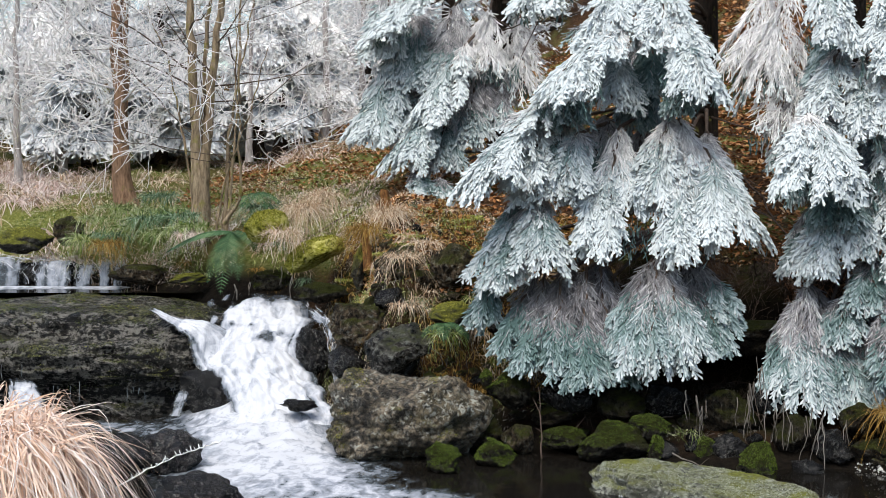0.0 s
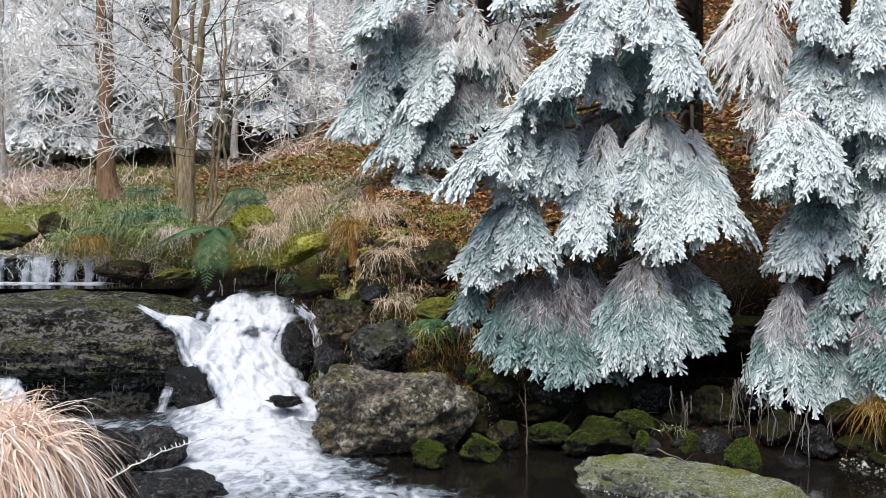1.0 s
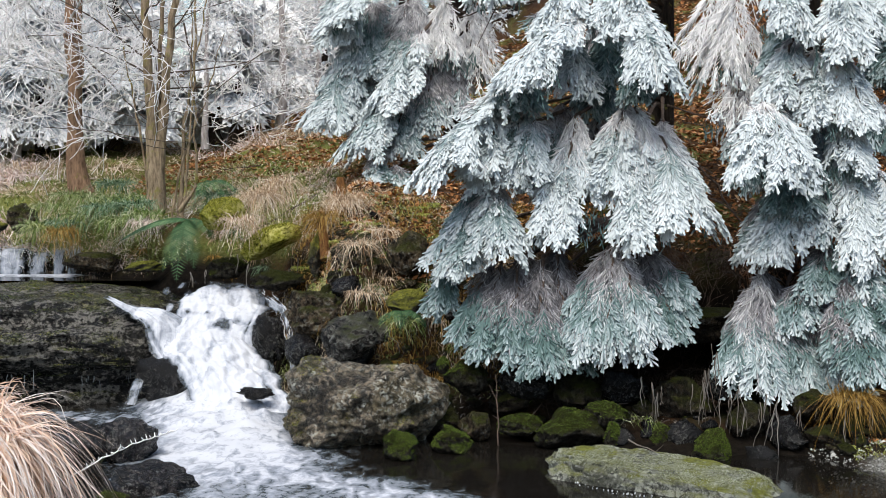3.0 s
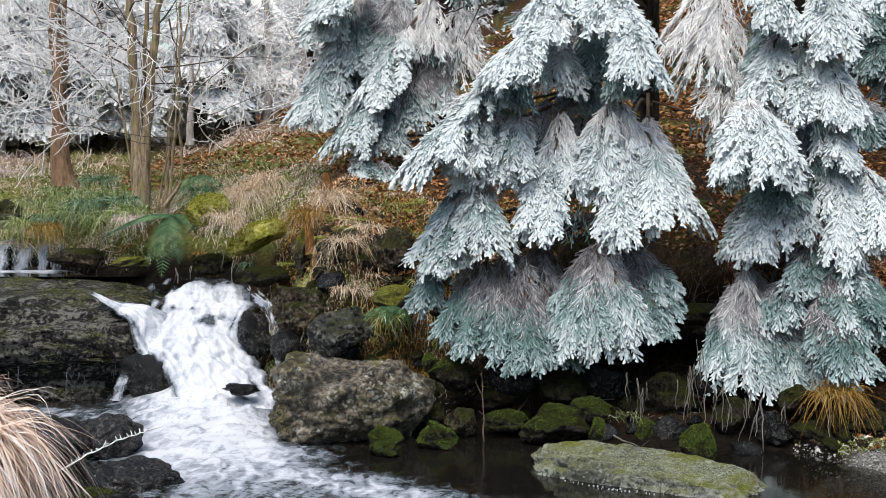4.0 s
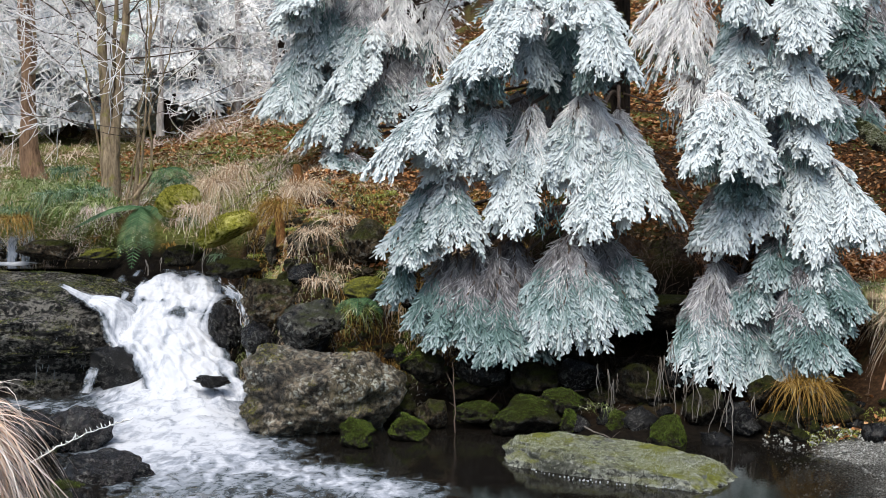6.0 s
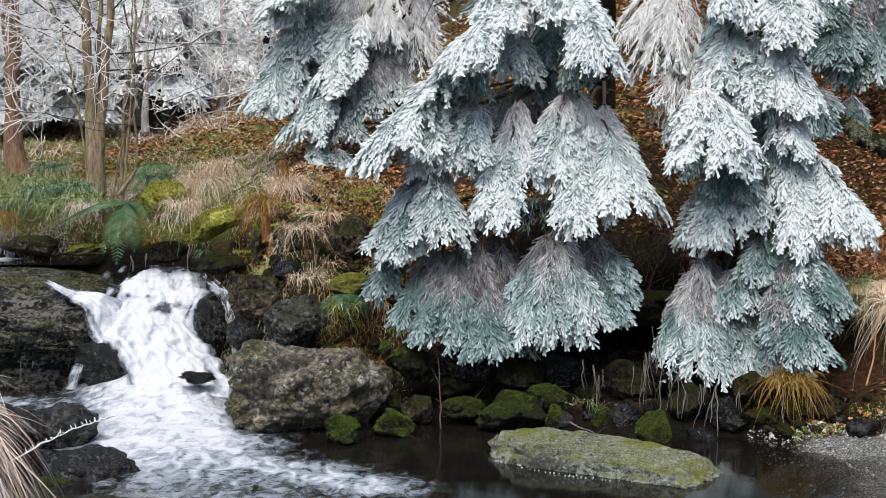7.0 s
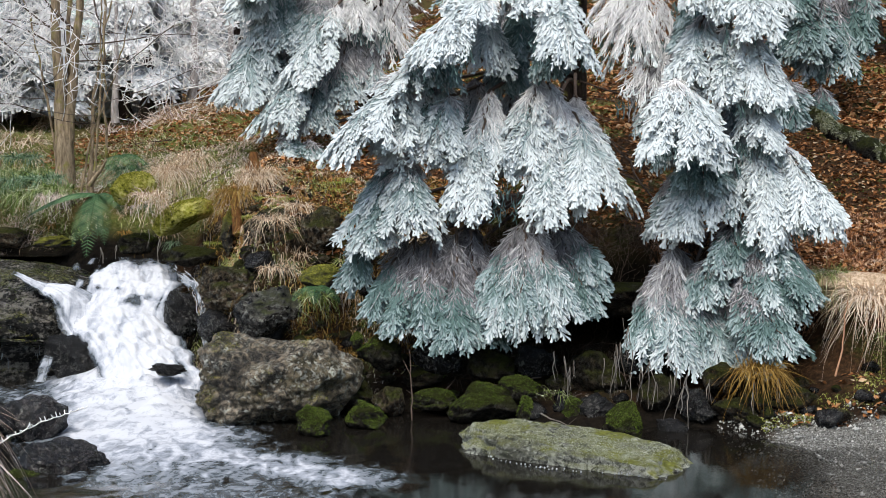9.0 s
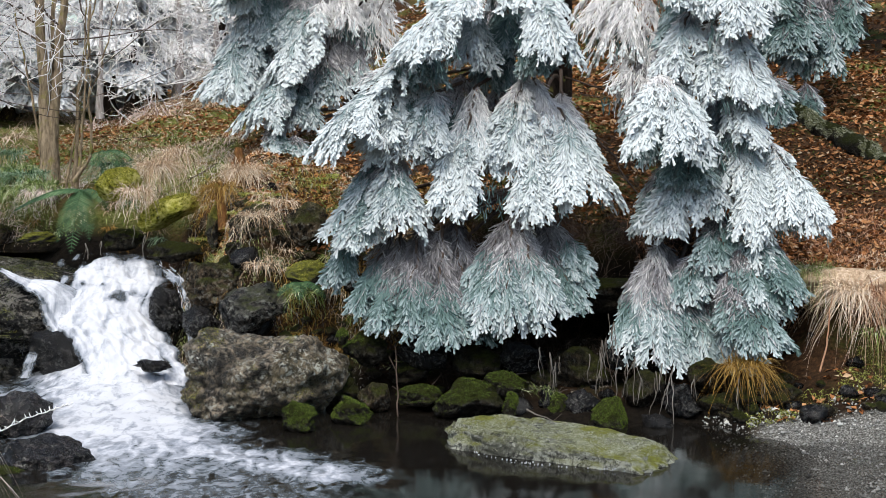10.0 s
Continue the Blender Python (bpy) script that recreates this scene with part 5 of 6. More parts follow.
spruce("spruce", "grey frosted spruce on the slope behind", (-0.17, 18.50, 2.40), (-0.24, 18.50, 10.74), 0.12, [
    ((-0.95, 17.17, 4.53), (-1.63, 16.60, 3.94), 0.71, 0.20, 1.00, 0.05),
    ((-1.18, 17.63, 4.32), (-1.27, 16.90, 3.40), 0.86, 0.10, 0.45, 0.30),
    ((-0.71, 17.60, 4.39), (-0.94, 16.80, 3.33), 0.85, 0.10, 0.40, 0.50),
    ((-1.37, 17.38, 3.69), (-1.78, 16.60, 2.71), 0.81, 0.15, 0.55, 0.15),
    ((-1.11, 17.52, 3.57), (-1.46, 16.80, 2.71), 0.79, 0.10, 0.42, 0.30),
    ((-0.56, 17.17, 3.88), (-1.01, 16.40, 2.93), 0.70, 0.15, 0.85, 0.15),
    ((-0.82, 17.04, 3.28), (-1.34, 16.30, 2.41), 0.89, 0.15, 0.60, 0.20),
    ((-0.69, 17.22, 3.22), (-0.92, 16.50, 2.39), 0.77, 0.10, 0.48, 0.30),
    ((-0.43, 17.45, 3.57), (-0.61, 16.70, 2.65), 0.78, 0.10, 0.35, 0.50),
    ((-0.30, 17.70, 4.33), (-0.42, 17.00, 3.47), 0.99, 0.06, 0.95, 0.85),
    ((0.04, 17.93, 4.22), (-0.09, 17.20, 3.28), 1.01, 0.06, 0.95, 0.90),
    ((0.40, 15.74, 4.54), (0.15, 15.20, 4.05), 0.65, 0.15, 1.15, 0.05),
    ((-1.52, 17.60, 4.59), (-1.50, 16.90, 3.72), 0.66, 0.10, 0.50, 0.20),
    ((-0.16, 17.73, 3.79), (-0.32, 17.00, 2.88), 0.73, 0.06, 0.30, 0.70),
    ((-0.86, 16.47, 2.29), (-0.90, 16.00, 1.98), 0.69, 0.03, 0.25, 0.20),
    ((-1.19, 16.56, 2.35), (-0.75, 16.10, 2.06), 0.57, 0.03, 0.30, 0.20),
], 41, coarse=1.05, crown=22)
spruce("spruce", "dull grey-green frosted spruce higher on the slope", (7.65, 23.00, 3.88), (7.45, 23.00, 12.16), 0.16, [
    ((5.73, 20.20, 4.91), (5.40, 19.50, 3.93), 0.91, 0.10, 0.14, 0.30),
    ((5.87, 20.10, 4.59), (5.51, 19.30, 3.39), 0.98, 0.10, 0.10, 0.40),
    ((6.33, 20.33, 4.62), (5.92, 19.40, 3.10), 0.98, 0.10, 0.08, 0.40),
    ((6.76, 20.47, 4.79), (6.28, 19.60, 3.41), 0.84, 0.10, 0.12, 0.30),
    ((5.64, 20.37, 4.00), (5.42, 19.80, 3.34), 0.62, 0.06, 0.07, 0.40),
    ((5.39, 19.41, 3.10), (5.38, 18.80, 2.41), 0.81, 0.06, 0.17, 0.20),
    ((5.87, 19.48, 3.03), (5.82, 18.90, 2.39), 0.52, 0.06, 0.14, 0.20),
], 43, coarse=1.4, crown=18)

# the pale needles of these spruces hold painted haze as well as frost
BEHIND = "white frosted spruce behind the alders"
spruce("spruce", BEHIND, (-3.81, 25.50, 2.84), (-3.72, 25.50, 11.09), 0.16, [
    ((-3.73, 25.20, 5.60), (-4.12, 24.00, 4.34), 1.2, 0.3, 1.0, 0.2), ((-3.69, 25.20, 5.40), (-3.01, 24.00, 4.25), 1.2, 0.3, 1.0, 0.2), ((-3.79, 25.20, 4.73), (-4.24, 23.80, 3.50), 1.3, 0.3, 0.85, 0.2),
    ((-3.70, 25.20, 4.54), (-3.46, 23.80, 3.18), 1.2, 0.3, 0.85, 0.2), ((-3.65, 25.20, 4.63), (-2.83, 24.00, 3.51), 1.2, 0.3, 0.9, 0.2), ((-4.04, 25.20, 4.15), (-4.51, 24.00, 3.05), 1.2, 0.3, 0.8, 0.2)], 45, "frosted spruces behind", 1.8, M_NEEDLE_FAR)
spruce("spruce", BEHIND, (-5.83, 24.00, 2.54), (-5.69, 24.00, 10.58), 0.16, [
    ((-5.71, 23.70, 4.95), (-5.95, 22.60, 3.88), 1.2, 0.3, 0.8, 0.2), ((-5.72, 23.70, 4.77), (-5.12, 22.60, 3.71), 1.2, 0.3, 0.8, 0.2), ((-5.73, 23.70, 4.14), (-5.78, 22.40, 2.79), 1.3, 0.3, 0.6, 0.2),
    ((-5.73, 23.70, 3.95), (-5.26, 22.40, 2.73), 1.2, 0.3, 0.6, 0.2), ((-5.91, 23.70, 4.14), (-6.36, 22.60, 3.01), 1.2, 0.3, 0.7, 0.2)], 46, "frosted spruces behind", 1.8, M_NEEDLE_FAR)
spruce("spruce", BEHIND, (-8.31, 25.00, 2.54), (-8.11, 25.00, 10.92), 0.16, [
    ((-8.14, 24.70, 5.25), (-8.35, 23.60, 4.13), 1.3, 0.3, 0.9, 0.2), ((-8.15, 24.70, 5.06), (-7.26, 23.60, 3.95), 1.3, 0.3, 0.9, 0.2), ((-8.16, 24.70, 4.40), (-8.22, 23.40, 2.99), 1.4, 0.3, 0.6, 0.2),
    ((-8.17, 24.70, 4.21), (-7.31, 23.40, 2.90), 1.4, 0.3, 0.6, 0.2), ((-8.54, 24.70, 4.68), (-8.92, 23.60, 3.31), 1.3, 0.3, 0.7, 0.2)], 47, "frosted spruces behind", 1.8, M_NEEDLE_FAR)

def young_spruce(base, height, spread, seed):
    rng = np.random.default_rng(seed)
    base = np.array(base, float)
    boughs = []
    for k in range(int(height * 6)):
        h = 0.25 + (height - 0.4) * (k + rng.uniform(0, 1)) / (height * 6)
        a = rng.uniform(math.pi * 1.02, math.pi * 1.98) if k % 4 else rng.uniform(0, math.pi)
        ln = spread * (1 - 0.75 * h / height) * rng.uniform(0.8, 1.15)
        root = base + np.array([0, 0, h + 0.35 * ln])
        boughs.append((tuple(root), tuple(root + np.array([math.cos(a) * ln, math.sin(a) * ln, -0.62 * ln])), 0.62 * ln + 0.2, 0.12 * ln, rng.uniform(0.25, 0.8), 0.12))
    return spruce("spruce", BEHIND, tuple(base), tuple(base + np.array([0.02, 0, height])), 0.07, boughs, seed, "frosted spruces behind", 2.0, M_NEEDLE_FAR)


young_spruce((-5.67, 23.00, 2.52), 3.6, 1.25, 48)
young_spruce((-4.15, 23.50, 2.61), 3.8, 1.2, 49)
young_spruce((-6.69, 22.50, 2.47), 3.4, 1.2, 50)

# ---- bare frosted trees ----


def grow(rng, start, direction, length, radius, depth, out, lean=0.25, split=3, rise=0.05):
    """A branch with its forks; out gets (path, radii, depth)."""
    n = 5
    pts, d = [np.array(start, float)], unit(np.array(direction, float))
    for k in range(n):
        d = unit(d + rng.normal(size=3) * 0.11 + UP * rise)
        pts.append(pts[-1] + d * length / n)
    pts = np.array(pts)
    out.append((pts, np.linspace(radius, radius * 0.45, n + 1), depth))
    if depth == 0:
        return
    for k in range(split):
        i = rng.integers(2, n + 1)
        side = unit(np.cross(d, rng.normal(size=3)))
        nd = unit(d * rng.uniform(0.4, 0.9) + side * rng.uniform(0.6, 1.1))
        grow(rng, pts[i], nd, length * rng.uniform(0.45, 0.7), radius * 0.5, depth - 1, out, lean, 3, rise)


def bare_tree(name, label, base, stems, seed, bark, group, twig_r=0.0045, limb_frost=None, high=0.95, kick=0.0):
    """stems: (offset, lean, height, radius, limbs, lowest limb)."""
    rng = np.random.default_rng(seed)
    base = np.array(base, float)
    tree = thing(name, label, "tree", group, at=tuple(base))
    paths, radii = [], []
    for off, lean, height, radius, limbs, low in stems:
        s = np.linspace(0, 1, 26)[:, None]
        path = np.array(off) + np.array(lean) * s ** 1.2 * height + UP * height * s + 0.012 * np.cumsum(rng.normal(size=(26, 3)), 0) * np.array([1, 1, 0])
        path[:, 0] += kick * np.exp(-s[:, 0] * height * 4.0)
        path[:, 2] -= 0.30
        rad = radius * (1 - 0.65 * s[:, 0]) * (1 + (0.7 if radius > 0.03 else 0.2) * np.exp(-s[:, 0] * height * 2.6))
        v, q = tubes([path], [rad], 12)
        v += 0.012 * fbm(v, 9, seed, 3)[:, None]
        link("trunk", v, quads=q, material=bark, parent=tree)
        out = []
        for _ in range(limbs):
            h = rng.uniform(low, high)
            i = int(h * 25)
            a = rng.uniform(0, 2 * np.pi)
            d = np.array([math.cos(a), math.sin(a), rng.uniform(-0.1, 0.7)])
            grow(rng, path[i], d, rng.uniform(0.8, 1.7), radius * 0.16, 3, out, split=4, rise=0.05)
        if not out:
            continue
        thick = [o for o in out if o[2] == 3]
        thin = [o for o in out if o[2] < 3]
        for o in thick:
            v, q = tubes([o[0]], [np.maximum(o[1], twig_r)], 6)
            lim = link("limb", v, quads=q, material=M_RIME_TWIG if limb_frost else M_TWIG_DARK, parent=tree, attrs={"frost": np.full(len(v), limb_frost or 0.0)})
        p0 = np.concatenate([o[0][:-1] for o in thin])
        p1 = np.concatenate([o[0][1:] for o in thin])
        r0 = np.concatenate([np.maximum(o[1][:-1], twig_r) for o in thin])
        v, q = segments_mesh(p0, p1, r0, r0 * 0.92, 3)
        fr = np.repeat(0.8 + 0.15 * rng.normal(size=len(p0)), 6)
        tagged(link("twig_mass", v, quads=q, material=M_RIME_PINK, parent=tree, attrs={"frost": fr}), kind="stuff")
    return tree


bare_tree("alder", "multi-stemmed bare alder with mossy pale bark", (-3.71, 17.00, 1.99), [
    ((-0.02, 0, 0), (-0.02, 0, 0), 4.2, 0.076, 6, 0.36),
    ((0.03, 0.03, 0), (0.10, 0, 0), 4.2, 0.064, 6, 0.36),
    ((0.02, 0.08, 0), (0.04, 0.05, 0), 3.9, 0.040, 5, 0.38),
    ((0.22, 0.20, 0), (0.10, 0.05, 0), 3.6, 0.024, 3, 0.4),
    ((0.32, -0.05, 0), (0.16, -0.02, 0), 3.0, 0.018, 3, 0.4),
    ((0.42, 0.1, 0), (0.05, -0.02, 0), 2.6, 0.016, 3, 0.4),
    ((0.16, 0.0, 0), (0.30, -0.05, 0), 2.2, 0.014, 3, 0.35),
    ((-0.06, 0.1, 0), (-0.22, 0.1, 0), 3.0, 0.018, 3, 0.4),
], 51, M_BARK_PALE, "bare trees", high=0.75)
bare_tree("alder", "single brown-barked bare tree with a flared foot", (-5.20, 19.00, 2.10), [
    ((-0.02, 0, 0), (-0.005, 0, 0), 4.6, 0.110, 14, 0.34),
    ((-0.13, 0.08, 0), (0.01, 0.02, 0), 4.4, 0.08, 8, 0.34),
], 53, M_BARK_BROWN, "bare trees", 0.0045, 0.45, high=0.75, kick=0.16)
for k, (p, h, r, n, sd) in enumerate([((-3.16, 24.00, 2.86), 5, 0.07, 14, 61), ((-3.70, 23.00, 2.93), 1.2, 0.1, 3, 62), ((-6.97, 22.00, 2.40), 5, 0.06, 18, 63), ((-7.30, 21.00, 2.48), 5, 0.05, 14, 64),
                                       ((-4.05, 22.00, 2.82), 5, 0.04, 10, 66), ((-2.88, 27.00, 3.03), 6, 0.06, 18, 67), ((-8.72, 23.00, 2.40), 5, 0.06, 18, 68)]):
    bare_tree("bare_tree", "thin bare tree thick with white hoarfrost", p, [((0, 0, 0), (0.02, 0, 0), h, r, n, 0.1)], sd, M_BARK_DARK if h < 2 else M_BARK_GREY, "bare trees behind", 0.0075, 0.9, 0.62)

# ---- frosted conifers behind ----


def far_conifer(at, height, spread, seed):
    rng = np.random.default_rng(seed)
    at = np.array(at, float)
    tree = thing("conifer", "distant conifer white with hoarfrost and painted haze", "tree", "frosted conifers behind", at=tuple(at))
    s = np.linspace(0, 1, 8)[:, None]
    v, q = tubes([UP * height * s], [0.14 * (1.05 - s[:, 0])], 8)
    link("trunk", v, quads=q, material=M_BARK_DARK, parent=tree)
    a0, a1, fr = [], [], []
    tiers = int(height / 0.36)
    for k in range(tiers):
        h = 0.25 + (height - 0.3) * k / tiers
        ln = spread * (1 - h / height) + 0.15
        for a in rng.uniform(0, 2 * np.pi, 6):
            d = np.array([math.cos(a), math.sin(a), 0])
            m = max(3, int(ln / 0.12))
            u = np.linspace(0, 1, m + 1)[:, None]
            pts = UP * h + d * ln * u - UP * 0.5 * ln * u ** 1.5 + rng.normal(size=(m + 1, 3)) * 0.02
            sd = np.cross(d, UP)
            for side in (-1, 1):
                for rep in range(1):
                    e = unit(0.7 * d + side * sd * rng.uniform(0.5, 1.0, (m, 1)) - UP * rng.uniform(0.2, 0.9, (m, 1)))
                    l2 = rng.uniform(0.18, 0.42, (m, 1))
                    a0.append(pts[1:]); a1.append(pts[1:] + e * l2)
                    fr.append(rng.uniform(0.5, 0.95, m))
    p0, p1, fr = np.concatenate(a0), np.concatenate(a1), np.concatenate(fr)
    v, f, q, f2 = needle_mesh(p0, p1, fr, np.full(len(p0), 1.0), rng, 9, 0.10, 0.05)
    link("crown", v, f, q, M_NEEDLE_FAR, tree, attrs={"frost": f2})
    return tree


first = far_conifer((-8.97, 27.00, 2.50), 6.5, 1.7, 71)
second = far_conifer((-5.06, 30.00, 2.98), 7.5, 1.9, 72)
rng = np.random.default_rng(77)
for k in range(6):
    x = -12 + 13 * (k + rng.uniform(0, 1)) / 6
    y = rng.uniform(25, 38)
    z = float(surface(x, y)[0])
    copy_thing(first if k % 2 else second, pose(x, y, z - 0.1, 0, 0, rng.uniform(0, 360)))
for x, y in ((-1.35, 30.0), (-2.6, 31.0)):
    copy_thing(second, pose(x, y, float(surface(x, y)[0]) - 0.1, 0, 0, 40 * x) @ Matrix.Scale(1.3, 4))

# ---- grass, ferns and moss of the banks ----


def tuft(name, label, at, n, length, spread, droop, width, material, seed, group="dry grass tufts", lean=(0, 0, 0), radius=0.08, nseg=6, wild=0.18, wave=0.14):
    rng = np.random.default_rng(seed)
    a = rng.uniform(0, 2 * np.pi, n)
    r = radius * np.sqrt(rng.uniform(0, 1, n))
    root = np.stack([np.cos(a) * r, np.sin(a) * r, 0 * a], -1)
    out = rng.uniform(0.1, spread, n)
    d = np.stack([np.cos(a) * out, np.sin(a) * out, np.ones(n)], -1) + np.array(lean) + wild * rng.normal(size=(n, 3))
    v, q = ribbons(root, d, length * rng.uniform(0.45, 1.1, n), width * rng.uniform(0.6, 1.2, n), droop * rng.uniform(0.4, 1.5, n), rng, nseg, wave)
    ob = link(name, v, quads=q, material=material)
    ob.location = at
    return tagged(ob, label, "grass", group)


def grass_mat(name, label, area, n, length, width, material, seed, droop=0.9, lean=(0, -0.5, 0), clump=1.2, cut=0.0, nseg=2):
    """Low tangled growth over a stretch of the bank, thick and thin in patches."""
    rng = np.random.default_rng(seed)
    x = rng.uniform(area[0], area[1], n * 2)
    y = rng.uniform(area[2], area[3], n * 2)
    p = np.stack([x, y, 0 * x], -1)
    keep = fbm(p, clump, seed % 30 + 0.5, 3) > cut
    x, y = x[keep][:n], y[keep][:n]
    z = surface(x, y)
    dry = z > np.where((x < -2.2) & (y > 15), 1.12, 0.04)
    x, y, z = x[dry], y[dry], z[dry]
    root = np.stack([x, y, z], -1)
    m = len(x)
    comb = np.stack([fbm(root, 2.3, seed % 17, 2), 0 * x, 0 * x], -1) * 1.6
    d = np.array([0, 0, 0.8]) + np.array(lean) + comb + 0.55 * rng.normal(size=(m, 3)) * np.array([1, 1, 0.5])
    d[:, 2] = np.abs(d[:, 2]) + 0.15
    v, q = ribbons(root, d, length * rng.uniform(0.4, 1.2, m), width * rng.uniform(0.6, 1.3, m), droop * rng.uniform(0.5, 1.5, m), rng, nseg, 0.16)
    ob = link(name, v, quads=q, material=material)
    return tagged(ob, label, "grass", kind="stuff")


tuft("grass_tuft", "large overhanging mop of pale dry grass on the near bank", (-2.22, 6.00, 1.28), 2600, 0.56, 2.6, 1.5, 0.0105, M_GRASS_STRAW, 81, radius=0.24, nseg=9, lean=(0.2, -0.2, 0), wild=0.5)
tuft("grass_tuft", "large overhanging mop of pale dry grass on the near bank", (-2.48, 5.80, 1.28), 1300, 0.64, 2.4, 1.4, 0.0105, M_GRASS_STRAW, 82, radius=0.22, nseg=8, lean=(0.2, -0.2, 0), wild=0.5)
tuft("grass_tuft", "pale dry grass straggling over the near bank", (-2.02, 5.90, 1.24), 420, 0.46, 2.4, 1.5, 0.010, M_GRASS_STRAW, 84, radius=0.16, nseg=8, lean=(0.4, -0.3, 0), wild=0.9)
rock("rock", (-2.43, 6.30, 0.90), (0.75, 0.7, 0.62), 83, M_THATCH, "earthy hummock under the dry grass", (0, 0, 0), "near bank")
DROOP = "drooping tuft of frosted dry grass on the bank"
for p, n, ln, sd, m, lab in [
        ((-2.28, 15.60, 1.99), 800, 0.50, 1, M_GRASS_FROST, DROOP), ((-2.10, 15.90, 2.12), 500, 0.42, 15, M_GRASS_FROST, DROOP), ((-2.39, 14.75, 1.76), 420, 0.30, 2, M_GRASS_FROST, DROOP),
        ((-3.61, 15.90, 1.69), 300, 0.26, 3, M_GRASS_PINK, "small pinkish tuft of dead fern"),
        ((-1.31, 15.00, 1.96), 700, 0.48, 4, M_GRASS_FROST, DROOP), ((-1.52, 14.70, 1.80), 420, 0.48, 5, M_GRASS_OCHRE, "drooping tuft of ochre grass on the bank"),
        ((-4.73, 16.60, 1.56), 460, 0.34, 6, M_GRASS_OCHRE, "ochre grass hanging over the upper cascade"), ((-4.98, 16.70, 1.59), 300, 0.3, 16, M_GRASS_GREEN, "green grass hanging over the upper cascade"),
        ((-1.02, 13.40, 1.14), 160, 0.2, 7, M_GRASS_FROST, DROOP), ((-1.07, 13.80, 1.57), 300, 0.30, 8, M_GRASS_FROST, DROOP), ((-0.88, 14.20, 1.68), 240, 0.28, 17, M_GRASS_FROST, DROOP),
        ((-0.64, 13.10, 0.91), 200, 0.28, 18, M_GRASS_GREEN, "small green grass tuft between the stones"),
        ((3.10, 11.75, 0.45), 520, 0.46, 9, M_GRASS_OCHRE, "ochre grass tuft hanging to the water"), ((4.14, 12.20, 1.02), 480, 0.70, 10, M_GRASS_PALE, "pale grass hanging over the bank edge"),
        ((4.40, 12.05, 1.00), 480, 0.70, 14, M_GRASS_RED, "pale grass hanging over the bank edge"),
        ((3.95, 12.60, 1.15), 500, 0.4, 11, M_GRASS_GREEN, "greenish grass tuft on the bank edge"), ((4.15, 11.60, 0.75), 120, 0.2, 12, M_GRASS_GREEN, "small green rush on the shore"),
        ((1.37, 11.60, 0.28), 60, 0.16, 13, M_GRASS_GREEN, "small green rush between mossy stones"), ((0.13, 13.20, 1.21), 300, 0.3, 19, M_GRASS_OCHRE, "rusty grass tuft under the boughs")]:
    tuft("grass_tuft", lab, p, int(n * 0.75), ln * 0.74, 1.7, 0.95, 0.0062, m, 90 + sd, lean=(0.1 * (sd % 5 - 2), -0.35, -0.25), wild=0.85, radius=0.16, nseg=7)
for k in range(40):
    rr = np.random.default_rng(300 + k)
    x, y = (rr.uniform(-9.0, -5.6), rr.uniform(17.4, 21.5)) if k < 18 else (rr.uniform(-10.0, -2.6), rr.uniform(20.5, 23.5))
    tuft("grass_tuft", "frosted pinkish tangle of dead bracken", (x, y, float(surface(x, y)[0])), 190, 0.62, 3.2, 1.1, 0.015, M_GRASS_PINK if k % 3 else M_GRASS_FROST, 310 + k, "dead bracken", radius=0.35, wild=1.1, nseg=8, wave=0.30)

grass_mat("grass_mat", "tangled green grass and fern over the mossy bank", (-6.5, -1.7, 16.2, 20.0), 14000, 0.13, 0.012, M_GRASS_GREEN, 401, cut=-0.25)
grass_mat("grass_mat", "frosted straw lying over the bank", (-6.5, -0.6, 16.0, 19.5), 9000, 0.20, 0.010, M_GRASS_FROST, 402, cut=-0.1)
grass_mat("grass_mat", "thin frosted grass on the slope", (-10, 0, 19, 27), 9000, 0.20, 0.013, M_GRASS_FROST, 403, cut=-0.3, nseg=2)
grass_mat("grass_mat", "green grass patches on the slope", (-9, 6, 18.5, 27), 6000, 0.13, 0.016, M_GRASS_GREEN, 404, cut=0.02, nseg=2)
grass_mat("grass_mat", "dry stalks hanging from the steep bank", (-1.9, 0.6, 13.3, 15.8), 3200, 0.22, 0.006, M_GRASS_FROST, 405, droop=1.3, cut=-0.05)
grass_mat("grass_mat", "brown dead grass on the steep bank", (-1.9, 1.0, 13.0, 15.8), 5500, 0.20, 0.008, M_GRASS_OCHRE, 406, droop=1.3, cut=0.0)
grass_mat("grass_mat", "low green plants on the steep bank", (-1.9, 1.2, 12.8, 15.5), 3500, 0.11, 0.012, M_GRASS_GREEN, 407, cut=0.12)
grass_mat("grass_mat", "rust-coloured grass and needles above the bank", (2.6, 6.5, 12.75, 15.5), 12000, 0.24, 0.008, M_GRASS_RED, 408, droop=1.2, cut=-0.3)
grass_mat("grass_mat", "pale grass on the bank edge", (3.9, 6.5, 12.6, 13.4), 3000, 0.26, 0.008, M_GRASS_FROST, 409, droop=1.2, cut=0.0)
grass_mat("grass_mat", "green moss and grass on the shore", (3.0, 5.0, 11.2, 12.2), 5000, 0.05, 0.007, M_MOSS_CLUMP, 410, cut=0.0)
grass_mat("grass_mat", "green moss shoots in patches on the leafy slope", (-3, 7, 14.5, 26), 16000, 0.05, 0.022, M_MOSS_GREEN, 411, clump=1.5, cut=0.12, nseg=2)


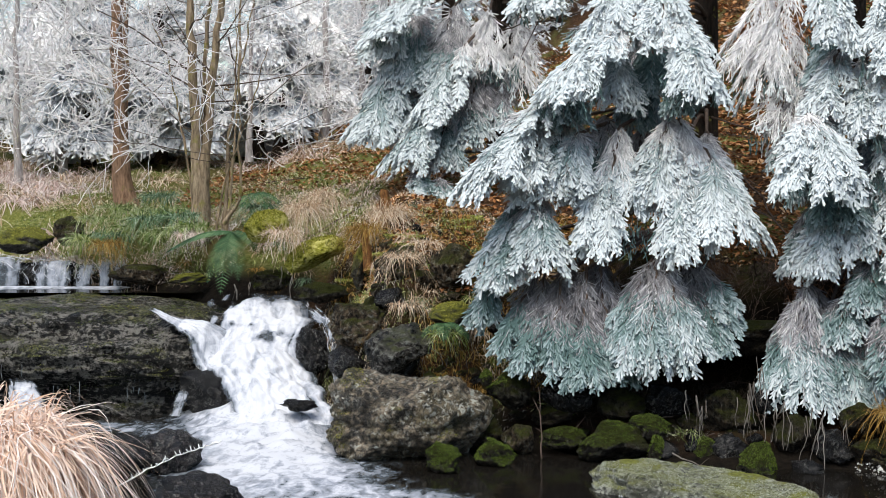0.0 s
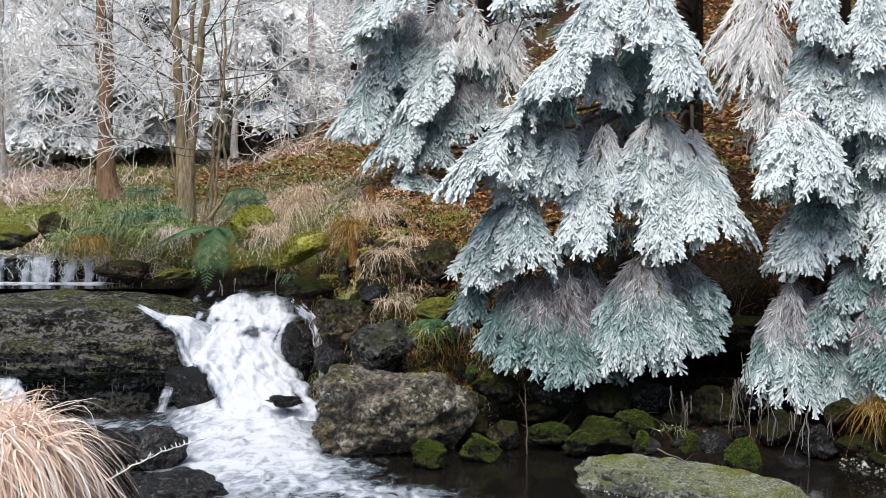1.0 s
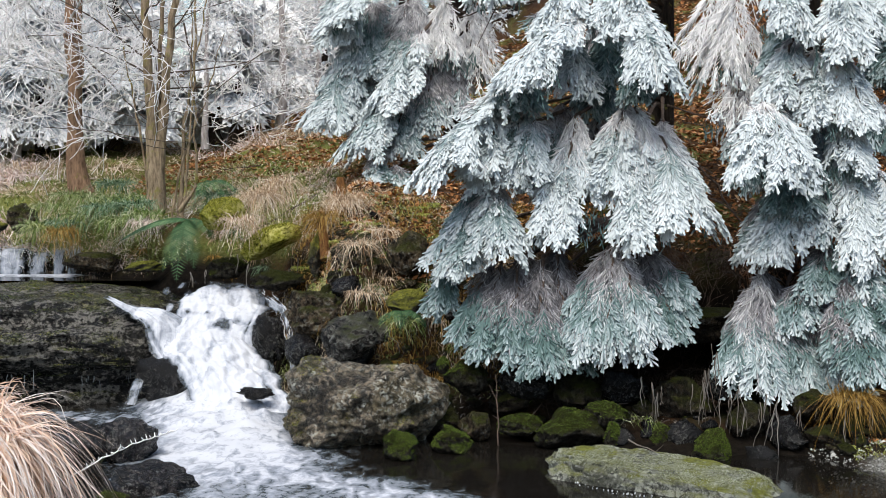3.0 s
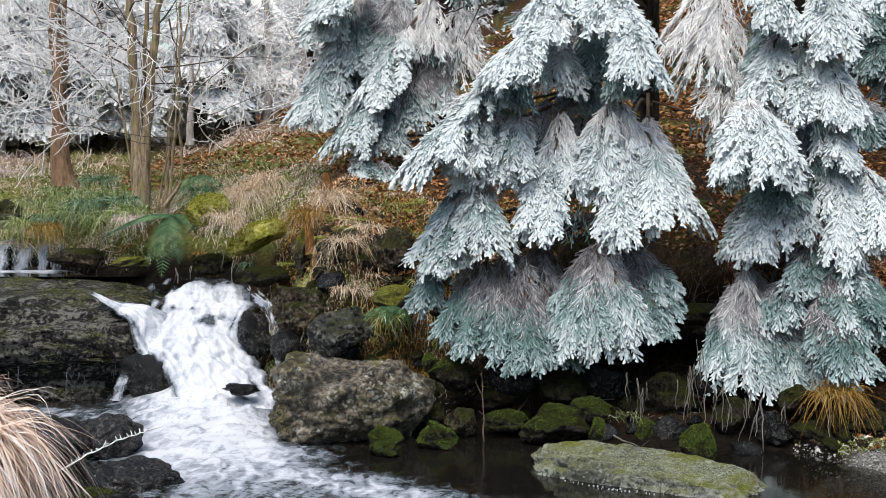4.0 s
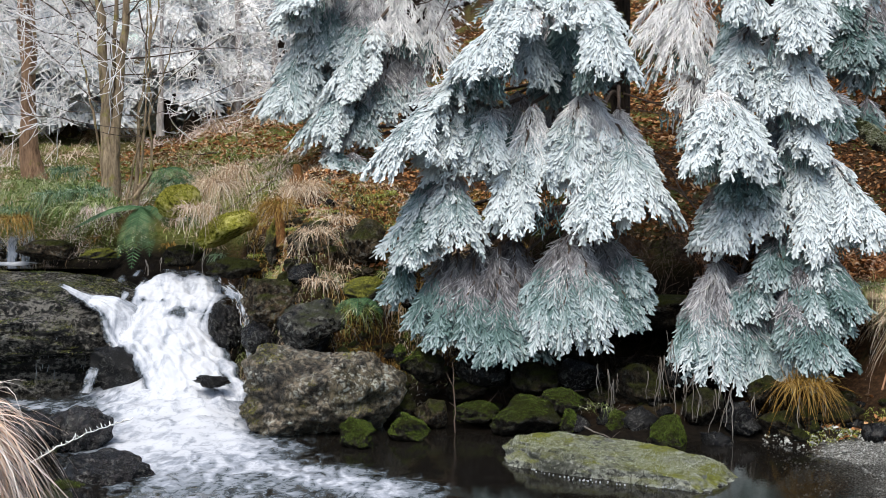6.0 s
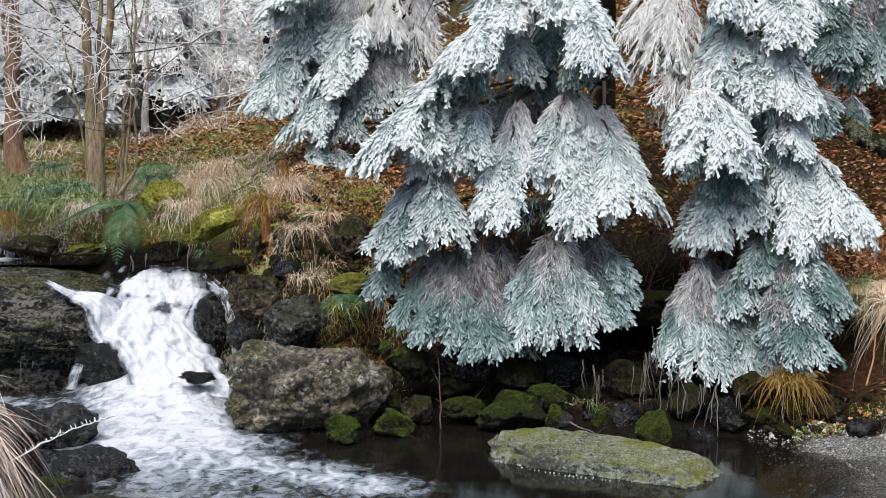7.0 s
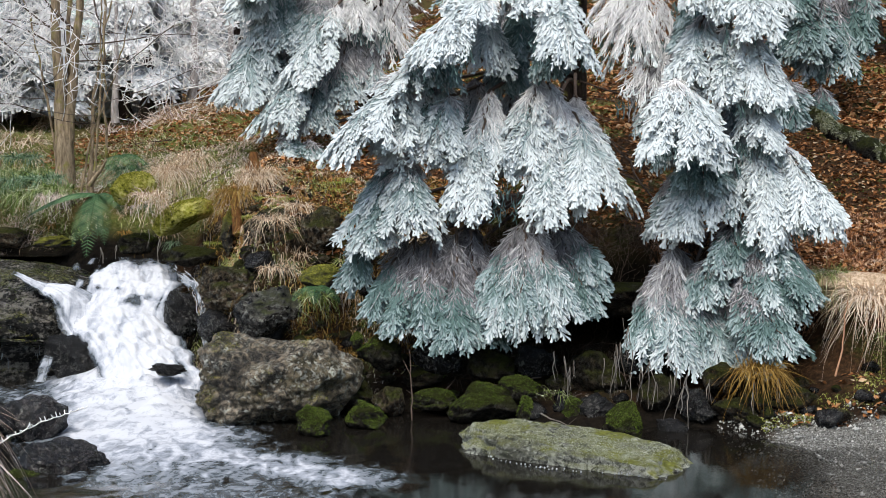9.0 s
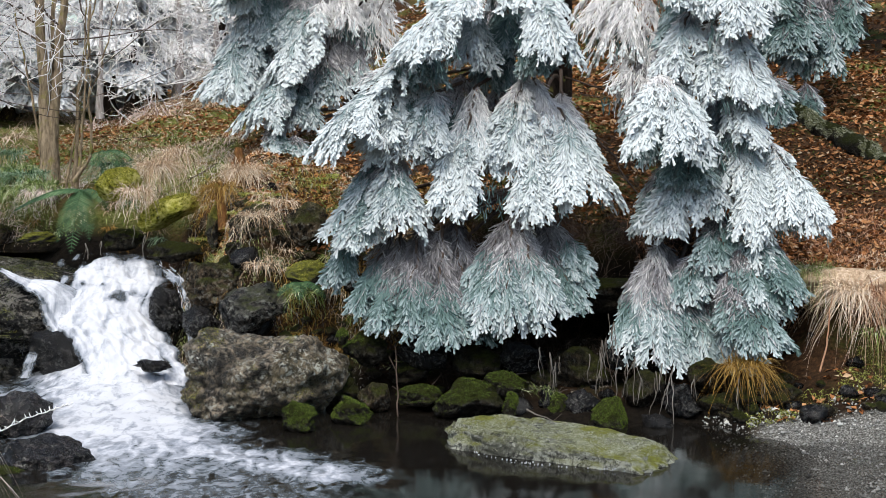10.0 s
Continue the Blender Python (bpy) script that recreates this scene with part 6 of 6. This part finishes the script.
grass_mat("grass_mat", "tangle of thin dead stalks over the bank", (-2.2, 0.8, 13.3, 15.9), 1300, 0.40, 0.005, M_ROOT, 412, droop=1.2, lean=(0, -0.8, 0), cut=-0.4)
grass_mat("grass_mat", "tangle of thin dead stalks over the bank", (-6.2, -1.6, 16.4, 18.6), 2600, 0.36, 0.006, M_GRASS_PINK, 413, droop=1.1, lean=(0, -0.7, 0), cut=-0.2)
grass_mat("grass_mat", "tangle of dead dark twigs under the spruces", (0.6, 3.2, 12.7, 15.2), 3200, 0.4, 0.007, M_TWIG_DARK, 415, droop=0.8, lean=(0, -0.9, 0), cut=-0.5)
grass_mat("grass_mat", "dark moss and roots in the undercut bank", (-0.2, 3.3, 12.2, 13.6), 3500, 0.12, 0.006, M_ROOT, 414, droop=1.6, lean=(0, -0.9, 0), cut=0.0)


def fern(at, turn, fronds, seed, leaf=None, label="dark green fern drooping from the bank"):
    """fronds: direction (degrees), length, rise, droop."""
    rng = np.random.default_rng(seed)
    leaf = leaf or M_FERN
    plant = thing("fern", label, "fern", "ferns", at=at)
    for deg, length, rise, droop in fronds:
        a = math.radians(deg + turn)
        n = 34
        s = np.linspace(0, 1, n)[:, None]
        d = np.array([math.cos(a), math.sin(a), rise])
        mid = d * length * s - UP * droop * length * s ** 2
        T = unit(np.gradient(mid, axis=0))
        side = unit(np.cross(T, UP))
        v, q = tubes([mid], [np.linspace(0.006, 0.002, n)], 4)
        fr = link("frond", v, quads=q, material=leaf, parent=plant)
        w = 0.30 * length * np.sin(np.pi * np.clip(s * 0.9 + 0.1, 0, 1)) ** 0.7
        V, F, b = [], [], 0
        for sg in (-1, 1):
            for k in range(2, n):
                for j, (u0, u1) in enumerate(((0.0, 1.0),)):
                    tip = mid[k] + side[k] * sg * w[k] + T[k] * w[k] * 0.35 - UP * w[k] * 0.25
                    h = T[k] * length / n * 0.46
                    m1 = (mid[k] * 0.45 + tip * 0.55)
                    V += [mid[k] - h * 0.8, mid[k] + h * 0.8, m1 + h, m1 - h, tip]
                    F += [(b, b + 1, b + 2), (b, b + 2, b + 3), (b + 3, b + 2, b + 4)]
                    b += 5
        link("leaflet", np.array(V), tris=np.array(F), material=leaf, parent=fr, smooth=False)["kind"] = "stuff"
    return plant


fern((-3.02, 15.40, 1.73), 0, [(-95, 0.5, 0.05, 1.3), (-120, 0.42, 0.0, 1.25), (-72, 0.4, 0.05, 1.3), (-108, 0.36, 0.15, 1.3), (-82, 0.36, 0.15, 1.3), (-172, 0.72, 0.15, 0.45), (165, 0.6, 0.2, 0.4), (-40, 0.4, 0.4, 0.9)], 501)
BLUE = "long blue-green grass drooping over the mossy bank"
for k, p in enumerate(((-4.26, 16.70, 1.83), (-4.10, 17.00, 1.92), (-4.48, 16.80, 1.73), (-4.78, 16.90, 1.63), (-5.05, 17.40, 1.81), (-3.97, 16.30, 1.69), (-3.85, 16.50, 1.87), (-3.64, 16.10, 1.76), (-5.10, 17.00, 1.59), (-2.94, 16.60, 1.97), (-4.57, 17.40, 1.91), (-4.95, 17.80, 1.94), (-4.52, 18.30, 2.07))):
    tuft("grass_tuft", BLUE, p, 260, 0.27, 1.8, 0.9, 0.010, M_FERN_LIGHT if k % 3 else M_FERN_BLUE, 510 + k, "green grass tufts", lean=(-0.3, -0.4, -0.2), wild=0.8, radius=0.22, nseg=6)
fern((-3.00, 16.60, 2.11), 40, [(-100, 0.4, 0.5, 0.9), (-140, 0.4, 0.4, 0.8), (-60, 0.4, 0.5, 0.9)], 504)
fern((-0.64, 13.20, 0.98), 10, [(-100, 0.3, 0.5, 0.9), (-150, 0.3, 0.4, 0.8), (-50, 0.3, 0.5, 0.9)], 505)

rng = np.random.default_rng(640)
CLUMPS = ((M_GRASS_FROST, "small clump of frosted dry grass between the stones"), (M_GRASS_GREEN, "small green plant between the stones"), (M_MOSS_CLUMP, "small clump of green moss on the bank"),
          (M_GRASS_OCHRE, "small rusty clump of dead grass on the bank"), (M_FERN_BLUE, "small blue-green plant on the bank"))
for k in range(150):
    x = rng.uniform(-1.9, 0.6) if k < 110 else rng.uniform(-5.5, -1.9)
    y = rng.uniform(13.0, 15.9) if k < 110 else rng.uniform(15.9, 18.0)
    kind, lab = CLUMPS[rng.choice(5, p=(0.34, 0.2, 0.18, 0.16, 0.12))]
    moss = kind is M_MOSS_CLUMP
    tuft("grass_tuft", lab, (x, y, float(surface(x, y)[0]) + 0.01), 260 if moss else 70, 0.045 if moss else rng.uniform(0.10, 0.24), 1.6, 0.9, 0.008 if moss else 0.006, kind, 650 + k, "small plants of the bank",
         lean=(0.4 * rng.normal(), -0.5, -0.2), wild=0.8, radius=0.12 if moss else 0.07, nseg=2 if moss else 5)

# ---- hanging roots and dead wood ----


def hanging_root(at, length, seed, material=None):
    rng = np.random.default_rng(seed)
    paths, radii = [], []
    for k in range(rng.integers(1, 4)):
        n = 9
        p = np.array([[0.0, 0, 0]])
        d = np.array([rng.normal() * 0.2, -0.1, -1.0])
        for _ in range(n):
            d = unit(d + rng.normal(size=3) * np.array([0.26, 0.2, 0.15]) - UP * 0.6)
            p = np.concatenate([p, [p[-1] + d * length * rng.uniform(0.7, 1.1) / n]])
        paths.append(p)
        radii.append(np.linspace(0.0042, 0.0016, n + 1) * rng.uniform(0.6, 1.4))
    v, q = tubes(paths, radii, 4)
    ob = link("root", v, quads=q, material=material or M_ROOT)
    ob.location = at
    return tagged(ob, "thin pale root hanging from the undercut bank", "root", "hanging roots")


rng = np.random.default_rng(520)
for (cx, cy, cz), spread, ln, n in (((1.99, 11.75, 0.59), 0.10, 0.62, 8), ((1.88, 11.80, 0.59), 0.05, 0.55, 4), ((2.10, 11.60, 0.46), 0.07, 0.50, 5), ((2.47, 11.60, 0.46), 0.06, 0.62, 6), ((2.41, 11.60, 0.41), 0.04, 0.36, 3),
                                    ((1.44, 12.00, 0.58), 0.05, 0.40, 4), ((1.52, 11.80, 0.42), 0.04, 0.24, 2), ((2.28, 11.70, 0.39), 0.12, 0.25, 5), ((2.74, 11.60, 0.41), 0.06, 0.30, 3), ((3.11, 11.60, 0.41), 0.10, 0.35, 4),
                                    ((1.98, 12.00, 0.77), 0.06, 0.45, 3), ((-2.66, 15.00, 1.19), 0.25, 0.25, 5), ((-2.37, 14.80, 1.29), 0.05, 0.32, 4), ((-1.85, 14.80, 1.32), 0.05, 0.30, 4)):
    for k in range(max(2, int(n * 0.6))):
        hanging_root((cx + rng.normal() * spread, cy + rng.normal() * 0.08, cz + rng.normal() * 0.05), ln * rng.uniform(0.35, 1.15), int(rng.integers(1e6)))


def stick(a, b, r, seed, label, material=None, group="dead branches", forks=3):
    rng = np.random.default_rng(seed)
    a, b = np.array(a, float), np.array(b, float)
    s = np.linspace(0, 1, 12)[:, None]
    L = np.linalg.norm(b - a)
    main = (b - a) * s + 0.03 * L * np.cumsum(rng.normal(size=(12, 3)), 0) * 0.3
    paths, radii = [main], [np.linspace(r, r * 0.4, 12)]
    for k in range(forks):
        i = rng.integers(3, 11)
        d = unit((b - a) / L + 0.9 * rng.normal(size=3))
        paths.append(main[i] + d * L * rng.uniform(0.12, 0.3) * np.linspace(0, 1, 5)[:, None])
        radii.append(np.linspace(r * 0.5, r * 0.25, 5))
    v, q = tubes(paths, radii, 6)
    ob = link("branch", v, quads=q, material=material or M_TWIG_DARK)
    ob.location = tuple(a)
    return tagged(ob, label, "branch", group)


DEAD = "bare dark dead branch without needles"
stick((-3.69, 16.20, 1.67), (-2.94, 15.90, 1.90), 0.010, 545, "bare pale stem lying across the mossy bank", M_BARK_PALE)
stick((-3.22, 15.90, 1.81), (-3.01, 15.80, 2.09), 0.028, 546, "short mossy snag standing on the bank", M_BARK_PALE, forks=1)
stick((-5.15, 18.40, 3.96), (-3.81, 17.10, 2.92), 0.014, 530, DEAD)
stick((-3.38, 17.00, 3.97), (-3.21, 16.90, 3.05), 0.012, 529, DEAD)
stick((2.16, 15.60, 2.58), (3.00, 14.60, 1.43), 0.016, 531, DEAD)
stick((2.13, 15.80, 2.21), (2.69, 14.80, 1.82), 0.012, 532, DEAD)
stick((2.09, 15.60, 2.94), (2.83, 15.00, 2.63), 0.012, 533, DEAD)
stick((1.66, 15.00, 3.04), (0.68, 14.00, 2.62), 0.016, 534, DEAD, forks=5)
stick((0.93, 16.50, 4.18), (-0.21, 15.50, 3.83), 0.014, 535, DEAD)
stick((1.26, 11.60, 0.12), (1.54, 11.30, 0.02), 0.007, 536, "thin dry stick lying between the stones", M_ROOT)
stick((0.21, 11.90, 0.01), (0.17, 12.10, 0.55), 0.008, 537, "thin upright dead stem at the water's edge", M_TWIG_DARK, forks=2)
stick((3.65, 11.50, 0.44), (3.87, 11.80, 1.04), 0.009, 538, "reddish bare stem leaning on the bank", M_GRASS_RED, forks=1)
for k in range(22):
    rr = np.random.default_rng(560 + k)
    x, y = rr.uniform(0.3, 3.2), rr.uniform(12.2, 13.4)
    z = float(surface(x, y)[0])
    stick((x, y, z + 0.05), (x + rr.normal() * 0.3, y - 0.2 + rr.normal() * 0.15, z + rr.uniform(0.0, 0.3)), 0.006, 570 + k, "dry twig lying on the dark bank", group="twigs under the spruces", forks=2)
for k in range(60):
    rr = np.random.default_rng(700 + k)
    x, y = rr.uniform(-3, 7), rr.uniform(15, 25)
    z = float(surface(x, y)[0])
    a = rr.uniform(0, 6.28)
    L = rr.uniform(0.3, 0.9)
    stick((x, y, z + 0.02), (x + math.cos(a) * L, y + math.sin(a) * L, float(surface(x + math.cos(a) * L, y + math.sin(a) * L)[0]) + 0.04), 0.010, 800 + k, "fallen dry twig on the leafy slope", group="fallen twigs", forks=2)


def log(a, b, r, seed, label, material):
    rng = np.random.default_rng(seed)
    a, b = np.array(a, float), np.array(b, float)
    s = np.linspace(0, 1, 40)[:, None]
    v, q = tubes([(b - a) * s], [r * (1 - 0.3 * s[:, 0])], 16)
    v += np.minimum(0.4 * r, 0.06) * fbm(v, 4, seed % 20, 5)[:, None] * rng.uniform(0.8, 1.2, 3)
    n = len(v)
    ends = [tuple(range(16)), tuple(range(n - 16, n))]
    ob = link("log", v, quads=q, material=material)
    ob.location = tuple(a)
    bm = bmesh.new()
    bm.from_mesh(ob.data)
    bm.verts.ensure_lookup_table()
    for e in ends:
        bm.faces.new([bm.verts[i] for i in e])
    bm.to_mesh(ob.data)
    bm.free()
    if r > 0.1:
        f = np.concatenate([q[:, [0, 1, 2]], q[:, [0, 2, 3]]])
        moss_fuzz(ob, v, f, 6000, seed, M_MOSS_FROST, low=-0.2, patch=0.0, length=0.05)
    return tagged(ob, label, "log", "fallen logs")


log((5.63, 19.40, 2.66), (6.41, 16.50, 1.77), 0.15, 541, "fallen frosted mossy log on the slope", M_ROCK_MOSS_DARK)
log((-1.39, 15.40, 1.97), (-1.39, 15.45, 2.19), 0.06, 543, "small reddish broken stump on the bank", M_STUMP)
log((-1.47, 14.50, 1.38), (-1.54, 14.70, 1.83), 0.05, 544, "upright rotten stump with ochre moss", M_STUMP)


def rimed_twig(a, b, seed):
    rng = np.random.default_rng(seed)
    a, b = np.array(a, float), np.array(b, float)
    s = np.linspace(0, 1, 30)[:, None]
    main = (b - a) * s + UP * 0.03 * np.sin(3.0 * s) + 0.003 * rng.normal(size=(30, 3))
    paths, radii = [main], [np.linspace(0.005, 0.003, 30)]
    for i in range(4, 29):
        d = unit(np.array([rng.normal() * 0.6, rng.normal() * 0.5, rng.uniform(0.2, 1)]))
        paths.append(main[i] + d * rng.uniform(0.01, 0.035) * np.linspace(0, 1, 3)[:, None])
        radii.append(np.array([0.003, 0.0035, 0.002]))
    v, q = tubes(paths, radii, 5)
    ob = link("branch", v, quads=q, material=M_RIME_TWIG, attrs={"frost": np.full(len(v), 0.95)})
    ob.location = tuple(a)
    tagged(ob, "thin twig thick with white rime over the water", "branch")


rimed_twig((-2.13, 7.50, 0.71), (-1.63, 7.90, 0.89), 551)

# ---- thin trickles and icicles under the ledge ----


def icicles():
    rng = np.random.default_rng(601)
    p0, p1 = [], []
    for k in range(40):
        x = rng.choice([rng.uniform(-3.75, -3.3), rng.uniform(-4.8, -3.3), rng.uniform(-6, -4.6)])
        z = rng.uniform(0.25, 0.55)
        y = 13.80 + rng.uniform(-0.06, 0.05) + max(0, (x + 3.75)) * 0.5
        ln = rng.uniform(0.04, 0.2)
        xs = x + np.concatenate([[0], np.cumsum(rng.normal(size=4) * 0.004)])
        for j in range(4):
            p0.append((xs[j], y, z - ln * j / 4))
            p1.append((xs[j + 1], y, z - ln * (j + 1) / 4))
    v, q = segments_mesh(np.array(p0), np.array(p1), 0.0032, 0.0024, 5)
    ob = link("icicle", v, quads=q, material=M_ICE)
    tagged(ob, "thin icicles and trickles under the rock ledge", "ice", kind="stuff")


icicles()

def ice_beads(line, n, seed, label):
    """Beads of clear ice strung along a waterline."""
    rng = np.random.default_rng(seed)
    line = np.array(line, float)
    u = np.sort(rng.uniform(0, len(line) - 1, n))
    c = np.stack([np.interp(u, np.arange(len(line)), line[:, k]) for k in range(3)], -1) + rng.normal(size=(n, 3)) * np.array([0.008, 0.01, 0.006])
    bm = bmesh.new()
    bmesh.ops.create_icosphere(bm, subdivisions=1, radius=1.0)
    bv, bf = np.array([w.co[:] for w in bm.verts]), np.array([[w.index for w in f.verts] for f in bm.faces])
    bm.free()
    sz = rng.uniform(0.003, 0.008, (n, 1, 1)) * np.array([1, 1, 1.3])
    ob = link("ice_beads", (c[:, None] + bv[None] * sz).reshape(-1, 3), tris=(bf[None] + (np.arange(n) * len(bv))[:, None, None]).reshape(-1, 3), material=M_FROST_ICE)
    tagged(ob, label, "ice", kind="stuff")


ice_beads([(0.68, 10.75, 0.01), (0.83, 10.45, 0.00), (1.07, 10.20, 0.01), (1.34, 10.05, 0.01), (1.64, 9.95, 0.01), (1.96, 9.80, 0.01)], 60, 631, "beads of ice along the edge of the flat rock")

# ---- shore gravel ----


def gravel(n, seed):
    rng = np.random.default_rng(seed)
    bv = np.array([[1, 0, 0], [0, 1, 0], [-1, 0, 0], [0, -1, 0], [0, 0, 1], [0, 0, -1.0]])
    bf = np.array([[0, 1, 4], [1, 2, 4], [2, 3, 4], [3, 0, 4], [1, 0, 5], [2, 1, 5], [3, 2, 5], [0, 3, 5]])
    x = rng.uniform(2.7, 6.0, n)
    y = rng.uniform(8.8, 11.6, n)
    sz = rng.uniform(0.005, 0.012, n) * (1 + 1.2 * (rng.uniform(0, 1, n) > 0.96))
    z = surface(x, y) + sz * 0.3
    V = bv[None] * sz[:, None, None] * rng.uniform(0.6, 1.2, (n, 1, 3)) + 0.15 * sz[:, None, None] * rng.normal(size=(n, len(bv), 3)) + np.stack([x, y, z], -1)[:, None]
    F = bf[None] + (np.arange(n) * len(bv))[:, None, None]
    ob = link("gravel", V.reshape(-1, 3), tris=F.reshape(-1, 3), material=M_PEBBLE, smooth=False)
    tagged(ob, "pale grey gravel at the water's edge", "gravel", kind="stuff")


gravel(9000, 611)

# ---- fallen leaves on the slope ----


def leaf_litter(n, seed, area, size=(0.022, 0.044), label="brown fallen leaves scattered over the slope", lift=0.015):
    rng = np.random.default_rng(seed)
    x = rng.uniform(area[0], area[1], n)
    y = area[2] + (area[3] - area[2]) * rng.uniform(0, 1, n) ** 1.5
    keep = ((y > 18.6) | (x > -1.6)) & ((y > 14.9) | (x > 3.1) | (x < 0.2)) & ((y > 13.9) | (x > 3.0))
    x, y = x[keep], y[keep]
    n = len(x)
    z = surface(x, y) + lift
    c = np.stack([x, y, z], -1)
    a = rng.uniform(0, 2 * np.pi, n)
    L = rng.uniform(*size, n)[:, None]
    d = unit(np.stack([np.cos(a), np.sin(a), rng.normal(size=n) * 0.5], -1))
    s = unit(np.cross(d, UP + 0.4 * rng.normal(size=(n, 3))))
    up = np.cross(s, d)
    V = np.stack([c - d * L, c - d * L * 0.2 + s * L * 0.6 + up * L * 0.25, c + d * L, c - d * L * 0.2 - s * L * 0.6 + up * L * 0.25], 1).reshape(-1, 3)
    i = np.arange(n) * 4
    T = np.concatenate([np.stack([i, i + 1, i + 2], -1), np.stack([i, i + 2, i + 3], -1)])
    ob = link("leaf_litter", V, tris=T, material=M_LEAF, smooth=False)
    tagged(ob, label, "leaves", kind="stuff")


leaf_litter(80000, 101, (-4.5, 8, 13.0, 32))
leaf_litter(16000, 103, (3, 13, 19.0, 38), (0.04, 0.075))
leaf_litter(220, 102, (3.0, 4.8, 11.2, 12.0), (0.022, 0.042), "large wet brown leaves on the shore")
